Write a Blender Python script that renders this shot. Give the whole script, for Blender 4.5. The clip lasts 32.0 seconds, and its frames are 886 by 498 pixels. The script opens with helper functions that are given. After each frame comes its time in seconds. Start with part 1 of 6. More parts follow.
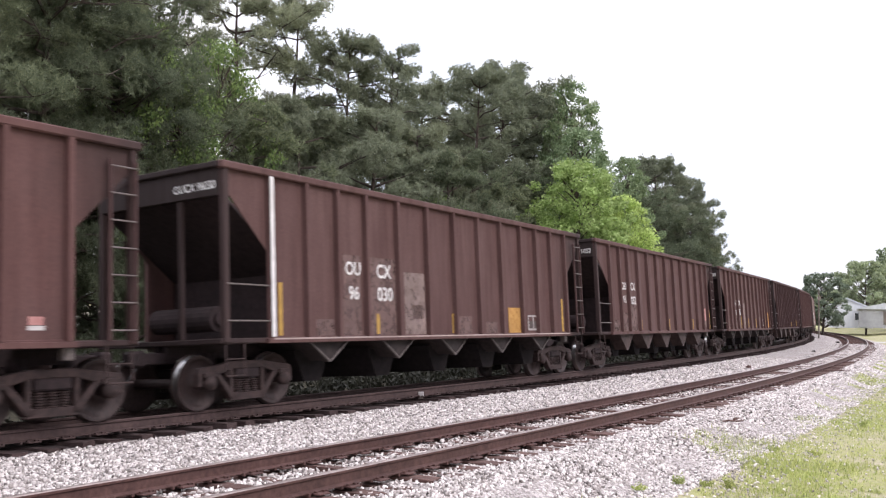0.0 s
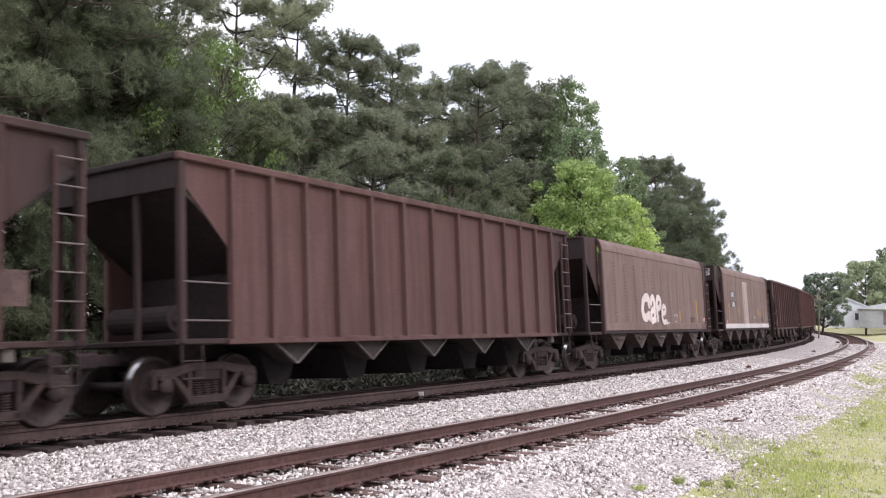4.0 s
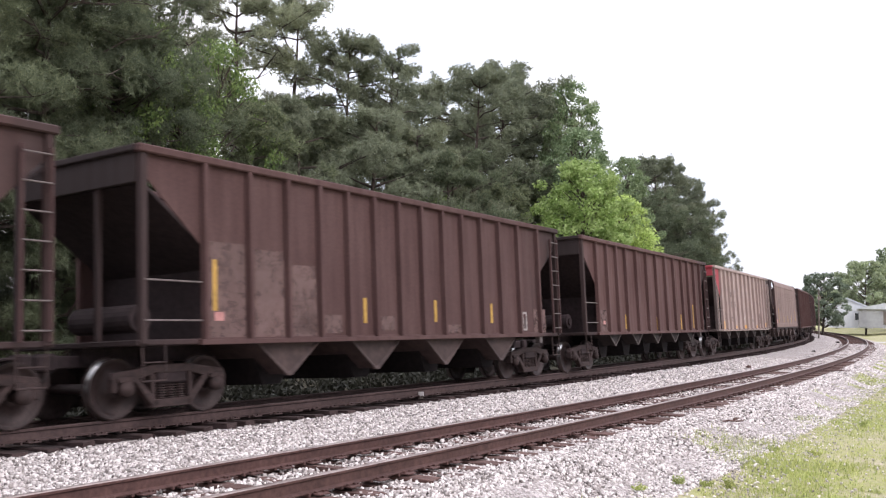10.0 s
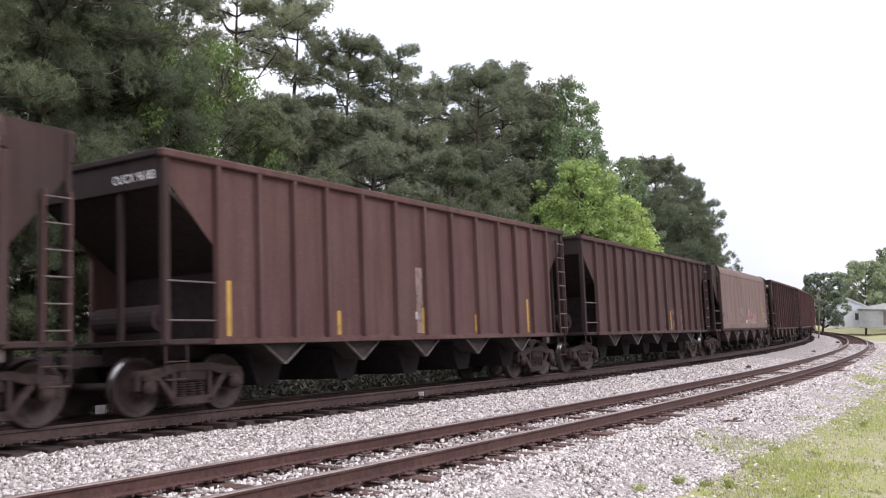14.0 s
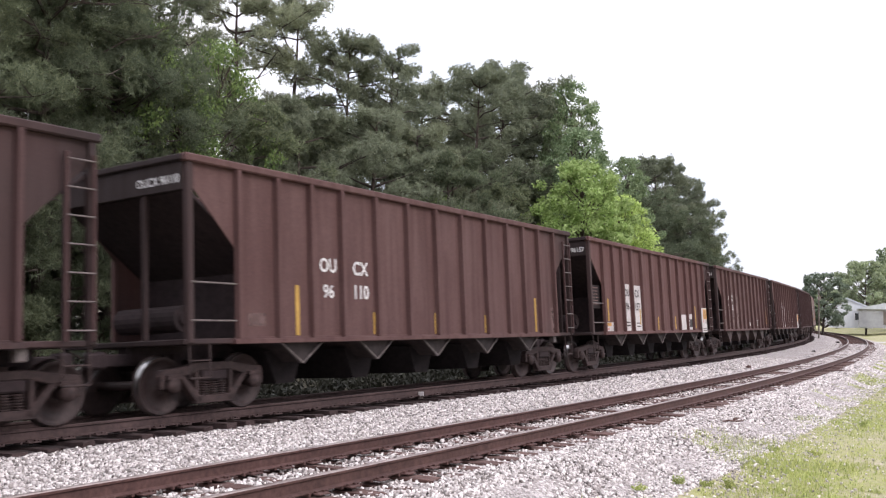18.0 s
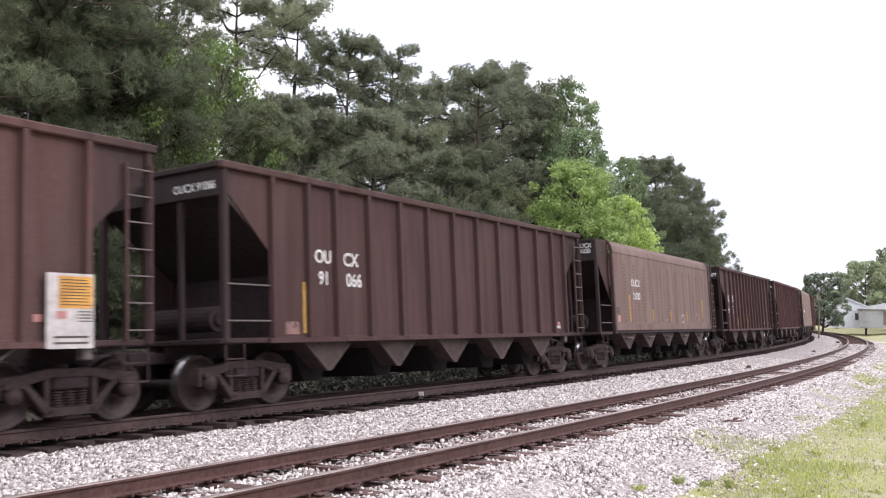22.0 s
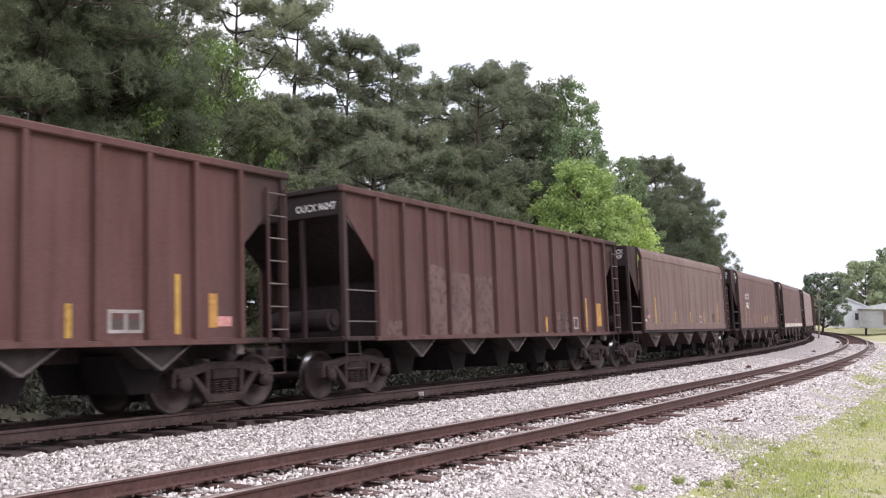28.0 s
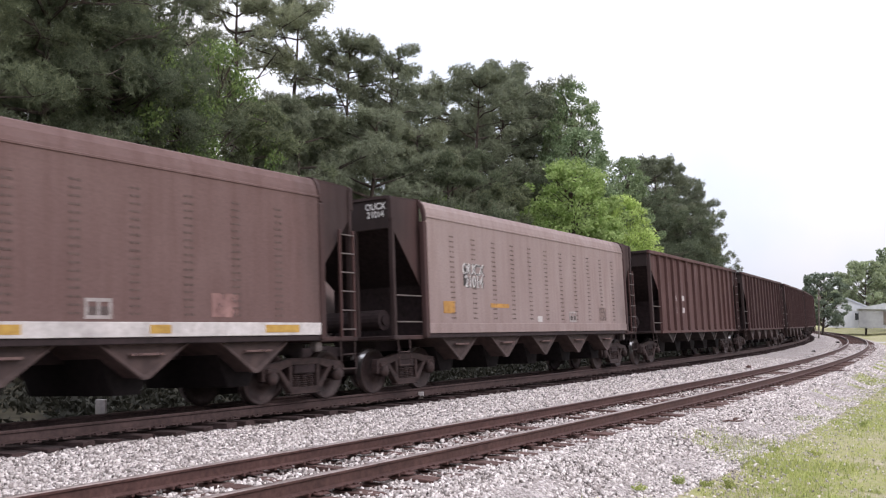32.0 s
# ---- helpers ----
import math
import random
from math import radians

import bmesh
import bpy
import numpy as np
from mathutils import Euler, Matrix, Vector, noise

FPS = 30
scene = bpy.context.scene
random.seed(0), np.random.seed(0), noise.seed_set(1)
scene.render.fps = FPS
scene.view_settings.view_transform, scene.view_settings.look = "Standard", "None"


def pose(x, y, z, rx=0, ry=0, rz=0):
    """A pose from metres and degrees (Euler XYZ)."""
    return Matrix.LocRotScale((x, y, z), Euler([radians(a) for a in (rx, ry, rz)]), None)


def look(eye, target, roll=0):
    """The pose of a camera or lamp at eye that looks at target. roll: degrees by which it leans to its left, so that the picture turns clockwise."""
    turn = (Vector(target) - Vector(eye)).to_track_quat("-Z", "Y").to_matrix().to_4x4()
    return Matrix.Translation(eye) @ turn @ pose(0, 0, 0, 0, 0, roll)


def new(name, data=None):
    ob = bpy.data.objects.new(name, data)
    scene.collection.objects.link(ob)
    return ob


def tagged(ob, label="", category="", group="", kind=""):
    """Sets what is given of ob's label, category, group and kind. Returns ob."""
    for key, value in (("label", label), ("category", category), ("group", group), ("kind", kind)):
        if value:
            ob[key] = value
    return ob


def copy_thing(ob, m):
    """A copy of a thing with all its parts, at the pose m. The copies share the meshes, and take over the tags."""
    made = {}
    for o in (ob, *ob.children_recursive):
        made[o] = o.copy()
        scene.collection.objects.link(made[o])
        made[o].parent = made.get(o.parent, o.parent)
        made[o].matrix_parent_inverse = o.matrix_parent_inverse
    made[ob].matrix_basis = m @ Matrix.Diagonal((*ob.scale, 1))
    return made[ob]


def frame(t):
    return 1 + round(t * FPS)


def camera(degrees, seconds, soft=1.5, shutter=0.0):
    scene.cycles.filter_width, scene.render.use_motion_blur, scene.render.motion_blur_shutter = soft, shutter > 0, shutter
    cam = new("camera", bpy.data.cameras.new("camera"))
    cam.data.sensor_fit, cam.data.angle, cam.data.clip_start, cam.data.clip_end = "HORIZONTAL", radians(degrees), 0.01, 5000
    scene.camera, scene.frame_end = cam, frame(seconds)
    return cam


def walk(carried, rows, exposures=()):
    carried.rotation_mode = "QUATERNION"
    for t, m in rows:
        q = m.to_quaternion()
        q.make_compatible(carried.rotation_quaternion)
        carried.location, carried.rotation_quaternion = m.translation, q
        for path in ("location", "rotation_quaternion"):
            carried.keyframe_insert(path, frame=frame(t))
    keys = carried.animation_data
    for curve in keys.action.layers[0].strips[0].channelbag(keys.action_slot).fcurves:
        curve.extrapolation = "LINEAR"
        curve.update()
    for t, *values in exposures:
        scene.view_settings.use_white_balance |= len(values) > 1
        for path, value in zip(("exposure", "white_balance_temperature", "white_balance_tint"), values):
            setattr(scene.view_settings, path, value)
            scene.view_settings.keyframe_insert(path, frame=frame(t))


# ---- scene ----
# ------------------------------------------------ camera
cam = camera(51.88, 32.0, soft=1.2, shutter=0.16)
EYE = (0.0, 0.0, 1.806)
STAND = look(EYE, (0.0, 10.0, 1.806 + 0.6839), 1.372)
walk(cam, [(0.0, STAND), (32.0, STAND)], exposures=[(t, e, 6550, 20) for t, e in (
    (0.0, 0.56), (3.0, 0.56), (4.3, 0.5), (5.5, 0.38), (6.0, 0.29), (6.6, 0.32), (7.3, 0.5), (8.0, 0.56), (11.0, 0.54), (12.0, 0.39), (13.0, 0.23), (13.5, 0.3), (14.0, 0.4), (14.6, 0.44),
    (16.0, 0.36), (17.0, 0.41), (18.0, 0.5), (19.0, 0.57), (21.0, 0.57), (22.5, 0.57), (23.0, 0.54), (24.0, 0.41), (25.0, 0.47), (26.5, 0.46), (28.0, 0.49), (29.0, 0.47), (30.0, 0.38), (31.0, 0.32), (32.0, 0.26))])

# ------------------------------------------------ world and sun: a bright overcast sky
world = bpy.data.worlds.new("overcast_sky")
scene.world = world
world.use_nodes = True
wn, wl = world.node_tree.nodes, world.node_tree.links
wn.clear()
w_out = wn.new("ShaderNodeOutputWorld")
w_bg = wn.new("ShaderNodeBackground")
w_bg.inputs["Strength"].default_value = 0.15
w_sky = wn.new("ShaderNodeTexSky")
w_sky.sky_type = "NISHITA"
w_sky.sun_disc = False
w_sky.sun_elevation, w_sky.sun_rotation = radians(58), radians(200)
w_sky.air_density, w_sky.dust_density, w_sky.ozone_density = 1.0, 4.0, 1.0
w_hsv = wn.new("ShaderNodeHueSaturation")
w_hsv.inputs["Saturation"].default_value = 0.12
w_hsv.inputs["Value"].default_value = 1.0
w_tc = wn.new("ShaderNodeTexCoord")
w_noise = wn.new("ShaderNodeTexNoise")
w_noise.inputs["Scale"].default_value = 3.0
w_noise.inputs["Detail"].default_value = 5.0
w_ramp = wn.new("ShaderNodeValToRGB")
w_ramp.color_ramp.elements[0].position, w_ramp.color_ramp.elements[0].color = 0.35, (0.74, 0.87, 1.0, 1)
w_ramp.color_ramp.elements[1].position, w_ramp.color_ramp.elements[1].color = 0.65, (0.95, 0.985, 1.0, 1)
w_cloud = wn.new("ShaderNodeBackground")
w_mix = wn.new("ShaderNodeMixShader")
w_mix.inputs[0].default_value = 0.8
wl.new(w_sky.outputs[0], w_hsv.inputs["Color"])
wl.new(w_hsv.outputs[0], w_bg.inputs["Color"])
wl.new(w_tc.outputs["Generated"], w_noise.inputs["Vector"])
wl.new(w_noise.outputs["Fac"], w_ramp.inputs[0])
wl.new(w_ramp.outputs[0], w_cloud.inputs["Color"])
# an overcast sky is about three times as bright overhead as at the horizon
w_sep = wn.new("ShaderNodeSeparateXYZ")
w_grad = wn.new("ShaderNodeMapRange")
w_grad.inputs["From Min"].default_value, w_grad.inputs["From Max"].default_value = 0.0, 1.0
w_grad.inputs["To Min"].default_value, w_grad.inputs["To Max"].default_value = 0.88, 2.0
wl.new(w_tc.outputs["Generated"], w_sep.inputs[0])
wl.new(w_sep.outputs["Z"], w_grad.inputs["Value"])
wl.new(w_grad.outputs["Result"], w_cloud.inputs["Strength"])
wl.new(w_bg.outputs[0], w_mix.inputs[1])
wl.new(w_cloud.outputs[0], w_mix.inputs[2])
wl.new(w_mix.outputs[0], w_out.inputs["Surface"])

sun_data = bpy.data.lights.new("sun", "SUN")
sun_data.energy, sun_data.angle, sun_data.color = 1.2, radians(30), (1.0, 0.97, 0.93)
sun_ob = new("sun", sun_data)
sun_ob.matrix_world = look((52, -12, 48), (0, 0, 0))

# ------------------------------------------------ materials


def material(name, rough=0.8, metal=0.0, spec=0.5):
    m = bpy.data.materials.new(name)
    m.use_nodes = True
    b = m.node_tree.nodes["Principled BSDF"]
    b.inputs["Roughness"].default_value = rough
    b.inputs["Metallic"].default_value = metal
    b.inputs["Specular IOR Level"].default_value = spec
    return m, m.node_tree.nodes, m.node_tree.links, b


def noise_of(n, l, vec, scale, detail=4.0, rough=0.55, stretch=None):
    if stretch:
        mp = n.new("ShaderNodeMapping")
        mp.inputs["Scale"].default_value = stretch
        l.new(vec, mp.inputs["Vector"])
        vec = mp.outputs[0]
    t = n.new("ShaderNodeTexNoise")
    t.inputs["Scale"].default_value, t.inputs["Detail"].default_value, t.inputs["Roughness"].default_value = scale, detail, rough
    l.new(vec, t.inputs["Vector"])
    return t.outputs["Fac"]


def ramp_of(n, l, fac, stops):
    r = n.new("ShaderNodeValToRGB")
    e = r.color_ramp.elements
    while len(e) < len(stops):
        e.new(0.5)
    for k, (p, c) in enumerate(stops):
        e[k].position, e[k].color = p, (*c, 1) if len(c) == 3 else c
    l.new(fac, r.inputs[0])
    return r.outputs[0]


def mix_of(n, l, fac, a, b, mode="MIX"):
    m = n.new("ShaderNodeMix")
    m.data_type, m.blend_type = "RGBA", mode
    for sock, v in (("Factor", fac), ("A", a), ("B", b)):
        if isinstance(v, (int, float)):
            m.inputs[sock].default_value = v
        elif isinstance(v, tuple):
            m.inputs[sock].default_value = (*v, 1)
        else:
            l.new(v, m.inputs[sock])
    return m.outputs["Result"]


def bump_of(n, l, bsdf, height, strength, distance):
    b = n.new("ShaderNodeBump")
    b.inputs["Strength"].default_value, b.inputs["Distance"].default_value = strength, distance
    l.new(height, b.inputs["Height"])
    l.new(b.outputs[0], bsdf.inputs["Normal"])


def object_vec(n, l):
    """Object coordinates, shifted by the object's own random number."""
    tc, oi = n.new("ShaderNodeTexCoord"), n.new("ShaderNodeObjectInfo")
    a = n.new("ShaderNodeVectorMath")
    a.operation = "MULTIPLY_ADD"
    cmb = n.new("ShaderNodeCombineXYZ")
    for k in range(3):
        l.new(oi.outputs["Random"], cmb.inputs[k])
    l.new(cmb.outputs[0], a.inputs[0])
    a.inputs[1].default_value = (37.0, 19.0, 53.0)
    l.new(tc.outputs["Object"], a.inputs[2])
    return a.outputs[0]


def world_vec(n, l):
    return n.new("ShaderNodeNewGeometry").outputs["Position"]


def paint_material(name, base, dust, rust, rough=0.72, dusty=0.45):
    """Weathered car paint: broad stains, vertical streaks, fine grain, rust specks."""
    m, n, l, b = material(name, rough, 0.0, 0.18)
    v = object_vec(n, l)
    broad = noise_of(n, l, v, 0.55, 5.0, 0.6)
    streak = noise_of(n, l, v, 1.0, 4.0, 0.6, (4.5, 4.5, 0.35))
    fine = noise_of(n, l, v, 26.0, 3.0, 0.6)
    c = mix_of(n, l, ramp_of(n, l, broad, [(0.35, (0, 0, 0)), (0.72, (dusty,) * 3)]), base, dust)
    c = mix_of(n, l, ramp_of(n, l, streak, [(0.45, (0, 0, 0)), (0.75, (0.55,) * 3)]), c, rust)
    c = mix_of(n, l, 0.35, c, ramp_of(n, l, fine, [(0.3, (0.55,) * 3), (0.7, (1.25,) * 3)]), "MULTIPLY")
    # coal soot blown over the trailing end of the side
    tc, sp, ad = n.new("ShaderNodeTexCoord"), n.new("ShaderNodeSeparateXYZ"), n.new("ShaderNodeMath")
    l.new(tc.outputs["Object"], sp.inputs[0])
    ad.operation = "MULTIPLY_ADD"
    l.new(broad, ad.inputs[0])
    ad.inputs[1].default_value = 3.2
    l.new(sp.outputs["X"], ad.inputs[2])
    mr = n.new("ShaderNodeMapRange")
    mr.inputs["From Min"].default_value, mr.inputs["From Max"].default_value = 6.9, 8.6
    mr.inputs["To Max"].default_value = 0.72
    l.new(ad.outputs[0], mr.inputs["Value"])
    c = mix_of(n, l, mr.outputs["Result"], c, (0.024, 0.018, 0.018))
    l.new(c, b.inputs["Base Color"])
    l.new(ramp_of(n, l, streak, [(0.3, (rough - 0.12,) * 3), (0.7, (rough + 0.15,) * 3)]), b.inputs["Roughness"])
    bump_of(n, l, b, noise_of(n, l, v, 7.0, 5.0, 0.65), 0.25, 0.01)
    return m


def grain_material(name, dark, light, scale, rough=0.85, metal=0.0, bump=0.3, where="object", stretch=None, depth=0.01, spec=0.3):
    m, n, l, b = material(name, rough, metal, spec)
    v = object_vec(n, l) if where == "object" else world_vec(n, l)
    f1 = noise_of(n, l, v, scale, 6.0, 0.62, stretch)
    f2 = noise_of(n, l, v, scale * 0.13, 3.0, 0.5)
    c = ramp_of(n, l, f1, [(0.3, dark), (0.7, light)])
    c = mix_of(n, l, 0.6, c, ramp_of(n, l, f2, [(0.3, (0.62,) * 3), (0.7, (1.2,) * 3)]), "MULTIPLY")
    l.new(c, b.inputs["Base Color"])
    if bump:
        bump_of(n, l, b, f1, bump, depth)
    return m


def worn_material(name, dark, light, scale, cover=0.42):
    """Old paint that has flaked and rubbed away in places."""
    m = grain_material(name, dark, light, scale, 0.75, 0, 0)
    n, l = m.node_tree.nodes, m.node_tree.links
    v = object_vec(n, l)
    a = ramp_of(n, l, noise_of(n, l, v, 4.5, 9.0, 0.72), [(cover - 0.2, (0.3,) * 3), (cover + 0.08, (0.95,) * 3)])
    t = n.new("ShaderNodeBsdfTransparent")
    mx = n.new("ShaderNodeMixShader")
    l.new(a, mx.inputs[0])
    l.new(t.outputs[0], mx.inputs[1])
    l.new(n["Principled BSDF"].outputs[0], mx.inputs[2])
    l.new(mx.outputs[0], n["Material Output"].inputs["Surface"])
    return m


def leaf_material(name, dark, light, trans=0.35):
    m, n, l, b = material(name, 0.6, 0.0, 0.25)
    g = n.new("ShaderNodeNewGeometry")
    oi = n.new("ShaderNodeObjectInfo")
    c = ramp_of(n, l, g.outputs["Random Per Island"], [(0.0, dark), (1.0, light)])
    c = mix_of(n, l, 0.7, c, ramp_of(n, l, oi.outputs["Random"], [(0.0, (0.75, 0.78, 0.8)), (1.0, (1.2, 1.15, 1.05))]), "MULTIPLY")
    broad = noise_of(n, l, world_vec(n, l), 0.45, 3.0)
    c = mix_of(n, l, 0.7, c, ramp_of(n, l, broad, [(0.3, (0.65,) * 3), (0.7, (1.25,) * 3)]), "MULTIPLY")
    l.new(c, b.inputs["Base Color"])
    t = n.new("ShaderNodeBsdfTranslucent")
    l.new(c, t.inputs["Color"])
    mx = n.new("ShaderNodeMixShader")
    mx.inputs[0].default_value = trans
    l.new(b.outputs[0], mx.inputs[1])
    l.new(t.outputs[0], mx.inputs[2])
    l.new(mx.outputs[0], n["Material Output"].inputs["Surface"])
    return m


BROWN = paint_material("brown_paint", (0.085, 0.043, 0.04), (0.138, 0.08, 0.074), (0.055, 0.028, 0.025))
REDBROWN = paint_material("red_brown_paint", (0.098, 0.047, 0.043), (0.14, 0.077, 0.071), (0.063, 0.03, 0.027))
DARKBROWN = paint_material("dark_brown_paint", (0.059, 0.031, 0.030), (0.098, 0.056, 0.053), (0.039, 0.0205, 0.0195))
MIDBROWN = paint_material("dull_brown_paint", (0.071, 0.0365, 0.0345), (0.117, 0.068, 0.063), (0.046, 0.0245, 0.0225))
NEARBLACK = paint_material("near_black_paint", (0.026, 0.019, 0.019), (0.045, 0.033, 0.033), (0.018, 0.013, 0.013), 0.85)
ENDPAINT = paint_material("dark_end_paint", (0.043, 0.027, 0.0255), (0.07, 0.045, 0.042), (0.028, 0.018, 0.017), 0.8)
GRAB = grain_material("worn_grab_iron", (0.085, 0.066, 0.063), (0.18, 0.147, 0.141), 16.0, 0.5, 0.2, 0)
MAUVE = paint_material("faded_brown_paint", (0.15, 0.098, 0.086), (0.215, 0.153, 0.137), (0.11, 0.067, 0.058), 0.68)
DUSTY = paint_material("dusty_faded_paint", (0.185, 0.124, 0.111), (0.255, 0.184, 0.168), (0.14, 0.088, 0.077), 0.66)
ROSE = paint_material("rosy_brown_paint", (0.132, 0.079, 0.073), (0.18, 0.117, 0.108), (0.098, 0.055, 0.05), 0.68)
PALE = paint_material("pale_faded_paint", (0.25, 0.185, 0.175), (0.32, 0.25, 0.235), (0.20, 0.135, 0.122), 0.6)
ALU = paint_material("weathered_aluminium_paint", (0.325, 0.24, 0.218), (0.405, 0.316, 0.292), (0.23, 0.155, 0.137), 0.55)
# grime, gate and chute colours include the shade beneath the cars
UNDER = grain_material("shaded_underframe_grime", (0.016, 0.0098, 0.0105), (0.040, 0.025, 0.0265), 9.0, 0.85)
SHADEDSTEEL = grain_material("shaded_gate_steel", (0.006, 0.0045, 0.0047), (0.016, 0.0115, 0.012), 9.0, 0.9, 0, 0.3, spec=0.15)
CHUTEDARK = grain_material("shaded_chute_paint", (0.016, 0.0115, 0.0115), (0.045, 0.033, 0.032), 6.0, 0.8)
EDGE = grain_material("pale_edge", (0.06, 0.047, 0.044), (0.17, 0.14, 0.133), 9.0, 0.6)
WELD = grain_material("welded_seam", (0.082, 0.053, 0.047), (0.12, 0.081, 0.072), 14.0, 0.7, 0, 0)
SAFETY = grain_material("orange_safety_patch", (0.48, 0.22, 0.045), (0.62, 0.33, 0.08), 8.0, 0.6, 0, 0)
LETTER = grain_material("white_lettering_paint", (0.50, 0.475, 0.465), (0.72, 0.69, 0.68), 9.0, 0.6, 0, 0)
STENCIL = grain_material("dim_stencil_paint", (0.22, 0.19, 0.18), (0.36, 0.32, 0.31), 12.0, 0.7, 0, 0)
BEIGE = grain_material("beige_faded_paint", (0.30, 0.225, 0.208), (0.40, 0.31, 0.29), 3.0, 0.65, 0, 0.1)
CREAM = grain_material("cream_spray_paint", (0.52, 0.44, 0.415), (0.66, 0.57, 0.545), 4.0, 0.6, 0, 0)
# chute and truck colours lowered to hold the shade under the car body
CHUTE = grain_material("shaded_hopper_paint", (0.032, 0.02, 0.019), (0.076, 0.049, 0.045), 5.0, 0.75)
TRUCKMAT = grain_material("truck_casting", (0.016, 0.0098, 0.0095), (0.062, 0.037, 0.0345), 12.0, 0.75)
WHEELMAT = grain_material("wheel_steel", (0.022, 0.0135, 0.013), (0.052, 0.033, 0.031), 14.0, 0.55, 0.3)
TREAD = grain_material("worn_tread_steel", (0.45, 0.43, 0.42), (0.6, 0.58, 0.57), 20.0, 0.28, 1.0, 0.05)
WHITE = grain_material("white_marking_paint", (0.38, 0.345, 0.335), (0.58, 0.54, 0.53), 9.0, 0.6, 0, 0)
YELLOW = worn_material("yellow_reflective_tape", (0.36, 0.20, 0.045), (0.50, 0.31, 0.075), 12.0, 0.36)
ORANGE = worn_material("faded_orange_patch", (0.36, 0.175, 0.045), (0.50, 0.27, 0.08), 9.0, 0.38)
PATCH = worn_material("faded_grey_patch", (0.108, 0.064, 0.059), (0.155, 0.098, 0.09), 8.0, 0.47)
PALEPATCH = worn_material("pale_weathered_patch", (0.185, 0.128, 0.117), (0.27, 0.198, 0.182), 8.0, 0.47)
REDMARK = grain_material("faded_red_sticker", (0.36, 0.15, 0.14), (0.52, 0.26, 0.24), 12.0, 0.6, 0, 0)
REDPAINT = grain_material("red_end_paint", (0.27, 0.03, 0.045), (0.40, 0.06, 0.075), 3.0, 0.6, 0, 0.1)
BLACKMARK = grain_material("black_stencil_paint", (0.03, 0.025, 0.025), (0.07, 0.06, 0.06), 14.0, 0.7, 0, 0)
GREYMARK = grain_material("worn_stencil_paint", (0.055, 0.04, 0.038), (0.10, 0.075, 0.07), 14.0, 0.7, 0, 0)
BLUEMARK = grain_material("blue_sprayed_paint", (0.12, 0.20, 0.42), (0.2, 0.32, 0.58), 8.0, 0.6, 0, 0)
PINKMARK = worn_material("faded_pink_spray", (0.24, 0.13, 0.12), (0.32, 0.185, 0.17), 6.0, 0.48)
RAILMAT = grain_material("rusty_rail", (0.056, 0.027, 0.0235), (0.115, 0.06, 0.052), 14.0, 0.7, 0.1, 0.25)
RAILTOP = grain_material("worn_rail_head", (0.22, 0.17, 0.155), (0.38, 0.31, 0.29), 10.0, 0.36, 0.5, 0.1)
RAILDARK = grain_material("grimy_rail", (0.042, 0.025, 0.0235), (0.088, 0.055, 0.051), 12.0, 0.75, 0.1, 0.25)
TIEMAT = grain_material("weathered_tie_wood", (0.034, 0.0175, 0.0152), (0.16, 0.09, 0.076), 7.0, 0.9, 0, 0.6, "object", (6.0, 0.6, 6.0), 0.02)
TIEDARK = grain_material("oily_tie_wood", (0.026, 0.0158, 0.0152), (0.073, 0.046, 0.043), 7.0, 0.9, 0, 0.5, "object", (6.0, 0.6, 6.0), 0.02)
BARKP = grain_material("pine_bark", (0.04, 0.03, 0.026), (0.11, 0.082, 0.07), 5.0, 0.95, 0, 0.8, "object", (1, 1, 0.3), 0.03)
NEEDLE = leaf_material("pine_needles", (0.156, 0.172, 0.119), (0.315, 0.345, 0.238), 0.58)
# darker green needles with shade painted in, for dense and low pines
SHADENEEDLE = leaf_material("shaded_pine_needles", (0.097, 0.117, 0.073), (0.25, 0.283, 0.175), 0.52)
POPLAR = leaf_material("poplar_leaves", (0.13, 0.19, 0.10), (0.37, 0.46, 0.265), 0.48)
LEAF = leaf_material("broad_leaves", (0.095, 0.155, 0.055), (0.26, 0.35, 0.13), 0.43)
BRIGHTLEAF = leaf_material("spring_leaves", (0.25, 0.36, 0.10), (0.55, 0.665, 0.27), 0.5)
# far oaks' green paled towards grey to paint in distance haze
HAZYOAK = leaf_material("hazy_oak_leaves", (0.20, 0.25, 0.165), (0.40, 0.46, 0.30), 0.5)
# brush colour kept near black: the trees' shade is painted into it
SHADEDWEED = leaf_material("weeds", (0.028, 0.028, 0.021), (0.041, 0.041, 0.03), 0.1)
GRASSMAT = leaf_material("grass_blades", (0.22, 0.28, 0.075), (0.52, 0.54, 0.21), 0.35)
DARKOAK = leaf_material("dark_oak_leaves", (0.13, 0.165, 0.125), (0.28, 0.33, 0.235), 0.45)
ROOFMAT = grain_material("pale_metal_roof", (0.5, 0.52, 0.55), (0.68, 0.70, 0.72), 0.8, 0.5, 0, 0.1)
SIDING = grain_material("white_siding", (0.62, 0.64, 0.66), (0.76, 0.77, 0.78), 1.0, 0.7, 0, 0.1)
GREYSIDING = grain_material("grey_siding", (0.34, 0.34, 0.35), (0.46, 0.46, 0.47), 1.0, 0.75, 0, 0.1)
GLASS = material("dark_window_glass", 0.1)[0]
GLASS.node_tree.nodes["Principled BSDF"].inputs["Base Color"].default_value = (0.03, 0.035, 0.04, 1)
POLEMAT = grain_material("grey_pole_wood", (0.14, 0.115, 0.10), (0.25, 0.21, 0.185), 6.0, 0.9, 0, 0.4, "object", (1, 1, 0.2))


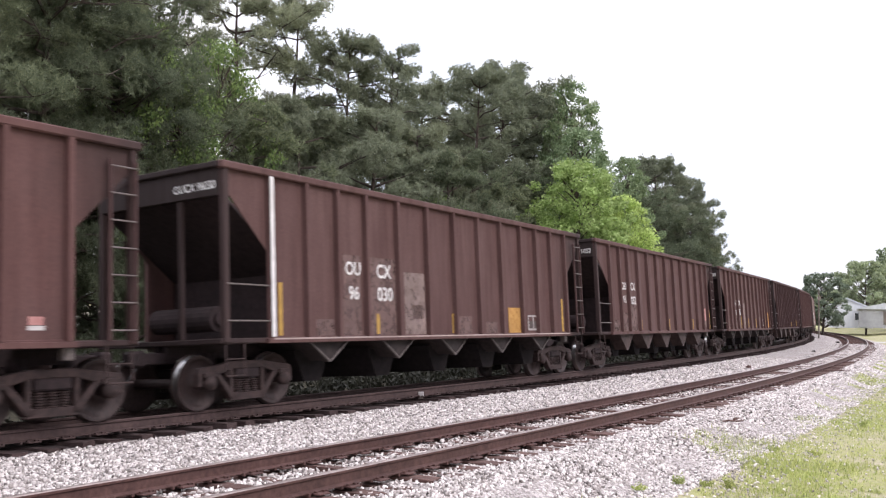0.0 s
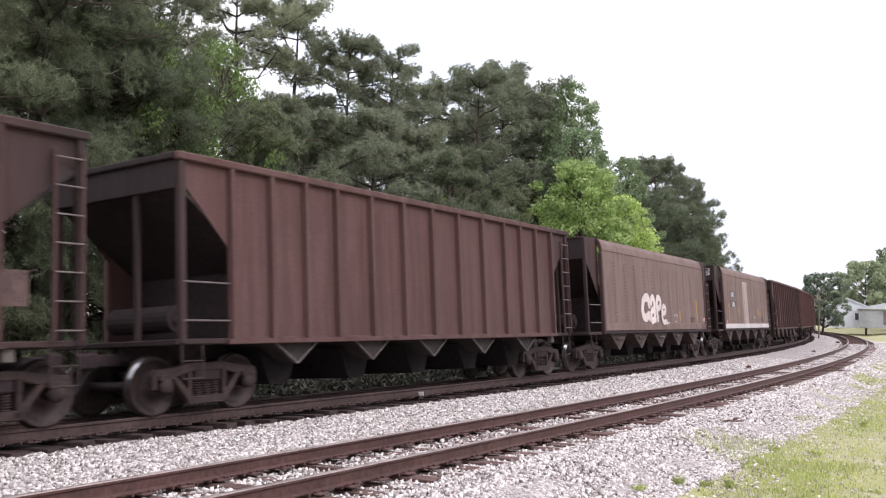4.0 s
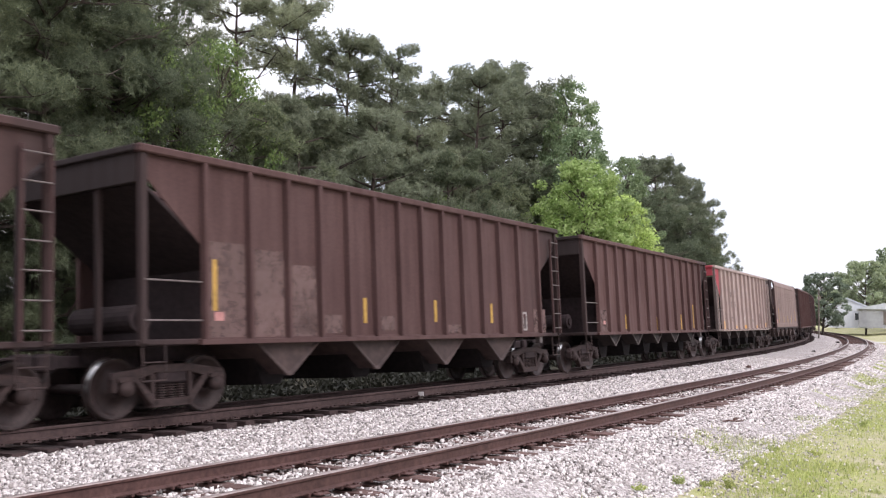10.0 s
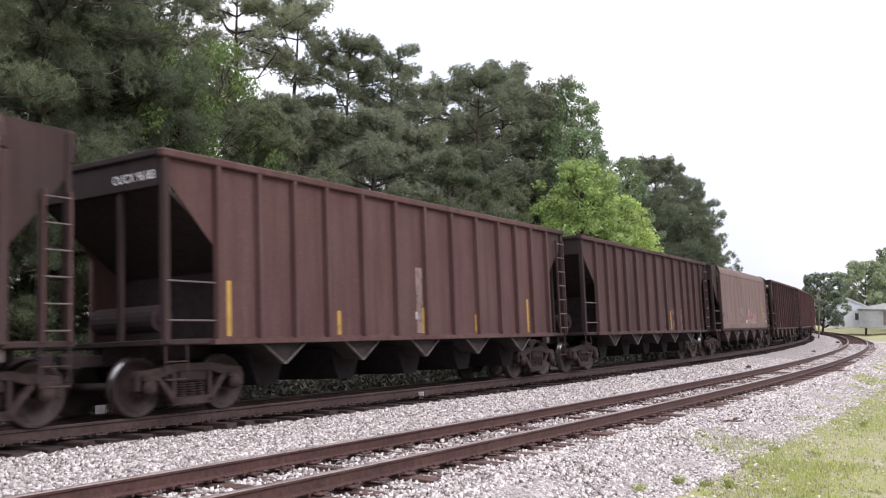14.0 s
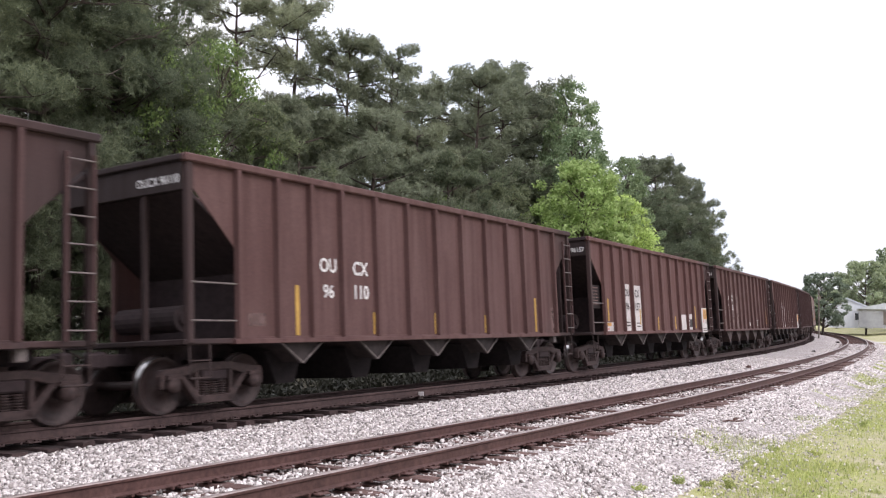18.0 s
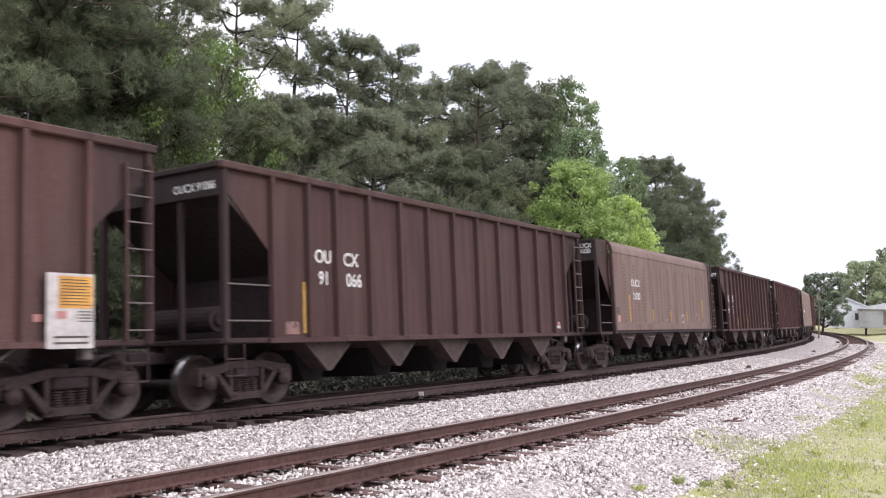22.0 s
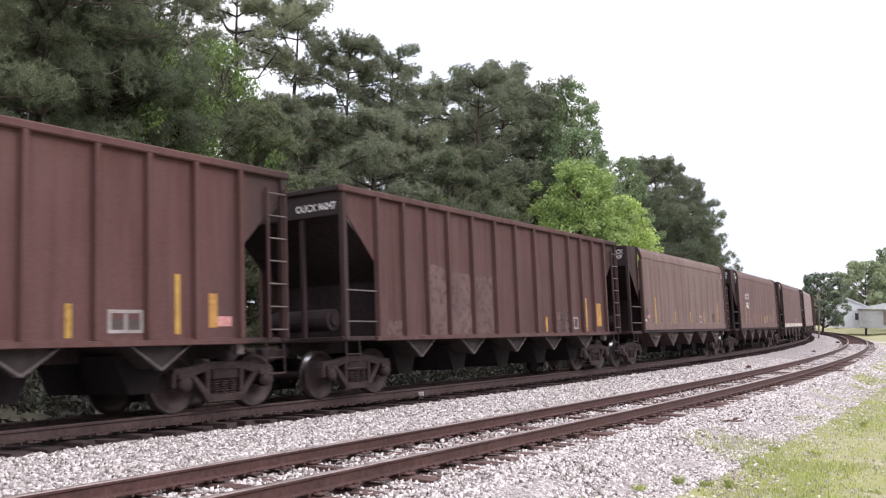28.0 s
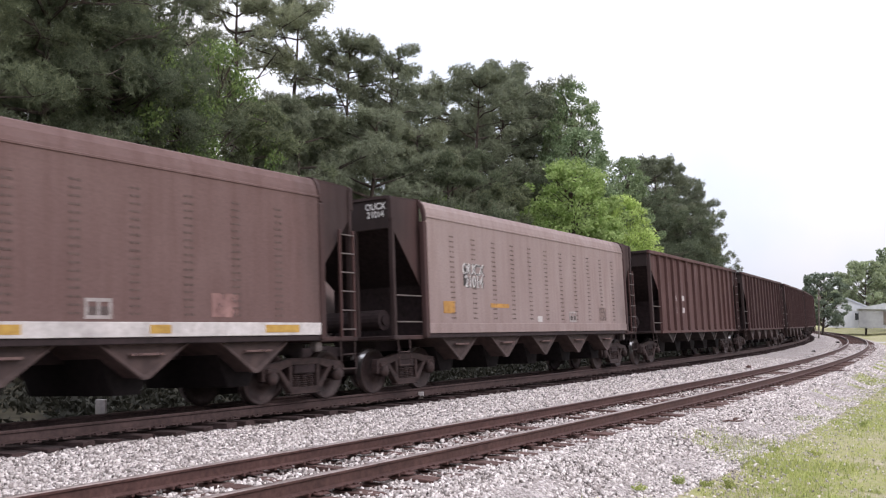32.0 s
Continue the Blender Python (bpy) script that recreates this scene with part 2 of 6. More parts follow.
def ballast_materials():
    m, n, l, b = material("granite_ballast_bed", 0.92, 0, 0.3)
    v = world_vec(n, l)
    vo = n.new("ShaderNodeTexVoronoi")
    vo.inputs["Scale"].default_value = 26.0
    l.new(v, vo.inputs["Vector"])
    c = ramp_of(n, l, vo.outputs["Color"], [(0.1, (0.30, 0.262, 0.247)), (0.9, (0.70, 0.64, 0.615))])
    # painted shade in the gaps between stones
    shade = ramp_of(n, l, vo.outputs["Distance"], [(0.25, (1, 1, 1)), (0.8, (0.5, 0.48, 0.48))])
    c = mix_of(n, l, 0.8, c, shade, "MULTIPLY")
    c = mix_of(n, l, 0.6, c, ramp_of(n, l, noise_of(n, l, v, 0.5, 4.0), [(0.3, (0.8, 0.77, 0.76)), (0.7, (1.12, 1.1, 1.1))]), "MULTIPLY")
    l.new(c, b.inputs["Base Color"])
    inv = n.new("ShaderNodeMath")
    inv.operation = "SUBTRACT"
    inv.inputs[0].default_value = 1.0
    l.new(vo.outputs["Distance"], inv.inputs[1])
    bump_of(n, l, b, inv.outputs[0], 1.0, 0.05)
    m2, n, l, b = material("granite_stone", 0.9, 0, 0.3)
    g = n.new("ShaderNodeNewGeometry")
    c = ramp_of(n, l, g.outputs["Random Per Island"], [(0.0, (0.11, 0.094, 0.088)), (0.22, (0.34, 0.298, 0.28)), (0.6, (0.52, 0.468, 0.446)), (1.0, (0.82, 0.752, 0.724))])
    c = mix_of(n, l, 0.5, c, ramp_of(n, l, noise_of(n, l, world_vec(n, l), 40.0, 3.0), [(0.3, (0.65,) * 3), (0.7, (1.2,) * 3)]), "MULTIPLY")
    l.new(c, b.inputs["Base Color"])
    return m, m2


BALLAST, STONE = ballast_materials()
# grimy ballast with the train's shadow mixed into its colour
GRIMYSHADE = grain_material("shaded_grimy_ballast", (0.026, 0.018, 0.0175), (0.078, 0.056, 0.054), 24.0, 0.95, 0, 0.8, "world", None, 0.03)


# the two curved tracks: middle, radius, lean and height of the rails
C1, R1, CANT1, Z1 = (-443.874, 298.237), 522.367, 0.07348, 0.017
C2, R2, CANT2, Z2 = (-411.251, 281.651), 491.037, 0.02375, 0.0


def ground_material():
    m, n, l, b = material("grass_and_dirt", 0.95, 0, 0.2)
    v = world_vec(n, l)
    patch = noise_of(n, l, v, 0.9, 8.0, 0.75)
    fine = noise_of(n, l, v, 14.0, 5.0, 0.65)
    wide = noise_of(n, l, v, 0.07, 3.0, 0.5)
    grass = ramp_of(n, l, fine, [(0.3, (0.165, 0.18, 0.06)), (0.7, (0.34, 0.345, 0.15))])
    grass = mix_of(n, l, ramp_of(n, l, wide, [(0.35, (0, 0, 0)), (0.65, (0.7,) * 3)]), grass, (0.335, 0.315, 0.155))
    dirt = ramp_of(n, l, fine, [(0.3, (0.29, 0.247, 0.19)), (0.7, (0.50, 0.44, 0.36))])
    c = mix_of(n, l, ramp_of(n, l, patch, [(0.38, (0.9,) * 3), (0.56, (0, 0, 0))]), grass, dirt)
    # bare dirt and washed-out gravel along the ballast's foot
    away = n.new("ShaderNodeVectorMath")
    away.operation = "DISTANCE"
    l.new(v, away.inputs[0])
    away.inputs[1].default_value = (C2[0], C2[1], -0.5)
    foot = n.new("ShaderNodeMapRange")
    foot.inputs["From Min"].default_value, foot.inputs["From Max"].default_value = R2 + 5.0, R2 + 1.6
    foot.inputs["To Min"].default_value, foot.inputs["To Max"].default_value = -0.35, 0.62
    foot.clamp = False
    l.new(away.outputs["Value"], foot.inputs["Value"])
    worn = n.new("ShaderNodeMath")
    worn.operation = "MULTIPLY_ADD"
    l.new(noise_of(n, l, v, 0.8, 7.0, 0.72), worn.inputs[0])
    worn.inputs[1].default_value = 2.2
    l.new(foot.outputs["Result"], worn.inputs[2])
    off = n.new("ShaderNodeMath")
    off.operation = "SUBTRACT"
    l.new(worn.outputs[0], off.inputs[0])
    off.inputs[1].default_value = 0.9
    c = mix_of(n, l, ramp_of(n, l, off.outputs[0], [(0.25, (0, 0, 0)), (0.55, (0.95,) * 3)]), c, ramp_of(n, l, noise_of(n, l, v, 30.0, 4.0, 0.75), [(0.3, (0.22, 0.175, 0.14)), (0.5, (0.38, 0.32, 0.27)), (0.72, (0.60, 0.53, 0.48))]))
    c = mix_of(n, l, 0.55, c, ramp_of(n, l, noise_of(n, l, v, 45.0, 4.0, 0.7), [(0.3, (0.6, 0.62, 0.5)), (0.7, (1.25, 1.2, 1.15))]), "MULTIPLY")
    l.new(c, b.inputs["Base Color"])
    bump_of(n, l, b, fine, 0.6, 0.04)
    return m


GROUND = ground_material()
# leaf litter, its colour lowered to hold the shade under the trees
FOREST = grain_material("forest_floor", (0.03, 0.026, 0.019), (0.09, 0.078, 0.05), 2.0, 0.95, 0, 0.5, "world")
ROADMAT = grain_material("pale_road", (0.42, 0.41, 0.40), (0.55, 0.54, 0.52), 4.0, 0.9, 0, 0.1, "world")

# ------------------------------------------------ mesh helpers


def mesh_object(name, bm, mat, parent=None, label=""):
    me = bpy.data.meshes.new(name)
    bm.to_mesh(me)
    bm.free()
    for m in mat if isinstance(mat, (list, tuple)) else [mat]:
        me.materials.append(m)
    ob = new(name, me)
    ob.parent = parent
    return tagged(ob, label)


def part(name, bm, mat, parent, label=""):
    return mesh_object(name, bm, mat, parent, label)


def share(name, ob, parent, m, label=""):
    """Another object on the same mesh."""
    o = new(name, ob.data)
    o.parent = parent
    o.matrix_basis = m
    return tagged(o, label)


def box(bm, x0, x1, y0, y1, z0, z1, bevel=0.0, mat=0):
    vs = [bm.verts.new((x, y, z)) for z in (z0, z1) for x, y in ((x0, y0), (x1, y0), (x1, y1), (x0, y1))]
    fs = [bm.faces.new([vs[i] for i in f]) for f in ((3, 2, 1, 0), (4, 5, 6, 7), (0, 1, 5, 4), (1, 2, 6, 5), (2, 3, 7, 6), (3, 0, 4, 7))]
    for f in fs:
        f.material_index = mat
    if bevel:
        es = list({e for f in fs for e in f.edges})
        bmesh.ops.bevel(bm, geom=es, offset=bevel, segments=1, affect="EDGES")
    return vs


def prism(bm, pts, y0, y1, mat=0):
    """A polygon in x and z, extruded from y0 to y1."""
    a = [bm.verts.new((x, y0, z)) for x, z in pts]
    b = [bm.verts.new((x, y1, z)) for x, z in pts]
    fs = [bm.faces.new(a), bm.faces.new(b[::-1])]
    for i in range(len(pts)):
        j = (i + 1) % len(pts)
        fs.append(bm.faces.new((a[j], a[i], b[i], b[j])))
    for f in fs:
        f.material_index = mat
    bmesh.ops.recalc_face_normals(bm, faces=fs)


def rod(bm, p0, p1, r, n=8, r2=None):
    p0, p1 = Vector(p0), Vector(p1)
    d = p1 - p0
    m = Matrix.Translation((p0 + p1) / 2) @ d.to_track_quat("Z", "Y").to_matrix().to_4x4()
    bmesh.ops.create_cone(bm, cap_ends=True, segments=n, radius1=r, radius2=r if r2 is None else r2, depth=d.length, matrix=m)


def lathe_y(bm, prof, n=32, mat=0, y_sign=1):
    """A profile of (radius, y) turned round the y axis."""
    rings = []
    for r, y in prof:
        rings.append([bm.verts.new((r * math.cos(2 * math.pi * k / n), y * y_sign, r * math.sin(2 * math.pi * k / n))) for k in range(n)])
    fs = []
    for a, b in zip(rings, rings[1:]):
        for k in range(n):
            fs.append(bm.faces.new((a[k], a[(k + 1) % n], b[(k + 1) % n], b[k])))
    for f in fs:
        f.smooth = True
        f.material_index = mat
    return rings, fs


def from_arrays(name, verts, faces, mat, parent=None, smooth=False):
    me = bpy.data.meshes.new(name)
    me.from_pydata(verts, [], faces)
    me.materials.append(mat)
    if smooth:
        me.polygons.foreach_set("use_smooth", [True] * len(me.polygons))
    me.update()
    ob = new(name, me)
    ob.parent = parent
    return ob


def blades_mesh(name, verts, size, mat, parent=None):
    """Triangles or quads from an (n*size, 3) array."""
    n = len(verts) // size
    me = bpy.data.meshes.new(name)
    me.vertices.add(n * size)
    me.vertices.foreach_set("co", np.ascontiguousarray(verts, dtype=np.float32).ravel())
    me.loops.add(n * size)
    me.loops.foreach_set("vertex_index", np.arange(n * size, dtype=np.int32))
    me.polygons.add(n)
    me.polygons.foreach_set("loop_start", np.arange(n, dtype=np.int32) * size)
    me.materials.append(mat)
    me.update(calc_edges=True)
    me.validate()
    ob = new(name, me)
    ob.parent = parent
    return ob


# ------------------------------------------------ the two curved tracks
def on_track(which, th, o, z=0.0, canted=True):
    """The world's place of a point o outward of a track's middle line and z over its rail tops."""
    c, r, cant, z0 = (C1, R1, CANT1, Z1) if which == 1 else (C2, R2, CANT2, Z2)
    if not canted:
        cant = 0.0
    rho = r + o * math.cos(cant) - z * math.sin(cant)
    return (c[0] + rho * math.cos(th), c[1] + rho * math.sin(th), z0 + z * math.cos(cant) + o * math.sin(cant))


def track_pose(which, th, o=0.0, z=0.0):
    """x along the track (growing angle), y inward, z up, leaning with the track."""
    cant = CANT1 if which == 1 else CANT2
    return Matrix.Translation(on_track(which, th, o, z)) @ Matrix.Rotation(th + math.pi / 2, 4, "Z") @ Matrix.Rotation(-cant, 4, "X")


def sweep(name, which, profile, th0, th1, step, mat, parent, tops=()):
    r = R1 if which == 1 else R2
    n = int((th1 - th0) * r / step)
    k = len(profile)
    verts = [on_track(which, th0 + (th1 - th0) * i / n, o, z) for i in range(n + 1) for o, z in profile]
    faces = [(i * k + j, (i + 1) * k + j, (i + 1) * k + (j + 1) % k, i * k + (j + 1) % k) for i in range(n) for j in range(k)]
    ob = from_arrays(name, verts, faces, mat[0], parent)
    if len(mat) > 1:
        ob.data.materials.append(mat[1])
        ob.data.polygons.foreach_set("material_index", [1 if f % k in tops else 0 for f in range(len(faces))])
    return ob


def rail_profile(o):
    half = [(0.0365, -0.012), (0.034, -0.038), (0.009, -0.05), (0.009, -0.145), (0.07, -0.163), (0.07, -0.175)]
    return [(o - 0.026, 0.0), (o + 0.026, 0.0)] + [(o + a, z) for a, z in half] + [(o - a, z) for a, z in reversed(half)]


def tie_mesh(seed, mat):
    rnd = random.Random(seed)
    bm = bmesh.new()
    vs = box(bm, -0.115, 0.115, -1.3, 1.3, -0.18, 0.0, 0.012)
    for v in bm.verts:
        v.co += Vector((rnd.uniform(-0.014, 0.014), rnd.uniform(-0.05, 0.05), rnd.uniform(-0.014, 0.008)))
    me = bpy.data.meshes.new("tie")
    bm.to_mesh(me)
    bm.free()
    me.materials.append(mat)
    return me


def plate_mesh(mat):
    bm = bmesh.new()
    box(bm, -0.09, 0.09, -0.17, 0.17, 0.0, 0.018, 0.004)
    for x in (-0.06, 0.06):
        for y in (-0.095, 0.095):
            box(bm, x - 0.014, x + 0.014, y - 0.02, y + 0.02, 0.01, 0.042, 0.004)
    for x in (-0.14, 0.14):
        box(bm, x - 0.018, x + 0.018, -0.085, 0.085, -0.01, 0.03, 0.004)
    me = bpy.data.meshes.new("tie_plate")
    bm.to_mesh(me)
    bm.free()
    me.materials.append(mat)
    return me


def build_track(which, near0, near1, th0, th1, rail_mats, tie_mat, label):
    track = tagged(new("railway_track"), label, "railway track", kind="structure")
    for o in (-0.754, 0.754):
        sweep("rail", which, rail_profile(o), th0, th1, 1.5, rail_mats, track, (0, 1, 13))
    meshes = [tie_mesh(s + 10 * which, tie_mat) for s in range(5)]
    plate = plate_mesh(rail_mats[0])
    r = R1 if which == 1 else R2
    rnd = random.Random(which)
    step = 0.533 / r
    tv, tf = [], []
    th = th0
    base = [(x, y, z) for z in (-0.18, 0.0) for x, y in ((-0.115, -1.3), (0.115, -1.3), (0.115, 1.3), (-0.115, 1.3))]
    quad = ((3, 2, 1, 0), (4, 5, 6, 7), (0, 1, 5, 4), (1, 2, 6, 5), (2, 3, 7, 6), (3, 0, 4, 7))
    while th < th1:
        m = track_pose(which, th + rnd.uniform(-0.05, 0.05) / r, rnd.uniform(-0.09, 0.09), -0.197 + rnd.uniform(-0.075 if which == 1 else -0.045, 0.004)) @ Matrix.Rotation(rnd.uniform(-0.025, 0.025), 4, "Z")
        if near0 <= th <= near1:
            o = new("tie", rnd.choice(meshes))
            o.parent, o.matrix_basis = track, m
            if th < near0 + 75 * step:
                for off in (-0.754, 0.754):
                    p = new("tie_plate", plate)
                    p.parent = track
                    p.matrix_basis = track_pose(which, th, off, -0.194)
        elif -0.75 < th < 0.35:
            k = len(tv)
            tv += [tuple(m @ Vector(p)) for p in base]
            tf += [tuple(k + i for i in q) for q in quad]
        th += step
    tagged(from_arrays("far_ties", tv, tf, tie_mat, track), kind="stuff")
    return track


def smooth(a, b, x):
    t = min(1.0, max(0.0, (x - a) / (b - a)))
    return t * t * (3 - 2 * t)


def ground_height(x, y):
    """The open ground: level by the line, rising a little towards the houses."""
    o2 = math.hypot(x - C2[0], y - C2[1]) - R2
    d = math.hypot(x, y)
    return -0.55 + 1.95 * smooth(6, 25, o2) * smooth(45, 150, d) * smooth(-0.3, 0.6, math.atan2(x, y)) - 0.4 * smooth(-6.5, -8, o2) + 0.4 * smooth(-10, -30, o2)


def bed_height(which_o2, th):
    """The ballast bed across both tracks, by the offset from the near track."""
    o = which_o2
    p = on_track(2, th, o, 0, False)
    o1 = math.hypot(p[0] - C1[0], p[1] - C1[1]) - R1
    a = Z1 - 0.285 + 1.1 * CANT1
    b = Z2 - 0.235 - 1.3 * CANT2
    if o >= 1.35:
        z = Z2 - 0.25 + 1.35 * CANT2 - 0.41 * smooth(1.35, 3.2, o)
    elif o >= -1.35:
        z = Z2 - 0.262 + o * CANT2
    elif o1 >= 1.1:
        f = max(0.0, o1 - 1.1) / (o1 - 1.1 + (-1.35 - o))
        z = a + (b - a) * f ** 0.8
    elif o1 >= -1.35:
        z = Z1 - 0.275 + o1 * CANT1 - 0.03 * smooth(0.8, 1.3, o1)
    else:
        z = Z1 - 0.25 - 1.35 * CANT1 - 0.55 * smooth(-1.4, -3.6, o1)
    return z


def build_ground():
    # one sheet to the horizon, finer near the camera
    radii = [0, 1.5, 3, 5, 7, 9, 11, 13, 15, 17, 20, 23, 27, 32, 38, 45, 53, 62, 72, 85, 100, 115, 130, 150, 180, 220, 280, 380, 550, 900, 1600, 3000]
    n = 144
    verts = [(0, 0, ground_height(0, 0))]
    for r in radii[1:]:
        for k in range(n):
            x, y = r * math.sin(2 * math.pi * k / n), r * math.cos(2 * math.pi * k / n)
            verts.append((x, y, ground_height(x, y) + (noise.noise((x * 0.3, y * 0.3, 0)) * 0.04 if r < 60 else 0)))
    faces = [(0, 1 + (k + 1) % n, 1 + k) for k in range(n)]
    for i in range(len(radii) - 2):
        a, b = 1 + i * n, 1 + (i + 1) * n
        faces += [(a + k, a + (k + 1) % n, b + (k + 1) % n, b + k) for k in range(n)]
    ob = from_arrays("ground", verts, faces, GROUND, smooth=True)
    tagged(ob, "patchy yellow-green grass and bare dirt beside the railway", "ground", kind="structure")
    # ballast bed
    cols = [-8.6, -8.0, -7.4, -6.8, -6.4, -5.9, -5.3, -4.9, -4.5, -4.3, -4.15, -4.0, -3.85, -3.7, -3.3, -2.9, -2.5, -2.1, -1.7, -1.35, -0.9, -0.45, 0, 0.45, 0.9, 1.35, 1.7, 2.1, 2.5, 2.9, 3.3, 3.7, 4.1]
    v, f = [], []
    ths = []
    th = -0.66
    while th < 0.3:
        ths.append(th)
        th += (0.35 if th < -0.5 else 1.2) / R2
    for th in ths:
        for o in cols:
            p = on_track(2, th, o, 0, False)
            v.append((p[0], p[1], bed_height(o, th) + (0.018 * noise.noise((p[0] * 2.2, p[1] * 2.2, 3)) if o < 1.8 else 0.10 * noise.noise((p[0] * 0.6, p[1] * 0.6, 3)) + 0.07 * noise.noise((p[0] * 1.9, p[1] * 1.9, 3)))))
    k = len(cols)
    f = [(i * k + j, i * k + j + 1, (i + 1) * k + j + 1, (i + 1) * k + j) for i in range(len(ths) - 1) for j in range(k - 1)]
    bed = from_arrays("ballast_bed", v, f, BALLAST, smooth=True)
    # grime and the train's painted shade darken the ballast under it
    bed.data.materials.append(GRIMYSHADE)
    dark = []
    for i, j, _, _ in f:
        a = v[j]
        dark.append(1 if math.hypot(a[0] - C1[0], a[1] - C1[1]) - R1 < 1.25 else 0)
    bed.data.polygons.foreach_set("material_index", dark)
    tagged(bed, "light grey crushed granite ballast under both tracks", "ballast", kind="structure")
    # floor of the woods behind the train
    v, f = [], []
    offs = [-8.2, -11, -16, -30, -60, -110]
    ths = [-0.75 + 0.02 * i for i in range(56)]
    for th in ths:
        for o in offs:
            p = on_track(2, th, o, 0, False)
            v.append((p[0], p[1], (-0.62 if o > -9 else ground_height(p[0], p[1]) + 0.35) + 0.1 * noise.noise((p[0] * 0.4, p[1] * 0.4, 7)) * (o < -9)))
    k = len(offs)
    f = [(i * k + j + 1, i * k + j, (i + 1) * k + j, (i + 1) * k + j + 1) for i in range(len(ths) - 1) for j in range(k - 1)]
    tagged(from_arrays("forest_floor", v, f, FOREST, smooth=True), "leaf litter on the floor of the woods, darkened with painted shade", "forest floor", kind="structure")


STONE_SHAPE = np.array([(-1, -1, -1), (1, -1, -1), (1, 1, -1), (-1, 1, -1), (-1, -1, 1), (1, -1, 1), (1, 1, 1), (-1, 1, 1)], float) * 0.62
STONE_FACES = np.array([(3, 2, 1, 0), (4, 5, 6, 7), (0, 1, 5, 4), (1, 2, 6, 5), (2, 3, 7, 6), (3, 0, 4, 7)])


def scatter_stones(name, places, sizes, rng, mat, label):
    n = len(places)
    v = STONE_SHAPE[None] + rng.uniform(-0.42, 0.42, (n, 8, 3))
    v *= sizes[:, None, None] * rng.uniform(0.65, 1.25, (n, 1, 3))
    a, b = rng.uniform(0, 2 * np.pi, n), rng.uniform(-0.8, 0.8, n)
    ca, sa, cb, sb = np.cos(a)[:, None], np.sin(a)[:, None], np.cos(b)[:, None], np.sin(b)[:, None]
    x, y, z = v[..., 0], v[..., 1], v[..., 2]
    y, z = y * cb - z * sb, y * sb + z * cb
    x, y = x * ca - y * sa, x * sa + y * ca
    v = np.stack([x, y, z], -1) + places[:, None, :]
    me = bpy.data.meshes.new(name)
    me.vertices.add(n * 8)
    me.vertices.foreach_set("co", v.astype(np.float32).ravel())
    idx = (np.arange(n)[:, None, None] * 8 + STONE_FACES[None]).astype(np.int32).ravel()
    me.loops.add(n * 24)
    me.loops.foreach_set("vertex_index", idx)
    me.polygons.add(n * 6)
    me.polygons.foreach_set("loop_start", np.arange(n * 6, dtype=np.int32) * 4)
    me.materials.append(mat)
    me.update(calc_edges=True)
    return tagged(new(name, me), label, "gravel", kind="stuff")


def build_stones():
    rng = np.random.default_rng(4)
    pl, sz = [], []

    def strip(o0, o1, th0, th1, density, size, sink):
        n = int(density * (o1 - o0) * (th1 - th0) * R2)
        for o, th in zip(rng.uniform(o0, o1, n), rng.uniform(th0, th1, n)):
            p = on_track(2, th, o, 0, False)
            pl.append((p[0], p[1], max(bed_height(o, th), ground_height(p[0], p[1]) if o > 2.4 else -9) - sink + rng.uniform(0, 0.02)))
            sz.append(size * rng.uniform(0.6, 1.35))

    strip(-3.75, -1.25, -0.597, -0.572, 800, 0.0245, 0.005)
    strip(-3.75, -1.25, -0.572, -0.545, 480, 0.027, 0.005)
    strip(-3.9, -1.2, -0.545, -0.50, 230, 0.034, 0.006)
    strip(1.3, 3.3, -0.592, -0.57, 800, 0.0245, 0.005)
    strip(1.3, 3.3, -0.57, -0.54, 470, 0.027, 0.005)
    strip(1.25, 3.3, -0.54, -0.49, 210, 0.034, 0.006)
    strip(-1.25, -0.84, -0.597, -0.54, 260, 0.024, 0.003)
    strip(0.84, 1.3, -0.592, -0.54, 260, 0.024, 0.003)
    strip(-0.68, 0.68, -0.59, -0.52, 260, 0.026, -0.01)
    strip(-0.68, 0.68, -0.52, -0.42, 110, 0.034, -0.02)
    strip(-1.9, -0.84, -0.52, -0.42, 80, 0.034, -0.004)
    strip(0.84, 2.6, -0.5, -0.42, 80, 0.034, -0.004)
    strip(2.6, 3.3, -0.592, -0.53, 330, 0.021, 0.0)
    strip(3.3, 4.1, -0.592, -0.53, 75, 0.019, 0.004)
    strip(4.1, 5.4, -0.592, -0.55, 14, 0.019, 0.004)
    scatter_stones("ballast_stones", np.array(pl), np.array(sz), rng, STONE, "loose angular pale grey granite ballast stones")

# ------------------------------------------------ trees and weeds


def blade_dirs(rng, n, up=0.0):
    d = rng.normal(size=(n, 3))
    d[:, 2] += up
    return d / np.linalg.norm(d, axis=1)[:, None]


def leaf_quads(rng, centres, length, width, up=0.3):
    """One folded leaf for each centre."""
    n = len(centres)
    d = blade_dirs(rng, n, up)
    s = np.cross(d, blade_dirs(rng, n))
    s /= np.linalg.norm(s, axis=1)[:, None] + 1e-6
    l = (length * rng.uniform(0.6, 1.3, n))[:, None]
    w = (width * rng.uniform(0.7, 1.3, n))[:, None]
    v = np.stack([centres - d * l * 0.5, centres + s * w * 0.5, centres + d * l * 0.5, centres - s * w * 0.5], 1)
    return v.reshape(-1, 3)


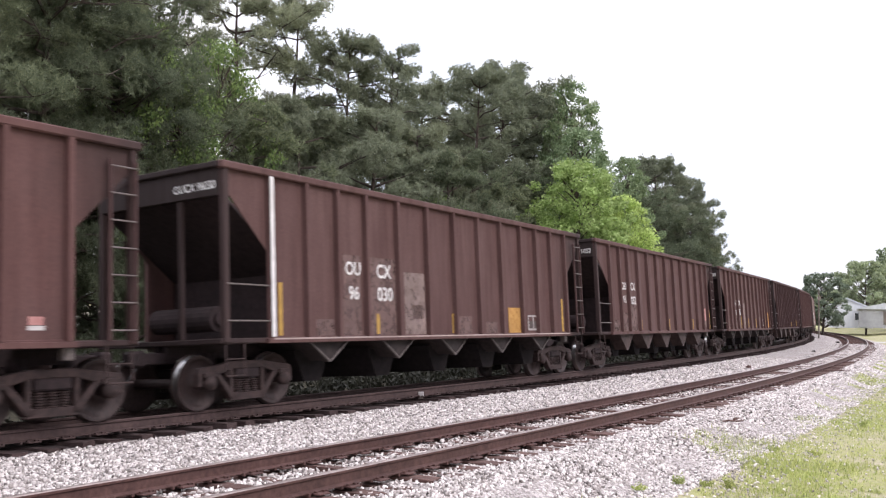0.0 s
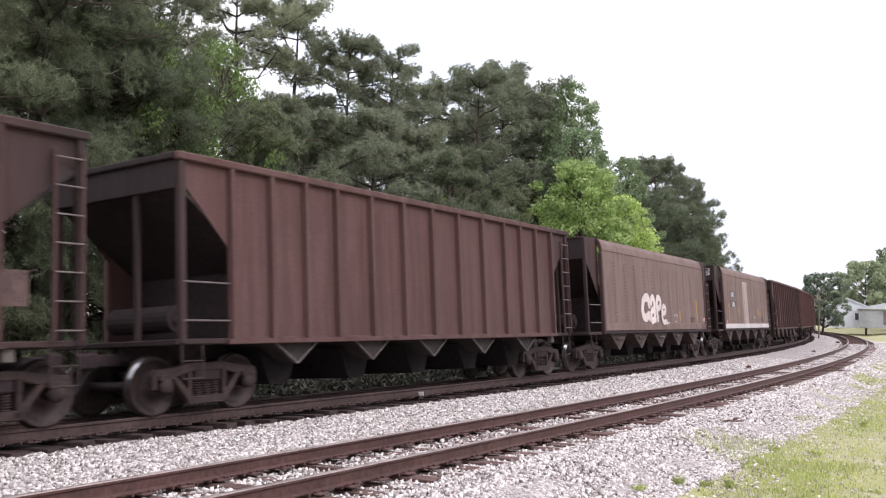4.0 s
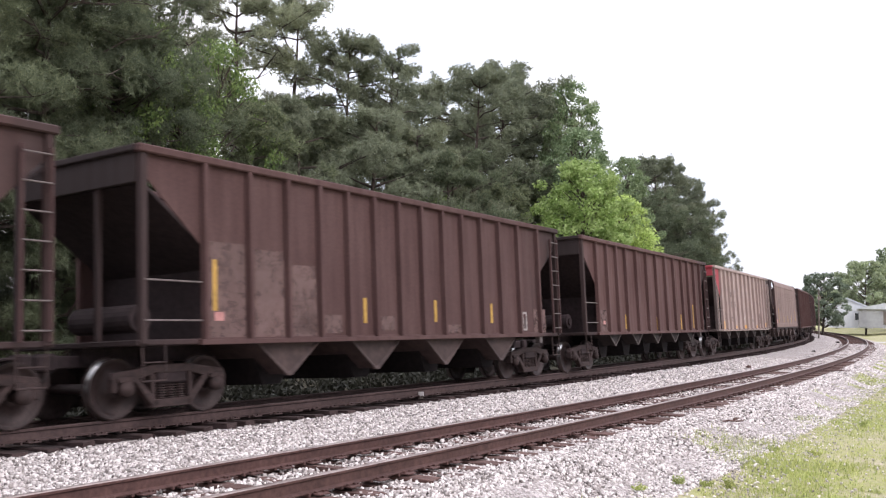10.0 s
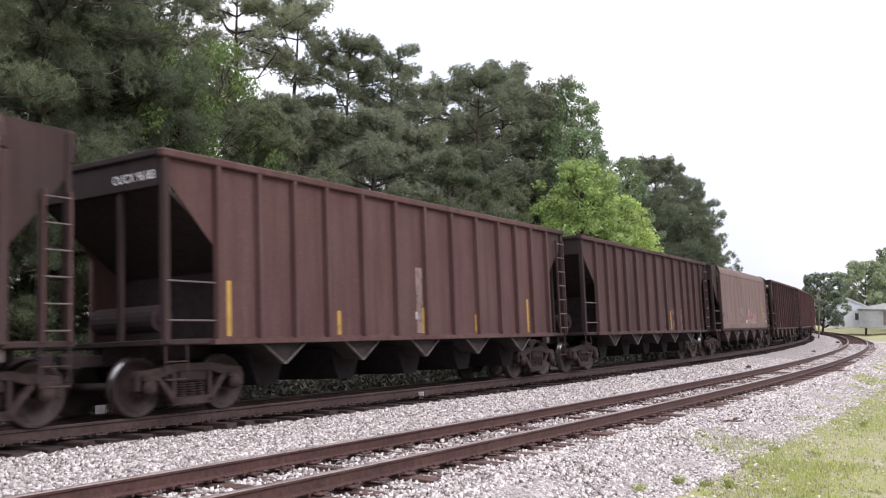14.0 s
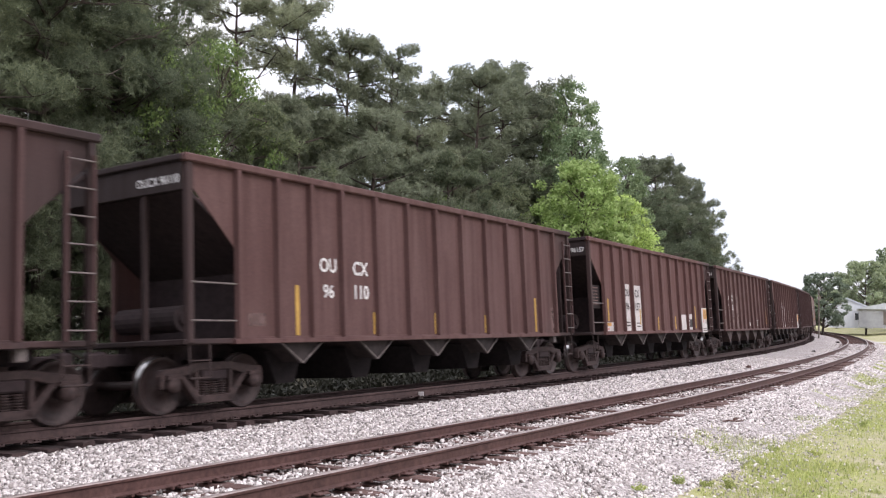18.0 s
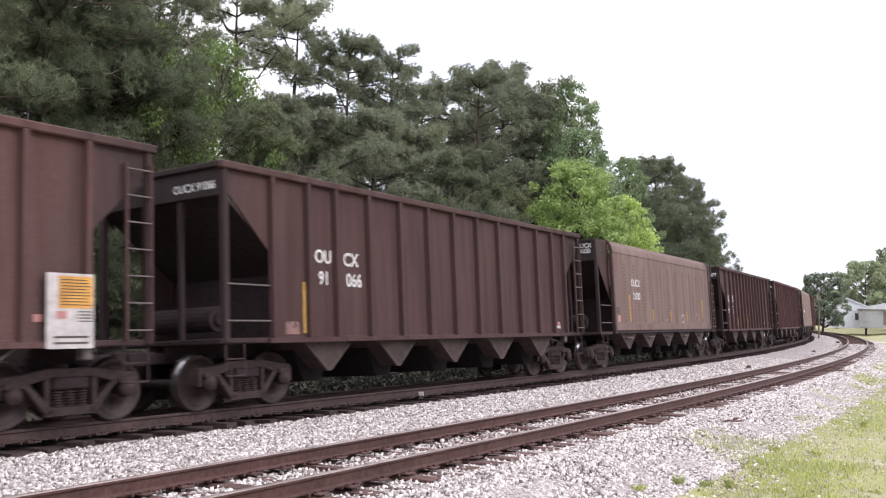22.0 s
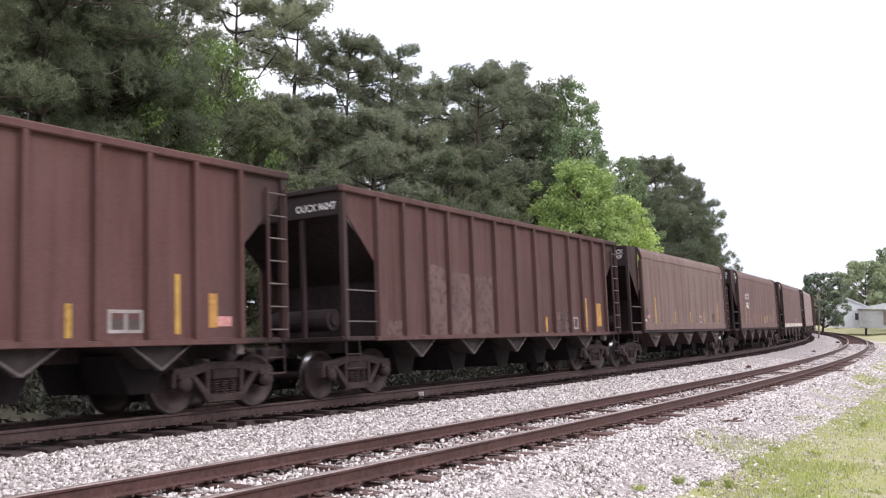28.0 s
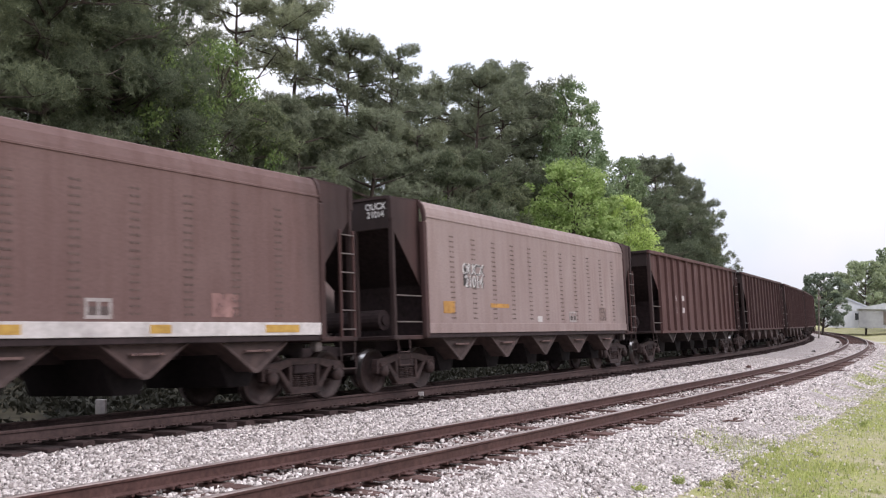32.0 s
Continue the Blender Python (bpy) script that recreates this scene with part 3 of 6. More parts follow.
def needle_tufts(rng, centres, length, blades, wide=0.02):
    n = len(centres)
    c = np.repeat(centres, blades, 0)
    d = blade_dirs(rng, n * blades, 0.35)
    s = np.cross(d, blade_dirs(rng, n * blades))
    s /= np.linalg.norm(s, axis=1)[:, None] + 1e-6
    l = (length * rng.uniform(0.6, 1.3, n * blades))[:, None]
    v = np.stack([c - s * wide, c + s * wide, c + d * l], 1)
    return v.reshape(-1, 3)


def in_ball(rng, n, r, flat=1.0):
    d = blade_dirs(rng, n) * (rng.uniform(0, 1, n) ** 0.45)[:, None] * r
    d[:, 2] *= flat
    return d


def limb(bm, p0, p1, r0, r1, rnd, bend=0.12, n=4, seg=6):
    """A tapered, slightly crooked limb."""
    p0, p1 = Vector(p0), Vector(p1)
    pts = [p0.lerp(p1, k / n) for k in range(n + 1)]
    for k in range(1, n):
        pts[k] += Vector([rnd.uniform(-1, 1) for _ in range(3)]) * bend * (p1 - p0).length / n
    for k in range(n):
        rod(bm, pts[k], pts[k + 1], r0 + (r1 - r0) * k / n, seg, r0 + (r1 - r0) * (k + 1) / n)
    return pts


def on_stem(pts, z):
    """The point of a trunk's line at height z."""
    for a, b in zip(pts, pts[1:]):
        if b.z >= z:
            return a.lerp(b, max(0.0, (z - a.z) / (b.z - a.z)))
    return pts[-1].copy()


def pine(seed, height, spread, bare=0.35, mat=None, dense=1.0, blades=10, wide=0.021, length=0.25):
    """A loblolly pine: straight trunk, crooked limbs, needle clumps with gaps."""
    rnd, rng = random.Random(seed), np.random.default_rng(seed)
    tree = new("pine_tree")
    bm = bmesh.new()
    h = height
    stem = limb(bm, (0, 0, -0.4), (rnd.uniform(-0.4, 0.4), rnd.uniform(-0.4, 0.4), h * 0.97), 0.016 * h, 0.03, rnd, 0.03, 9, 9)
    cl = []
    z, turn = bare * h, rnd.uniform(0, 6.28)
    while z < h * 0.985:
        f = (z / h - bare) / (1 - bare)
        reach = spread * (0.45 + 0.75 * math.sin(math.pi * min(1, 0.22 + 0.74 * f)) ** 0.9) * rnd.uniform(0.55, 1.15)
        if f > 0.85:
            reach *= 0.7
        for _ in range(rnd.choice((1, 2, 2))):
            turn += 2.4 + rnd.uniform(-0.5, 0.5)
            tip = Vector((math.cos(turn) * reach, math.sin(turn) * reach, z + reach * rnd.uniform(0.0, 0.5)))
            pts = limb(bm, on_stem(stem, z), tip, 0.05 + 0.03 * (1 - f), 0.012, rnd, 0.25, 4, 5)
            for q, many in ((pts[2], 1), (pts[3], 2), (pts[4], 3)):
                for _ in range(many):
                    c = q + Vector((rnd.uniform(-1, 1), rnd.uniform(-1, 1), rnd.uniform(-0.3, 0.7))) * 0.26 * reach
                    limb(bm, q, c, 0.018, 0.006, rnd, 0.2, 2, 4)
                    cl.append((c, rnd.uniform(0.34, 0.66) * (0.6 + 0.1 * spread)))
        z += rnd.uniform(0.38, 0.72) / dense
    cl.append((Vector((0, 0, h - 0.35)), 0.5))
    part("trunk", bm, BARKP, tree)
    centres = np.concatenate([np.array(c) + in_ball(rng, int(46 * (r / 0.6) ** 2), r, 0.85) for c, r in cl])
    blades_mesh("crown", needle_tufts(rng, centres, length, blades, wide), 3, mat or NEEDLE, tree)
    return tree


def broadleaf(seed, height, spread, mat, leaf=0.24, bare=0.2, clumps=130, shape=1.0, per=85):
    rnd, rng = random.Random(seed), np.random.default_rng(seed)
    tree = new("broadleaf_tree")
    bm = bmesh.new()
    h = height
    stem = limb(bm, (0, 0, -0.4), (0, 0, h * 0.8), 0.018 * h, 0.04, rnd, 0.12, 6, 9)
    cl = []
    for k in range(clumps):
        f = (k + rnd.random()) / clumps
        z = h * (bare + (0.97 - bare) * f)
        wide = spread * math.sin(math.pi * (0.16 + 0.80 * f)) ** (0.75 * shape)
        a = rnd.uniform(0, 6.28)
        rr = wide * math.sqrt(rnd.uniform(0.1, 1.0)) * rnd.uniform(0.8, 1.1)
        c = Vector((math.cos(a) * rr, math.sin(a) * rr, z))
        cl.append((c, rnd.uniform(0.35, 0.75) * (0.45 + 0.12 * spread)))
        if k % 3 == 0:
            limb(bm, on_stem(stem, max(h * bare * 0.7, z - rr * 0.9)), c, 0.05, 0.012, rnd, 0.2, 3, 5)
    part("trunk", bm, BARKP, tree)
    centres = np.concatenate([np.array(c) + in_ball(rng, int(per * (r / 0.7) ** 1.5), r, 0.75) for c, r in cl])
    blades_mesh("crown", leaf_quads(rng, centres, leaf, leaf * 0.62), 4, mat, tree)
    return tree


def plant(proto, x, y, height, proto_h, turn, label, wide=1.0, group="", gz=None):
    z = ground_height(x, y) if gz is None else gz
    k = height / proto_h
    ob = copy_thing(proto, Matrix.Translation((x, y, z)) @ Matrix.Rotation(turn, 4, "Z") @ Matrix.Diagonal((k * wide, k * wide, k, 1)))
    return tagged(ob, label, "tree", group)


def drop_proto(tree):
    for o in (*tree.children_recursive, tree):
        bpy.data.objects.remove(o)


PINES = [(-12.9, 41.0, 18.5), (-11.3, 48.7, 21.6), (-9.1, 52.2, 21.4), (-5.8, 49.7, 18.5), (-3.4, 51.9, 18.7), (-1.5, 63.0, 19.5), (1.7, 58.0, 19.0), (17.6, 92, 16.6), (20.9, 96, 20.3), (22.0, 93, 20.1), (25.5, 100, 20.5), (28.6, 106, 19.3), (31.6, 112, 17.5), (35.5, 122, 14.4)]
LOW_PINES = [(-3.8, 43.8, 12.0), (0.4, 48.0, 10.9), (3.5, 53.9, 9.9), (-8.4, 36.0, 10.6), (15.8, 78.4, 13.6), (8.5, 66.0, 12.0), (-12.5, 30.5, 11.0), (-6.2, 41.0, 11.5), (5.8, 62.0, 12.0), (-1.8, 50.0, 12.5), (15.9, 84, 13.8), (20.0, 88, 13.3), (23.7, 94, 13.6), (26.5, 99, 12.7), (29.2, 104, 11.6), (31.5, 110, 10.8), (35.2, 120, 9.8), (-9.2, 50.0, 13.6), (-7.4, 46.5, 12.0)]
SWAYING = []


def build_trees():
    rnd = random.Random(11)
    tall = [pine(21 + k, 19.0, 3.2 + 0.3 * k, 0.24, None, (0.8, 1.35, 1.2, 1.45)[k]) for k in range(4)]
    # low pines: plain needles, and a copy with shade in its colour
    low = [pine(31 + k, 11.0, 2.9, 0.05, (None, SHADENEEDLE)[k], 1.4) for k in range(2)]
    dark = [pine(51, 15.0, 4.0, 0.06, SHADENEEDLE, 1.5, 20, 0.0095, 0.21)]
    for x, y, h in ((-14.6, 25.0, 15.5), (-12.6, 28.4, 16.0), (-11.2, 30.4, 12.0), (-14.4, 32.0, 17.0), (-16.5, 27.0, 16.5), (-18.0, 22.5, 15.0), (-16.0, 37.0, 18.0)):
        plant(dark[0], x, y, h, 15.0, rnd.uniform(0, 6.28), "dense dark pine with drooping branches close to the track", rnd.uniform(0.9, 1.05), "pines beside the line")
    for k, (x, y, h) in enumerate(PINES):
        plant(tall[0 if k in (1, 2, 4) else 1 + k % 3], x, y, h * 0.93, 19.0, rnd.uniform(0, 6.28), "tall dark green loblolly pine at the edge of the woods", rnd.uniform(0.95, 1.15) * (0.8 if x > 20 else 1.0), "pines beside the line")
    for k, (x, y, h) in enumerate(LOW_PINES):
        plant(low[0 if k in (0, 5, 7, 9) else 1], x, y, h, 11.0, rnd.uniform(0, 6.28), "younger bushy pine with low hanging branches", 1.1, "pines beside the line")
    # the wood's depth: rows behind the front trees
    for k in range(46):
        th = -0.68 + 0.0125 * k
        for o in (-30, -41):
            p = on_track(2, th + rnd.uniform(-0.005, 0.005), o + rnd.uniform(-4, 4), 0, False)
            if p[0] > 0.27 * p[1] or math.hypot(p[0], p[1]) < 34:
                continue
            d = math.hypot(p[0], p[1])
            plant(tall[rnd.randrange(4)], p[0], p[1], min(12.0, 1.0 + 0.13 * d) * rnd.uniform(0.75, 1.0), 19.0, rnd.uniform(0, 6.28), "pine deeper in the woods", 1.15, "pines deeper in the woods")
    full = pine(57, 19.0, 4.3, 0.1, None, 1.75)
    for x, y, h, w in ((4.2, 66.0, 20.4, 1.0), (6.9, 70.0, 19.6, 0.95)):
        plant(full, x, y, h, 19.0, rnd.uniform(0, 6.28), "full rounded loblolly pine in the woods", w, "pines beside the line")
    dark.append(full)
    for t in tall + low + dark:
        drop_proto(t)
    green = [broadleaf(41, 20.0, 4.2, POPLAR, 0.24, 0.12, 230, 0.9, 120), broadleaf(42, 9.0, 2.4, LEAF, 0.11, 0.36, 95, 1.0, 210)]
    for x, y, h, w in ((9.0, 64, 19.6, 0.8), (9.0, 60, 15.3, 1.1), (14.6, 72, 15.6, 0.85), (32.6, 112, 13.0, 0.9)):
        plant(green[0], x, y, h, 20.0, rnd.uniform(0, 6), "tall green poplar among the pines", w, "poplars among the pines")
    for x, y, h, w in ((-10.4, 31.3, 12.5, 0.8), (-8.9, 35.0, 13.2, 0.75), (-9.6, 32.5, 11.0, 0.7), (-0.5, 46.0, 8.7, 1.1), (1.0, 49.0, 8.6, 0.9), (-5.0, 35.5, 6.8, 1.2), (4.5, 55.0, 7.8, 1.1)):
        plant(green[1], x, y, h, 9.0, rnd.uniform(0, 6), "slender green sapling at the edge of the woods", w, "saplings")
    for t in green:
        drop_proto(t)
    bright = broadleaf(43, 12.8, 3.9, BRIGHTLEAF, 0.22, 0.1, 300, 0.7, 130)
    a = plant(bright, 8.2, 55, 12.2, 12.8, 0.0, "bright yellow-green spring maple beside the line", 1.12, "spring maples")
    SWAYING.append((a, 8.2, 55))
    plant(bright, 11.2, 57.5, 10.4, 12.8, 2.1, "smaller bright green maple beside the line", 0.95, "spring maples")
    drop_proto(bright)
    oak = broadleaf(44, 11.6, 6.0, HAZYOAK, 0.36, 0.14, 230, 0.55, 110)
    for x, y, h, w in ((70.7, 152, 12.5, 0.85), (82.8, 165, 15.1, 0.79), (72.9, 195, 9.7, 0.73), (81.7, 205, 9.1, 0.92), (86.6, 200, 8.8, 1.36), (92.0, 172.0, 14.5, 1.3), (108.0, 178.0, 15, 1.3), (100.0, 150.0, 14.0, 1.2)):
        plant(oak, x, y, h, 11.6, rnd.uniform(0, 6), "spreading dark green oak on the lawn", w, "oaks round the house")
    drop_proto(oak)
    oak = broadleaf(45, 9.0, 3.2, DARKOAK, 0.3, 0.2, 150, 0.55, 110)
    plant(oak, 54.3, 130, 9.2, 9.0, 1.0, "dark green oak beside the white house", 1.13, "oaks round the house")
    drop_proto(oak)


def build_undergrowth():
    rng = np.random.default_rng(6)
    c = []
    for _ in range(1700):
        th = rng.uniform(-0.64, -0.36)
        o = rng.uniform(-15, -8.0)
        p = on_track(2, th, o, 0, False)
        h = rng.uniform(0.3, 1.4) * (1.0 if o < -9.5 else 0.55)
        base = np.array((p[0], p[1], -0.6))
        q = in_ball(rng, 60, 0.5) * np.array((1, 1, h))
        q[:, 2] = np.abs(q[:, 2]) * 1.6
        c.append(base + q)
    # leaves carry the shade of the woods in their colour
    ob = blades_mesh("undergrowth", leaf_quads(rng, np.concatenate(c), 0.19, 0.085, 0.8), 4, SHADEDWEED)
    tagged(ob, "grey-green weeds and brush behind the track, darkened with painted shade", "weeds", kind="stuff")
    # grass on the near verge: thick tufts in drifts, thin stalks between them, broad-leaved weeds along the gravel
    n, blades = 0, []
    while n < 19000:
        th, o = rng.uniform(-0.588, -0.47), 2.0 + abs(rng.normal(0, 2.2))
        p = on_track(2, th, o, 0, False)
        drift = noise.noise((p[0] * 0.45, p[1] * 0.45, 5)) + 0.5 * noise.noise((p[0] * 1.7, p[1] * 1.7, 9))
        if drift < 0.26 - 0.52 * smooth(2.0, 4.0, o):
            continue
        n += 1
        z = max(ground_height(p[0], p[1]), bed_height(o, th) if o < 4 else -9)
        k = 13
        b = np.array((p[0], p[1], z)) + np.concatenate([rng.normal(0, 0.07, (k, 2)), np.full((k, 1), -0.01)], 1)
        tall = rng.choice((0.6, 1.0, 1.9), p=(0.45, 0.43, 0.12)) * (1.25 if drift > 0.35 else 0.85)
        d = blade_dirs(rng, k, 0.7) * rng.uniform(0.03, 0.10, (k, 1)) * tall
        d[:, 2] = np.abs(d[:, 2])
        s = np.cross(d, (0, 0, 1.0))
        s /= np.linalg.norm(s, axis=1)[:, None] + 1e-6
        s *= rng.uniform(0.003, 0.009, (k, 1))
        blades.append(np.stack([b - s, b + s, b + d], 1).reshape(-1, 3))
    ob = blades_mesh("grass", np.concatenate(blades), 3, GRASSMAT)
    tagged(ob, "short yellow-green grass tufts on the gravel verge", "grass", kind="stuff")


# ------------------------------------------------ freight cars
CAR_LEN = 15.9
HALF = 7.2
TRUCK_X = 6.2
RIBS_A = [-6.1, -5.15, -4.25, -3.35, -2.25, -1.12, 0.0, 1.12, 2.25, 3.35, 4.25, 5.15, 6.1]
RIBS_B = [-6.05, -5.1, -4.3, -3.25, -2.15, -1.08, 0.0, 1.08, 2.15, 3.25, 4.3, 5.25, 6.05]
RIBS_C = [-5.95, -4.95, -4.0, -3.12, -2.28, -1.42, -0.56, 0.3, 1.15, 2.0, 2.88, 3.8, 4.8, 5.95]


def wheelset_mesh():
    bm = bmesh.new()
    rod(bm, (0, -1.1, 0), (0, 1.1, 0), 0.085, 14)
    for s in (-1, 1):
        prof = [(0.09, 0.66), (0.15, 0.675), (0.30, 0.72), (0.385, 0.70), (0.395, 0.69), (0.482, 0.692), (0.486, 0.71), (0.462, 0.728)]
        lathe_y(bm, prof, 36, 0, s)
        lathe_y(bm, [(0.462, 0.728), (0.457, 0.80), (0.452, 0.828)], 36, 1, s)
        lathe_y(bm, [(0.452, 0.828), (0.40, 0.83), (0.385, 0.815), (0.30, 0.775), (0.16, 0.80), (0.15, 0.84), (0.09, 0.845)], 36, 0, s)
    bmesh.ops.recalc_face_normals(bm, faces=bm.faces)
    return bm


def side_frame_bm():
    bm = bmesh.new()
    y0, y1 = -0.075, 0.075
    prism(bm, [(-1.12, 0.60), (-1.08, 0.70), (-0.70, 0.74), (-0.35, 0.80), (0.35, 0.80), (0.70, 0.74), (1.08, 0.70), (1.12, 0.60), (0.72, 0.57), (0.35, 0.67), (-0.35, 0.67), (-0.72, 0.57)], y0, y1)
    for s in (-1, 1):
        prism(bm, [(s * 1.12, 0.62), (s * 1.12, 0.40), (s * 1.05, 0.40), (s * 1.03, 0.60)], y0, y1)
        prism(bm, [(s * 0.78, 0.62), (s * 0.66, 0.62), (s * 0.24, 0.19), (s * 0.38, 0.15)], y0, y1)
        prism(bm, [(s * 0.42, 0.72), (s * 0.33, 0.72), (s * 0.33, 0.24), (s * 0.40, 0.24)], y0 + 0.01, y1 - 0.01)
    prism(bm, [(-0.42, 0.14), (0.42, 0.14), (0.36, 0.27), (-0.36, 0.27)], y0, y1)
    bmesh.ops.bevel(bm, geom=list(bm.edges), offset=0.012, segments=1, affect="EDGES")
    return bm


def spring_bm():
    """One coil spring, its coils close together."""
    bm = bmesh.new()
    prof = []
    for k in range(6):
        z = 0.268 + 0.038 * k
        prof += [(0.055, z), (0.084, z + 0.008), (0.084, z + 0.02), (0.055, z + 0.03)]
    n = 12
    rings = [[bm.verts.new((r * math.cos(6.2832 * q / n), r * math.sin(6.2832 * q / n), z)) for q in range(n)] for r, z in prof]
    for a, b in zip(rings, rings[1:]):
        for q in range(n):
            bm.faces.new((a[q], a[(q + 1) % n], b[(q + 1) % n], b[q]))
    bm.faces.new(rings[0][::-1])
    bm.faces.new(rings[-1])
    return bm


def bolster_bm():
    bm = bmesh.new()
    box(bm, -0.29, 0.29, -1.08, 1.08, 0.5, 0.68, 0.03)
    rod(bm, (0, 0, 0.7), (0, 0, 0.95), 0.22, 16)
    for x in (-0.42, 0.42):
        box(bm, x - 0.05, x + 0.05, -0.8, 0.8, 0.36, 0.46, 0.01)
    return bm


def journal_bm():
    bm = bmesh.new()
    lathe_y(bm, [(0.001, -0.10), (0.06, -0.10), (0.075, -0.085), (0.12, -0.07), (0.12, 0.05), (0.001, 0.05)], 16)
    box(bm, -0.14, 0.14, -0.06, 0.06, 0.09, 0.17, 0.01)
    bmesh.ops.recalc_face_normals(bm, faces=bm.faces)
    return bm


def add_truck(car, x, shared):
    truck = new("truck")
    truck.parent = car
    truck.matrix_basis = Matrix.Translation((x, 0, 0))
    tagged(truck, "rusty brown cast-steel truck with two wheelsets")
    if not shared:
        shared["wheelset"] = part("wheelset", wheelset_mesh(), [WHEELMAT, TREAD], truck)
        shared["side_frame"] = part("side_frame", side_frame_bm(), TRUCKMAT, truck)
        shared["spring"] = part("spring", spring_bm(), TRUCKMAT, truck)
        shared["bolster"] = part("bolster", bolster_bm(), UNDER, truck)
        shared["journal_cap"] = part("journal_cap", journal_bm(), TRUCKMAT, truck)
        obs = [(n, shared[n]) for n in ("wheelset", "side_frame", "spring", "bolster", "journal_cap")]
    else:
        obs = [(n, share(n, shared[n], truck, Matrix())) for n in ("wheelset", "side_frame", "spring", "bolster", "journal_cap")]
    o = dict(obs)
    o["wheelset"].matrix_basis = Matrix.Translation((-0.89, 0, 0.457))
    share("wheelset", o["wheelset"], truck, Matrix.Translation((0.89, 0, 0.457)))
    flip = Matrix.Rotation(math.pi, 4, "Z")
    o["side_frame"].matrix_basis = Matrix.Translation((0, -1.0, 0))
    share("side_frame", o["side_frame"], truck, Matrix.Translation((0, 1.0, 0)) @ flip)
    o["spring"].matrix_basis = Matrix.Translation((0, -1.0, 0))
    for sx, sy in ((-0.19, -1.0), (0.19, -1.0), (-0.19, 1.0), (0.0, 1.0), (0.19, 1.0)):
        share("spring", o["spring"], truck, Matrix.Translation((sx, sy, 0)))
    for k, sx in enumerate((-0.89, 0.89)):
        for sy in (-1, 1):
            m = Matrix.Translation((sx, sy * 1.06, 0.457)) @ (Matrix() if sy < 0 else flip)
            if k == 0 and sy < 0:
                o["journal_cap"].matrix_basis = m
            else:
                share("journal_cap", o["journal_cap"], truck, m)
    return truck


FLIP = Matrix.Rotation(math.pi, 4, "Z")


def both_ends(name, bm, mat, car, label=""):
    a = part(name, bm, mat, car, label)
    return a, share(name, a, car, FLIP, label)


def running_gear(car, shared):
    add_truck(car, -TRUCK_X, shared)
    add_truck(car, TRUCK_X, shared)
    # couplers, hoses, steps, tank: at either end, turned by half a circle
    bm = bmesh.new()
    box(bm, 6.9, 7.62, -0.1, 0.1, 0.78, 0.98, 0.02)
    box(bm, 7.55, 7.80, -0.19, 0.12, 0.74, 1.02, 0.04)
    box(bm, 7.70, 7.93, 0.02, 0.14, 0.76, 1.0, 0.03)
    both_ends("coupler", bm, UNDER, car)
    bm = bmesh.new()
    pts = [Vector((7.35, -0.35, 0.75)), Vector((7.55, -0.34, 0.55)), Vector((7.75, -0.25, 0.38)), Vector((7.93, -0.08, 0.42))]
    for a, b in zip(pts, pts[1:]):
        rod(bm, a, b, 0.025, 7)
    both_ends("air_hose", bm, BLACKMARK, car)
    for end in (-1, 1):
        bm = bmesh.new()
        for x in (6.72, 7.14):
            rod(bm, (end * x, -1.5, 1.12), (end * x, -1.52, 0.56), 0.016, 6)
        rod(bm, (end * 6.72, -1.52, 0.56), (end * 7.14, -1.52, 0.56), 0.016, 6)
        rod(bm, (end * 6.72, -1.515, 0.83), (end * 7.14, -1.515, 0.83), 0.013, 6)
        a = part("step", bm, TRUCKMAT, car)
        share("step", a, car, FLIP)
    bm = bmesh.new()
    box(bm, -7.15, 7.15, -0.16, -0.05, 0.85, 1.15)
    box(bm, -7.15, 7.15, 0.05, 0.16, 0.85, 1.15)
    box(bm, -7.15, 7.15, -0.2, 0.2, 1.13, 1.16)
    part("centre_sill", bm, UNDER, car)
    bm = bmesh.new()
    box(bm, 6.1, 6.27, -1.44, -1.3, 0.9, 1.09, 0.015)
    part("jacking_pad", bm, EDGE, car, "pale scuffed jacking pad")
    bm = bmesh.new()
    rod(bm, (-6.55, -0.75, 1.52), (-6.55, 0.75, 1.52), 0.22, 18)
    rod(bm, (-6.55, -0.80, 1.52), (-6.55, 0.80, 1.52), 0.12, 14)
    part("air_reservoir", bm, UNDER, car)
    bm = bmesh.new()
    rod(bm, (6.5, -0.5, 1.48), (6.5, 0.15, 1.48), 0.15, 16)
    box(bm, 6.35, 6.65, 0.25, 0.6, 1.28, 1.62, 0.03)
    rod(bm, (6.5, 0.15, 1.48), (6.5, 0.45, 1.48), 0.03, 8)
    part("brake_cylinder", bm, UNDER, car)


def loft_y(bm, sections):
    """One closed solid through outlines (y, points in x and z)."""
    rings = [[bm.verts.new((x, y, z)) for x, z in pts] for y, pts in sections]
    n = len(rings[0])
    fs = [bm.faces.new(rings[0]), bm.faces.new(rings[-1][::-1])]
    for a, b in zip(rings, rings[1:]):
        fs += [bm.faces.new((a[(i + 1) % n], a[i], b[i], b[(i + 1) % n])) for i in range(n)]
    bmesh.ops.recalc_face_normals(bm, faces=fs)


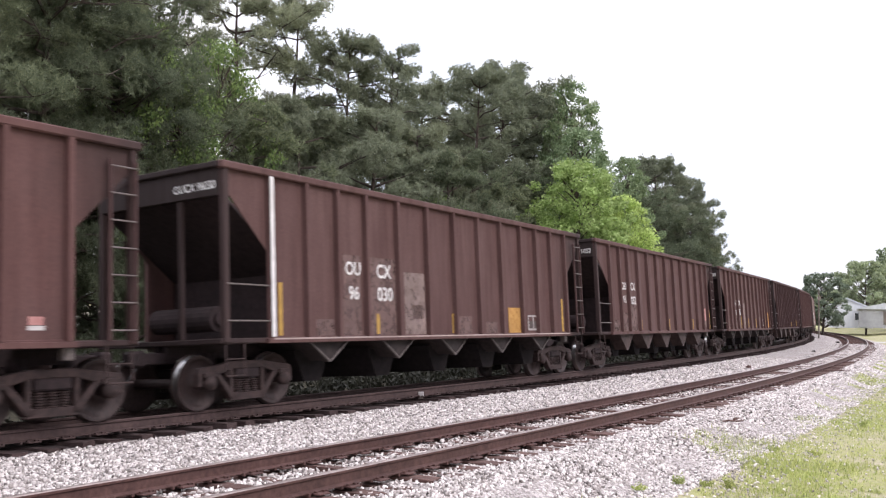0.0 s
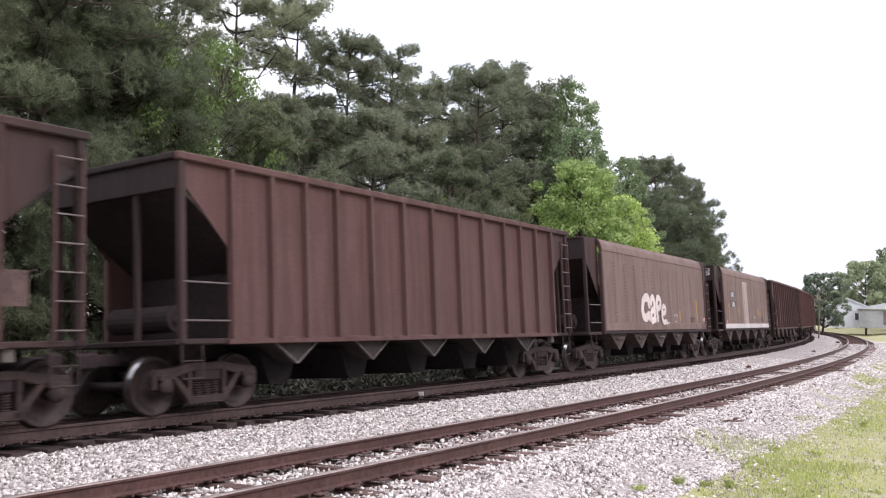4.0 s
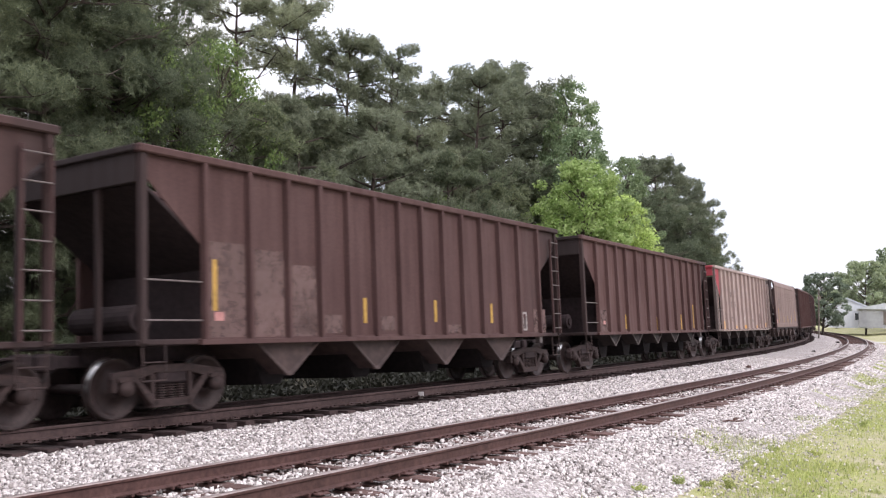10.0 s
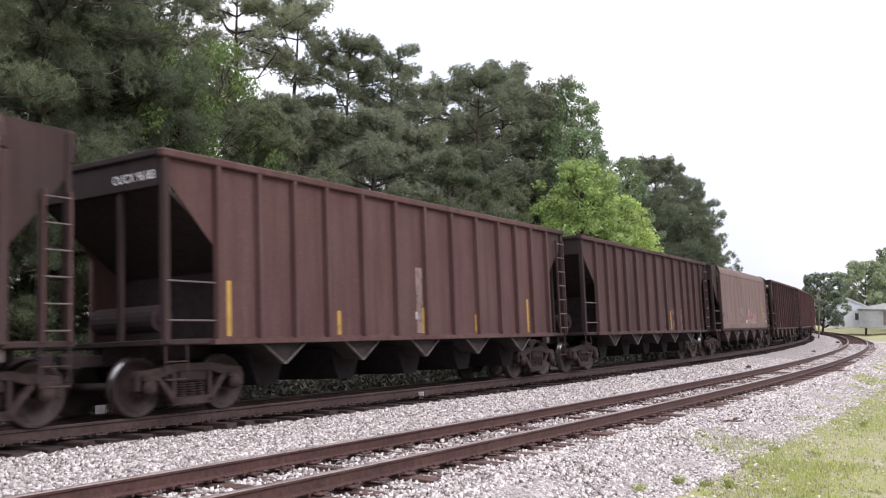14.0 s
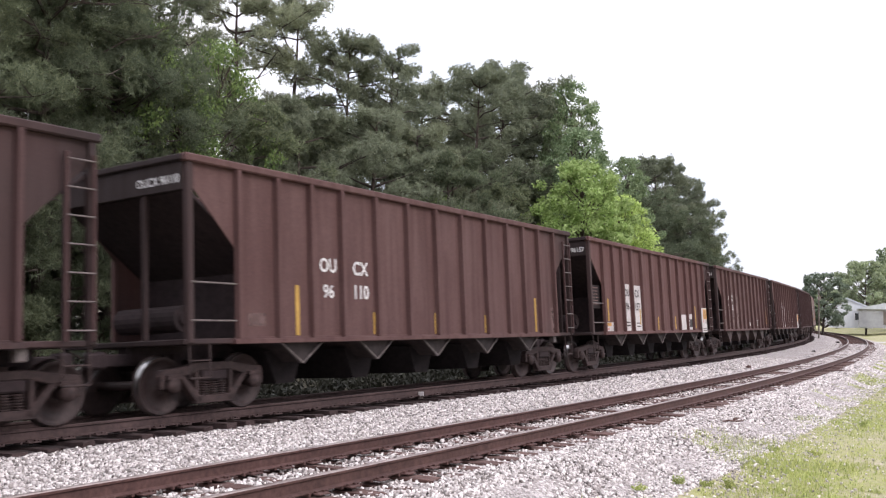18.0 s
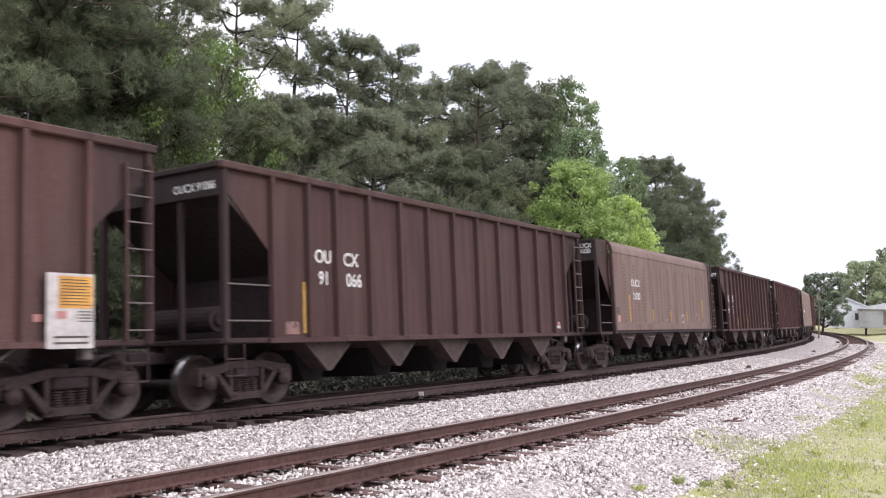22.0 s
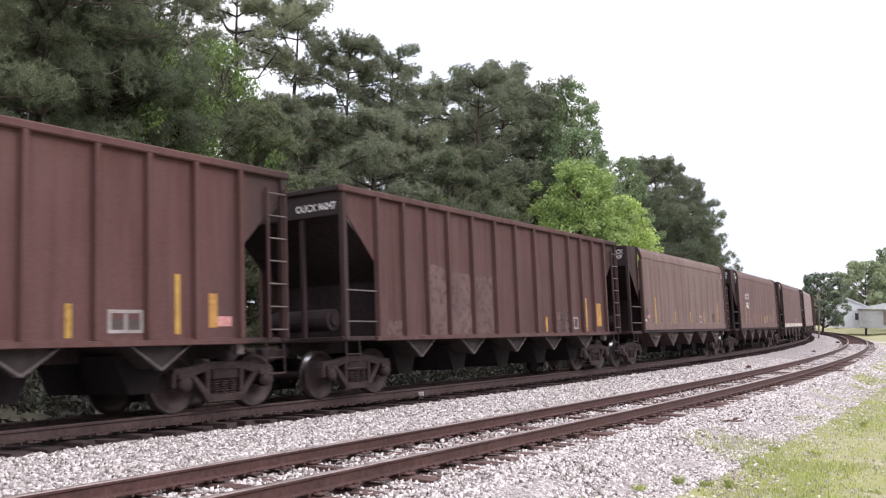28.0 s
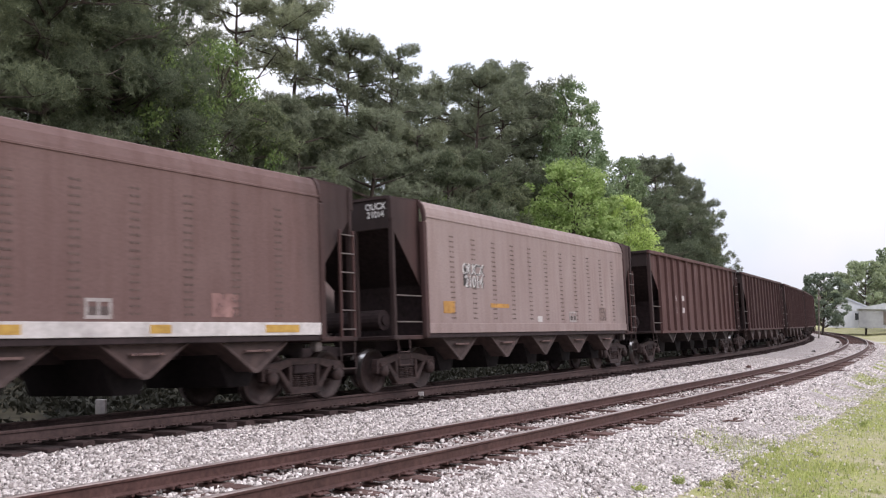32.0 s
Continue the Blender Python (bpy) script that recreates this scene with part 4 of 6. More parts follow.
def chute_bms(car, tips, depth, half, y_out, mat, rims=True):
    """Discharge hoppers: a V-shaped bin with a lip along its outer edges, and a gate below."""
    bm = bmesh.new()
    big = [(-half, 1.13), (half, 1.13), (0.05, 1.13 - depth), (-0.05, 1.13 - depth)]
    lip = [(-half - 0.05, 1.13), (half + 0.05, 1.13), (0.06, 1.105 - depth), (-0.06, 1.105 - depth)]
    small = [(-half + 0.05, 1.13), (half - 0.05, 1.13), (0.03, 1.18 - depth), (-0.03, 1.18 - depth)]
    loft_y(bm, [(-y_out, small), (-y_out - 0.03, big), (-y_out - 0.03, lip), (-y_out + 0.05, lip), (-y_out + 0.05, big), (y_out - 0.05, big), (y_out - 0.05, lip), (y_out + 0.03, lip), (y_out + 0.03, big), (y_out, small)])
    made = part("hopper_chute", bm, mat, car)
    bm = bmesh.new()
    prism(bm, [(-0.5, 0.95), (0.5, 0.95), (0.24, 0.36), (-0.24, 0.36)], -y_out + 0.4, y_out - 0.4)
    # gate nearly black: the darkness under the car is in its colour
    gate = part("discharge_gate", bm, SHADEDSTEEL, made)
    edges = []
    for s in (-1, 1) if rims else ():
        bm = bmesh.new()
        prism(bm, [(s * (half + 0.02), 1.12), (s * (half - 0.025), 1.12), (0.0, 1.13 - depth), (0.0, 1.10 - depth)], -y_out - 0.05, -y_out - 0.032)
        edges.append(part("chute_edge", bm, EDGE, made, "bright chute edge"))
    made.matrix_basis = Matrix.Translation((tips[0], 0, 0))
    for x in tips[1:]:
        o = share("hopper_chute", made, car, Matrix.Translation((x, 0, 0)))
        share("discharge_gate", gate, o, Matrix())
        for e in edges:
            share("chute_edge", e, o, Matrix(), "bright chute edge")


def ladders(car, x0, x1, y, z0, z1, rungs, mat):
    """A ladder at the trailing corner: two stiles and its rungs."""
    made = None
    for turn in (Matrix(),):
        lad = new("ladder")
        lad.parent, lad.matrix_basis = car, turn
        if made is None:
            bm = bmesh.new()
            box(bm, -0.025, 0.025, y - 0.02, y + 0.03, z0, z1, 0.006)
            stile = part("stile", bm, mat, lad)
            stile.matrix_basis = Matrix.Translation((x0, 0, 0))
            bm = bmesh.new()
            rod(bm, (x0, y - 0.02, 0), (x1, y - 0.02, 0), 0.014, 6)
            rung = part("rung", bm, GRAB, lad)
            rung.matrix_basis = Matrix.Translation((0, 0, z0 + 0.15))
            made = lad
        else:
            share("stile", stile, lad, Matrix.Translation((x0, 0, 0)))
            share("rung", rung, lad, Matrix.Translation((0, 0, z0 + 0.15)))
        share("stile", stile, lad, Matrix.Translation((x1, 0, 0)))
        for k in range(1, rungs):
            share("rung", rung, lad, Matrix.Translation((0, 0, z0 + 0.15 + (z1 - z0 - 0.25) * k / (rungs - 1))))


def slope_sheets(car, mat, width):
    bm = bmesh.new()
    prism(bm, [(7.14, 3.55), (7.14, 3.49), (3.9, 1.12), (3.9, 1.18)], -width, width)
    both_ends("slope_sheet", bm, mat, car)
    bm = bmesh.new()
    prism(bm, [(5.50, 1.17), (5.54, 1.17), (5.54, 2.30), (5.50, 2.26)], -width, width)
    both_ends("bolster_web", bm, mat, car)


def ribbed_car(ribs, tips, depth, half, shared, mat, alu=False):
    car = new("hopper_car")
    r1 = ribs[-1]
    zt = 4.07
    bm = bmesh.new()
    outline = [(-HALF, 3.98), (HALF, 3.98), (HALF, 3.70), (r1, 2.60), (r1, 1.18), (-r1, 1.18), (-r1, 2.60), (-HALF, 3.70)]
    prism(bm, outline, -1.50, -1.48)
    sheet = part("side_sheet", bm, mat, car)
    share("side_sheet", sheet, car, FLIP)
    bm = bmesh.new()
    box(bm, -0.03, 0.03, -1.48, 1.48, 2.5, 2.62)
    brace = part("cross_brace", bm, mat, car)
    brace.matrix_basis = Matrix.Translation((-4.3, 0, 0))
    for x in (-1.4, 1.4, 4.3):
        share("cross_brace", brace, car, Matrix.Translation((x, 0, 0)))
    for s in (-1, 1):
        bm = bmesh.new()
        box(bm, -HALF - 0.06, HALF + 0.06, min(s * 1.44, s * 1.60), max(s * 1.44, s * 1.60), 3.94, zt, 0.02)
        part("top_chord", bm, mat, car)
        bm = bmesh.new()
        box(bm, -r1 - 0.12, r1 + 0.12, min(s * 1.42, s * 1.60), max(s * 1.42, s * 1.60), 1.07, 1.155, 0.008)
        box(bm, -r1 - 0.05, r1 + 0.05, min(s * 1.46, s * 1.53), max(s * 1.46, s * 1.53), 1.15, 1.185, 0.008)
        part("side_sill", bm, mat, car)
    bm = bmesh.new()
    box(bm, HALF - 0.04, HALF + 0.03, -1.46, 1.46, 3.60 if alu else 3.50, 4.0, 0.008)
    box(bm, HALF - 0.08, HALF + 0.10, -1.5, 1.5, 3.96, zt - 0.01, 0.015)
    a, b = both_ends("end_sheet", bm, ENDPAINT, car, "dark brown end sheet")
    if alu:
        b.material_slots[0].link = "OBJECT"
        b.material_slots[0].material = REDPAINT
        b["label"] = "red painted end sheet"
    # slope sheets share the underframe colour with its painted shade
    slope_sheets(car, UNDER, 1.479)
    # ribs
    bm = bmesh.new()
    w = 0.055
    v = [(-w, -1.495), (w, -1.495), (w * 0.72, -1.60), (-w * 0.72, -1.60)]
    lo = [bm.verts.new((x, y, 1.16)) for x, y in v]
    hi = [bm.verts.new((x, y, 3.95)) for x, y in v]
    for i in range(4):
        j = (i + 1) % 4
        bm.faces.new((lo[i], lo[j], hi[j], hi[i]))
    bm.faces.new(lo[::-1])
    bm.faces.new(hi)
    bmesh.ops.recalc_face_normals(bm, faces=bm.faces)
    rib = part("rib", bm, mat, car)
    rib.matrix_basis = Matrix.Translation((ribs[0], 0, 0))
    for x in ribs[1:]:
        share("rib", rib, car, Matrix.Translation((x, 0, 0)))
    for x in ribs:
        share("rib", rib, car, Matrix.Translation((x, 0, 0)) @ FLIP)
    # corner and end posts, platforms
    bm = bmesh.new()
    box(bm, 7.08, 7.20, -1.56, -1.44, 1.1, 3.96, 0.012)
    a, b = both_ends("corner_post", bm, mat, car)
    bm = bmesh.new()
    box(bm, 7.08, 7.20, 1.44, 1.56, 1.1, 3.96, 0.012)
    both_ends("corner_post", bm, mat, car)
    for y in ((0.5,) if not alu else (-0.95, -0.3, 0.45)):
        bm = bmesh.new()
        box(bm, 7.10, 7.25 if alu else 7.19, y - 0.045, y + 0.045, 1.15, 3.95 if alu else 3.52, 0.01)
        both_ends("end_post", bm, mat if alu else DARKBROWN, car)
    if alu:
        bm = bmesh.new()
        box(bm, 6.62, 6.70, -1.54, -1.46, 1.15, 3.1, 0.01)
        both_ends("end_post", bm, mat, car)
        bm = bmesh.new()
        box(bm, -6.69, -6.62, -1.54, -1.47, 1.15, 3.12, 0.01)
        part("end_post", bm, mat, car)
        bm = bmesh.new()
        for s in (-1, 1):
            prism(bm, [(6.16, 3.93), (7.09, 3.93), (7.09, 3.70), (6.16, 2.68)], min(s * 1.5, s * 1.508), max(s * 1.5, s * 1.508))
        part("corner_panel", bm, REDPAINT, car, "red painted corner panel").matrix_basis = FLIP
        bm = bmesh.new()
        prism(bm, [(7.16, 3.72), (7.16, 3.62), (6.16, 2.52), (6.16, 2.62)], -1.56, -1.49)
        both_ends("edge_angle", bm, mat, car)
    bm = bmesh.new()
    box(bm, r1 + 0.05, 7.25, -1.52, 1.52, 1.08, 1.17, 0.015)
    both_ends("end_platform", bm, mat if alu else DARKBROWN, car)
    # ladder at the trailing corner, grab irons at the leading one
    ladders(car, 6.72, 7.15, -1.58, 1.15, 3.75, 7, mat if alu else DARKBROWN)
    bm = bmesh.new()
    rod(bm, (-7.15, -1.56, 1.45), (-r1, -1.53, 1.45), 0.016, 6)
    a, b = both_ends("grab_iron", bm, GRAB, car)
    for o in (a, b):
        share("grab_iron", a, car, Matrix.Translation((0, 0, 0.6)) @ o.matrix_basis)
    shallow = depth < 0.5
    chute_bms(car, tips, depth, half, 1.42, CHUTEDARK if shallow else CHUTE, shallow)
    running_gear(car, shared)
    return car


def smooth_car(shared, mat, end_mat, band):
    """Smooth-sided hopper with a rolled top edge and rows of weld marks."""
    car = new("hopper_car")
    r1 = 6.08
    prof = [(1.585, 1.30), (1.585, 3.72), (1.602, 3.725), (1.602, 3.755), (1.583, 3.765), (1.575, 3.82), (1.54, 3.95), (1.47, 4.07), (1.41, 4.10), (1.38, 4.08), (1.50, 3.92), (1.535, 3.80), (1.545, 3.70), (1.545, 1.30)]
    bm = bmesh.new()
    a = [bm.verts.new((-r1, -y, z)) for y, z in prof]
    b = [bm.verts.new((r1, -y, z)) for y, z in prof]
    n = len(prof)
    for i in range(n):
        j = (i + 1) % n
        bm.faces.new((a[i], a[j], b[j], b[i]))
    bm.faces.new(a)
    bm.faces.new(b)
    bmesh.ops.recalc_face_normals(bm, faces=bm.faces)
    sheet = part("side_sheet", bm, mat, car)
    share("side_sheet", sheet, car, FLIP)
    bm = bmesh.new()
    box(bm, -0.03, 0.03, -1.54, 1.54, 2.5, 2.62)
    brace = part("cross_brace", bm, mat, car)
    for x in (-3.0, 3.0):
        share("cross_brace", brace, car, Matrix.Translation((x, 0, 0)))
    for s in (-1, 1):
        bm = bmesh.new()
        box(bm, -r1, r1, min(s * 1.52, s * 1.60), max(s * 1.52, s * 1.60), 1.20, 1.42, 0.008)
        part("side_band", bm, band, car, "white lower side band" if band is WHITE else "")
        bm = bmesh.new()
        box(bm, -r1 - 0.1, r1 + 0.1, min(s * 1.42, s * 1.57), max(s * 1.42, s * 1.57), 1.10, 1.20, 0.01)
        part("side_sill", bm, UNDER, car)
    # end structure: curved top plate, vertical channel, sloped corner plate
    top = [(1.34, 4.15), (1.47, 4.11), (1.56, 3.98), (1.61, 3.80), (1.61, 3.66)]
    cap = [(1.36, 4.09), (1.44, 4.075), (1.475, 4.03), (1.48, 3.85), (1.48, 3.62)]
    for x0, x1, line in ((r1 - 0.01, r1 + 0.07, top), (7.14, 7.22, cap)):
        ring = [(-y, z) for y, z in line[::-1]] + line
        inner = [(y * 0.955, z - 0.06) for y, z in ring]
        bm = bmesh.new()
        vs = [[bm.verts.new((x, y, z)) for y, z in (ring + inner[::-1])] for x in (x0, x1)]
        n = len(vs[0])
        for i in range(n):
            j = (i + 1) % n
            bm.faces.new((vs[0][i], vs[0][j], vs[1][j], vs[1][i]))
        for i in range(len(ring) - 1):
            for q in vs:
                bm.faces.new((q[i], q[i + 1], q[n - 2 - i], q[n - 1 - i]))
        bmesh.ops.recalc_face_normals(bm, faces=bm.faces)
        both_ends("end_arch", bm, end_mat, car)
    for s in (-1, 1):
        bm = bmesh.new()
        box(bm, r1 - 0.02, r1 + 0.12, min(s * 1.50, s * 1.615), max(s * 1.50, s * 1.615), 1.12, 3.62, 0.012)
        both_ends("side_channel", bm, end_mat, car)
        bm = bmesh.new()
        prism(bm, [(r1, 4.06), (7.16, 4.04), (7.16, 3.45), (r1, 2.15)], min(s * 1.42, s * 1.44), max(s * 1.42, s * 1.44))
        both_ends("corner_plate", bm, end_mat, car)
        bm = bmesh.new()
        prism(bm, [(r1 + 0.07, 4.11), (7.14, 4.08), (7.14, 4.03), (r1 + 0.07, 4.05)], min(s * 1.2, s * 1.43), max(s * 1.2, s * 1.43))
        both_ends("top_plate", bm, end_mat, car)
    bm = bmesh.new()
    box(bm, 7.12, 7.18, -1.41, 1.41, 3.40, 4.04, 0.008)
    both_ends("end_sheet", bm, ENDPAINT, car, "dark brown end sheet")
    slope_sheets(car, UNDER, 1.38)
    for y in (-1.42, 1.42, 0.5):
        bm = bmesh.new()
        w = 0.05 if abs(y) > 1 else 0.035
        box(bm, 7.10, 7.19, y - w, y + w, 1.12, 4.02 if abs(y) > 1 else 3.45, 0.01)
        both_ends("end_post", bm, end_mat, car)
    bm = bmesh.new()
    box(bm, r1 + 0.05, 7.25, -1.5, 1.5, 1.08, 1.17, 0.015)
    both_ends("end_platform", bm, end_mat, car)
    ladders(car, 6.74, 7.14, -1.52, 1.15, 3.2, 6, end_mat)
    bm = bmesh.new()
    rod(bm, (-7.14, -1.5, 1.45), (-r1 - 0.1, -1.5, 1.45), 0.016, 6)
    a, b = both_ends("grab_iron", bm, GRAB, car)
    for o in (a, b):
        share("grab_iron", a, car, Matrix.Translation((0, 0, 0.55)) @ o.matrix_basis)
    # rows of short weld marks, one row a part
    bm = bmesh.new()
    for k in range(17):
        z = 1.52 + 0.115 * k
        for a in (-0.085, 0.02):
            box(bm, a, a + 0.065, -1.592, -1.584, z, z + 0.034)
    row = tagged(part("weld_row", bm, WELD, car), kind="stuff")
    xs = [-5.0 + 1.0 * k for k in range(11)]
    row.matrix_basis = Matrix.Translation((xs[0], 0, 0))
    for x in xs[1:]:
        tagged(share("weld_row", row, car, Matrix.Translation((x, 0, 0))), kind="stuff")
    for x in xs:
        tagged(share("weld_row", row, car, Matrix.Translation((x, 0, 0)) @ FLIP), kind="stuff")
    chute_bms(car, [-4.55, -2.28, 0.0, 2.28, 4.55], 0.52, 0.80, 1.44, CHUTE, False)
    bm = bmesh.new()
    box(bm, -0.3, 0.3, -1.53, -1.46, 0.93, 0.97, 0.006)
    ledge = part("chute_ledge", bm, PATCH, car)
    ledge.matrix_basis = Matrix.Translation((-4.55, 0, 0))
    for x in (-2.28, 0.0, 2.28, 4.55):
        share("chute_ledge", ledge, car, Matrix.Translation((x, 0, 0)))
    running_gear(car, shared)
    return car

# ------------------------------------------------ lettering
TEXTS = {}


def text_mesh(s):
    """A mesh of one line of the built-in font, one unit high, centred in x."""
    if s not in TEXTS:
        cu = bpy.data.curves.new("lettering", "FONT")
        cu.body, cu.align_x, cu.size, cu.resolution_u, cu.offset = s, "CENTER", 1.38, 3, 0.028
        ob = new("lettering", cu)
        bpy.context.view_layer.update()
        me = bpy.data.meshes.new_from_object(ob.evaluated_get(bpy.context.evaluated_depsgraph_get()))
        bpy.data.objects.remove(ob)
        me.materials.clear()
        TEXTS[s] = me
    return TEXTS[s]


def lettering(car, s, x, z, h, y, mat, squeeze=0.92):
    me = text_mesh(s)
    ob = new("lettering", me)
    ob.parent = car
    ob.matrix_basis = Matrix.Translation((x, y, z)) @ Matrix.Rotation(math.pi / 2, 4, "X") @ Matrix.Diagonal((h * squeeze, h, 1, 1))
    if not me.materials:
        me.materials.append(WHITE)
    ob.material_slots[0].link = "OBJECT"
    ob.material_slots[0].material = mat
    return tagged(ob, "stencilled lettering reading " + s)


def mark(car, name, x0, x1, z0, z1, mat, y, deep=0.006, label=""):
    bm = bmesh.new()
    box(bm, x0, x1, y - deep, y + 0.01, z0, z1)
    return part(name, bm, mat, car, label)


# ------------------------------------------------ the train
PROTO_PAINT = {"A": BROWN, "B": BROWN, "C": BROWN, "L": ALU, "S": MAUVE}
TYPES = {-2: ("A", BROWN), -1: ("A", REDBROWN), 0: ("A", BROWN), 1: ("B", BROWN), 2: ("A", BROWN), 3: ("C", DARKBROWN), 4: ("A", BROWN), 5: ("S", MAUVE), 6: ("S", MAUVE), 7: ("B", MIDBROWN),
         8: ("A", REDBROWN), 9: ("A", REDBROWN), 10: ("C", MIDBROWN), 11: ("A", BROWN), 12: ("L", ALU), 13: ("S", DUSTY), 14: ("A", BROWN), 15: ("A", DARKBROWN), 16: ("S", MAUVE),
         17: ("B", DARKBROWN), 18: ("A", BROWN), 19: ("A", REDBROWN), 20: ("B", BROWN), 21: ("A", BROWN), 22: ("B", DARKBROWN), 23: ("S", MAUVE), 24: ("C", DARKBROWN), 25: ("C", BROWN),
         26: ("S", DUSTY), 27: ("A", REDBROWN), 28: ("A", BROWN), 29: ("S", MAUVE), 30: ("S", ROSE), 31: ("S", ROSE), 32: ("S", PALE), 33: ("A", BROWN), 34: ("B", DARKBROWN),
         35: ("C", DARKBROWN), 36: ("A", DARKBROWN), 37: ("B", DARKBROWN), 38: ("A", BROWN)}
SHIFT = {0: 0.16, 1: -0.04, 2: -0.01, 3: -0.13, 6: 0.03, 7: -0.14, 8: -0.08, 9: -0.07, 10: -0.19, 11: 0.13, 12: 0.30, 13: 0.17, 14: 0.13, 17: -0.03, 18: 0.07, 19: 0.06, 20: -0.06,
         21: -0.05, 22: -0.17, 23: -0.12, 24: -0.32, 25: -0.13, 26: 0.22, 27: 0.36, 28: 0.42, 29: 0.28, 30: 0.11, 31: -0.05, 32: -0.26}
TRAIN = {}
KIND_WORDS = {"A": "weathered brown ribbed steel coal hopper car in a moving train", "B": "dull brown ribbed open-top coal hopper car with deep chutes", "C": "dark brown narrow-ribbed open-top coal hopper car",
              "L": "pale weathered ribbed hopper car with red ends", "S": "faded brown smooth-sided coal hopper car"}


def repaint(ob, old, fresh):
    for o in (ob, *ob.children_recursive):
        if o.type == "MESH":
            for sl in o.material_slots:
                if sl.material is old:
                    sl.link = "OBJECT"
                    sl.material = fresh


def build_train():
    shared = {}
    tips_a = [-4.45, -2.2, 0.05, 2.3, 4.55]
    protos = {"A": ribbed_car(RIBS_A, tips_a, 0.40, 0.62, shared, BROWN), "B": ribbed_car(RIBS_B, tips_a, 0.56, 0.72, shared, BROWN),
              "C": ribbed_car(RIBS_C, [-3.9, -1.3, 1.3, 3.9], 0.60, 0.85, shared, BROWN), "L": ribbed_car(RIBS_A, tips_a, 0.40, 0.62, shared, ALU, True),
              "S": smooth_car(shared, MAUVE, BROWN, MAUVE)}
    for k, (kind, mat) in TYPES.items():
        car = copy_thing(protos[kind], Matrix())
        if mat is not PROTO_PAINT[kind]:
            repaint(car, PROTO_PAINT[kind], mat)
        if kind == "S":
            repaint(car, BROWN, MIDBROWN)
        tagged(car, KIND_WORDS[kind], "freight car", "hopper cars of the coal train")
        TRAIN[k] = car
    for p in protos.values():
        drop_proto(p)


def face(k):
    """How far out the painted side of car k lies."""
    return -1.586 if TYPES[k][0] == "S" else -1.501


def letters(k, s, x, z, h, mat=LETTER):
    tall = 1.3 if k == 24 else 1.0
    lettering(TRAIN[k], s, x, z, h * tall, face(k) - 0.009, mat, 0.92 / tall ** 1.2)


def stripe(k, x, z0, z1):
    mark(TRAIN[k], "reflective_stripe", x - 0.05, x + 0.05, z0, z1, YELLOW, face(k), 0.007, "yellow reflective stripe")


def panel(k, x0, x1, z0, z1, mat):
    words = {WHITE: "white painted panel", STENCIL: "dull seam line", BEIGE: "faded beige painted panel", PATCH: "faded brown paint patch", PALEPATCH: "pale weathered paint patch", ORANGE: "orange sticker", SAFETY: "orange safety patch", REDMARK: "red sticker", BLACKMARK: "black painted patch",
             GREYMARK: "dark stencilled line", WELD: "welded seam", BROWN: "bare brown gap in sprayed paint", BLUEMARK: "blue sprayed stroke", PINKMARK: "faded pink spray paint"}
    deep = 0.006 if mat in (BLACKMARK, BROWN, SAFETY, ORANGE, REDMARK, GREYMARK, BLUEMARK) else 0.003
    mark(TRAIN[k], "painted_panel", x0, x1, z0, z1, mat, face(k), deep, words[mat])


def stencil(k, x0, x1, z0, z1):
    """A white framed stencil with two dark fields."""
    y = face(k)
    bm = bmesh.new()
    w = min(0.05, (x1 - x0) * 0.12)
    box(bm, x0, x1, y - 0.006, y + 0.01, z0, z0 + w)
    box(bm, x0, x1, y - 0.006, y + 0.01, z1 - w, z1)
    for x in (x0, (x0 + x1) / 2 - w / 2, x1 - w):
        box(bm, x, x + w, y - 0.006, y + 0.01, z0 + w, z1 - w)
    part("stencil_frame", bm, STENCIL, TRAIN[k], "white framed stencil")
    mark(TRAIN[k], "stencil_field", x0 + w, x1 - w, z0 + w, z0 + (z1 - z0) * 0.6, GREYMARK, y, 0.004)


def placard(k, x0, x1):
    """A white notice with a yellow field, a pink square and lines of print too small to read."""
    car, y = TRAIN[k], -1.602
    x0, x1 = x0 - 0.08, x1 + 0.1
    sign = mark(car, "placard", x0, x1, 1.06, 2.07, WHITE, y, 0.005, "white notice with a yellow field and small print")
    w = x1 - x0
    mark(sign, "yellow_field", x0 + w * 0.24, x1 - 0.02, 1.6, 2.03, SAFETY, y - 0.003, 0.006)
    mark(sign, "pink_square", x0 + w * 0.2, x0 + w * 0.42, 1.46, 1.56, REDMARK, y - 0.003, 0.006)
    for i in range(9):
        mark(sign, "print_line", x0 + w * 0.28, x1 - 0.05 - 0.03 * (i % 3), 1.64 + 0.042 * i, 1.652 + 0.042 * i, BLACKMARK, y - 0.007, 0.005)
    for i in range(4):
        mark(sign, "print_line", x0 + w * 0.66, x1 - 0.03, 1.42 + 0.042 * i, 1.435 + 0.042 * i, GREYMARK, y - 0.003, 0.005)
    for i in range(2):
        mark(sign, "print_line", x0 + w * 0.15, x1 - 0.08, 1.12 + 0.08 * i, 1.15 + 0.08 * i, GREYMARK, y - 0.003, 0.005)


def band_patch(k, x0, x1):
    mark(TRAIN[k], "reflective_patch", x0, x1, 1.25, 1.38, YELLOW, -1.60, 0.004, "yellow reflective patch")


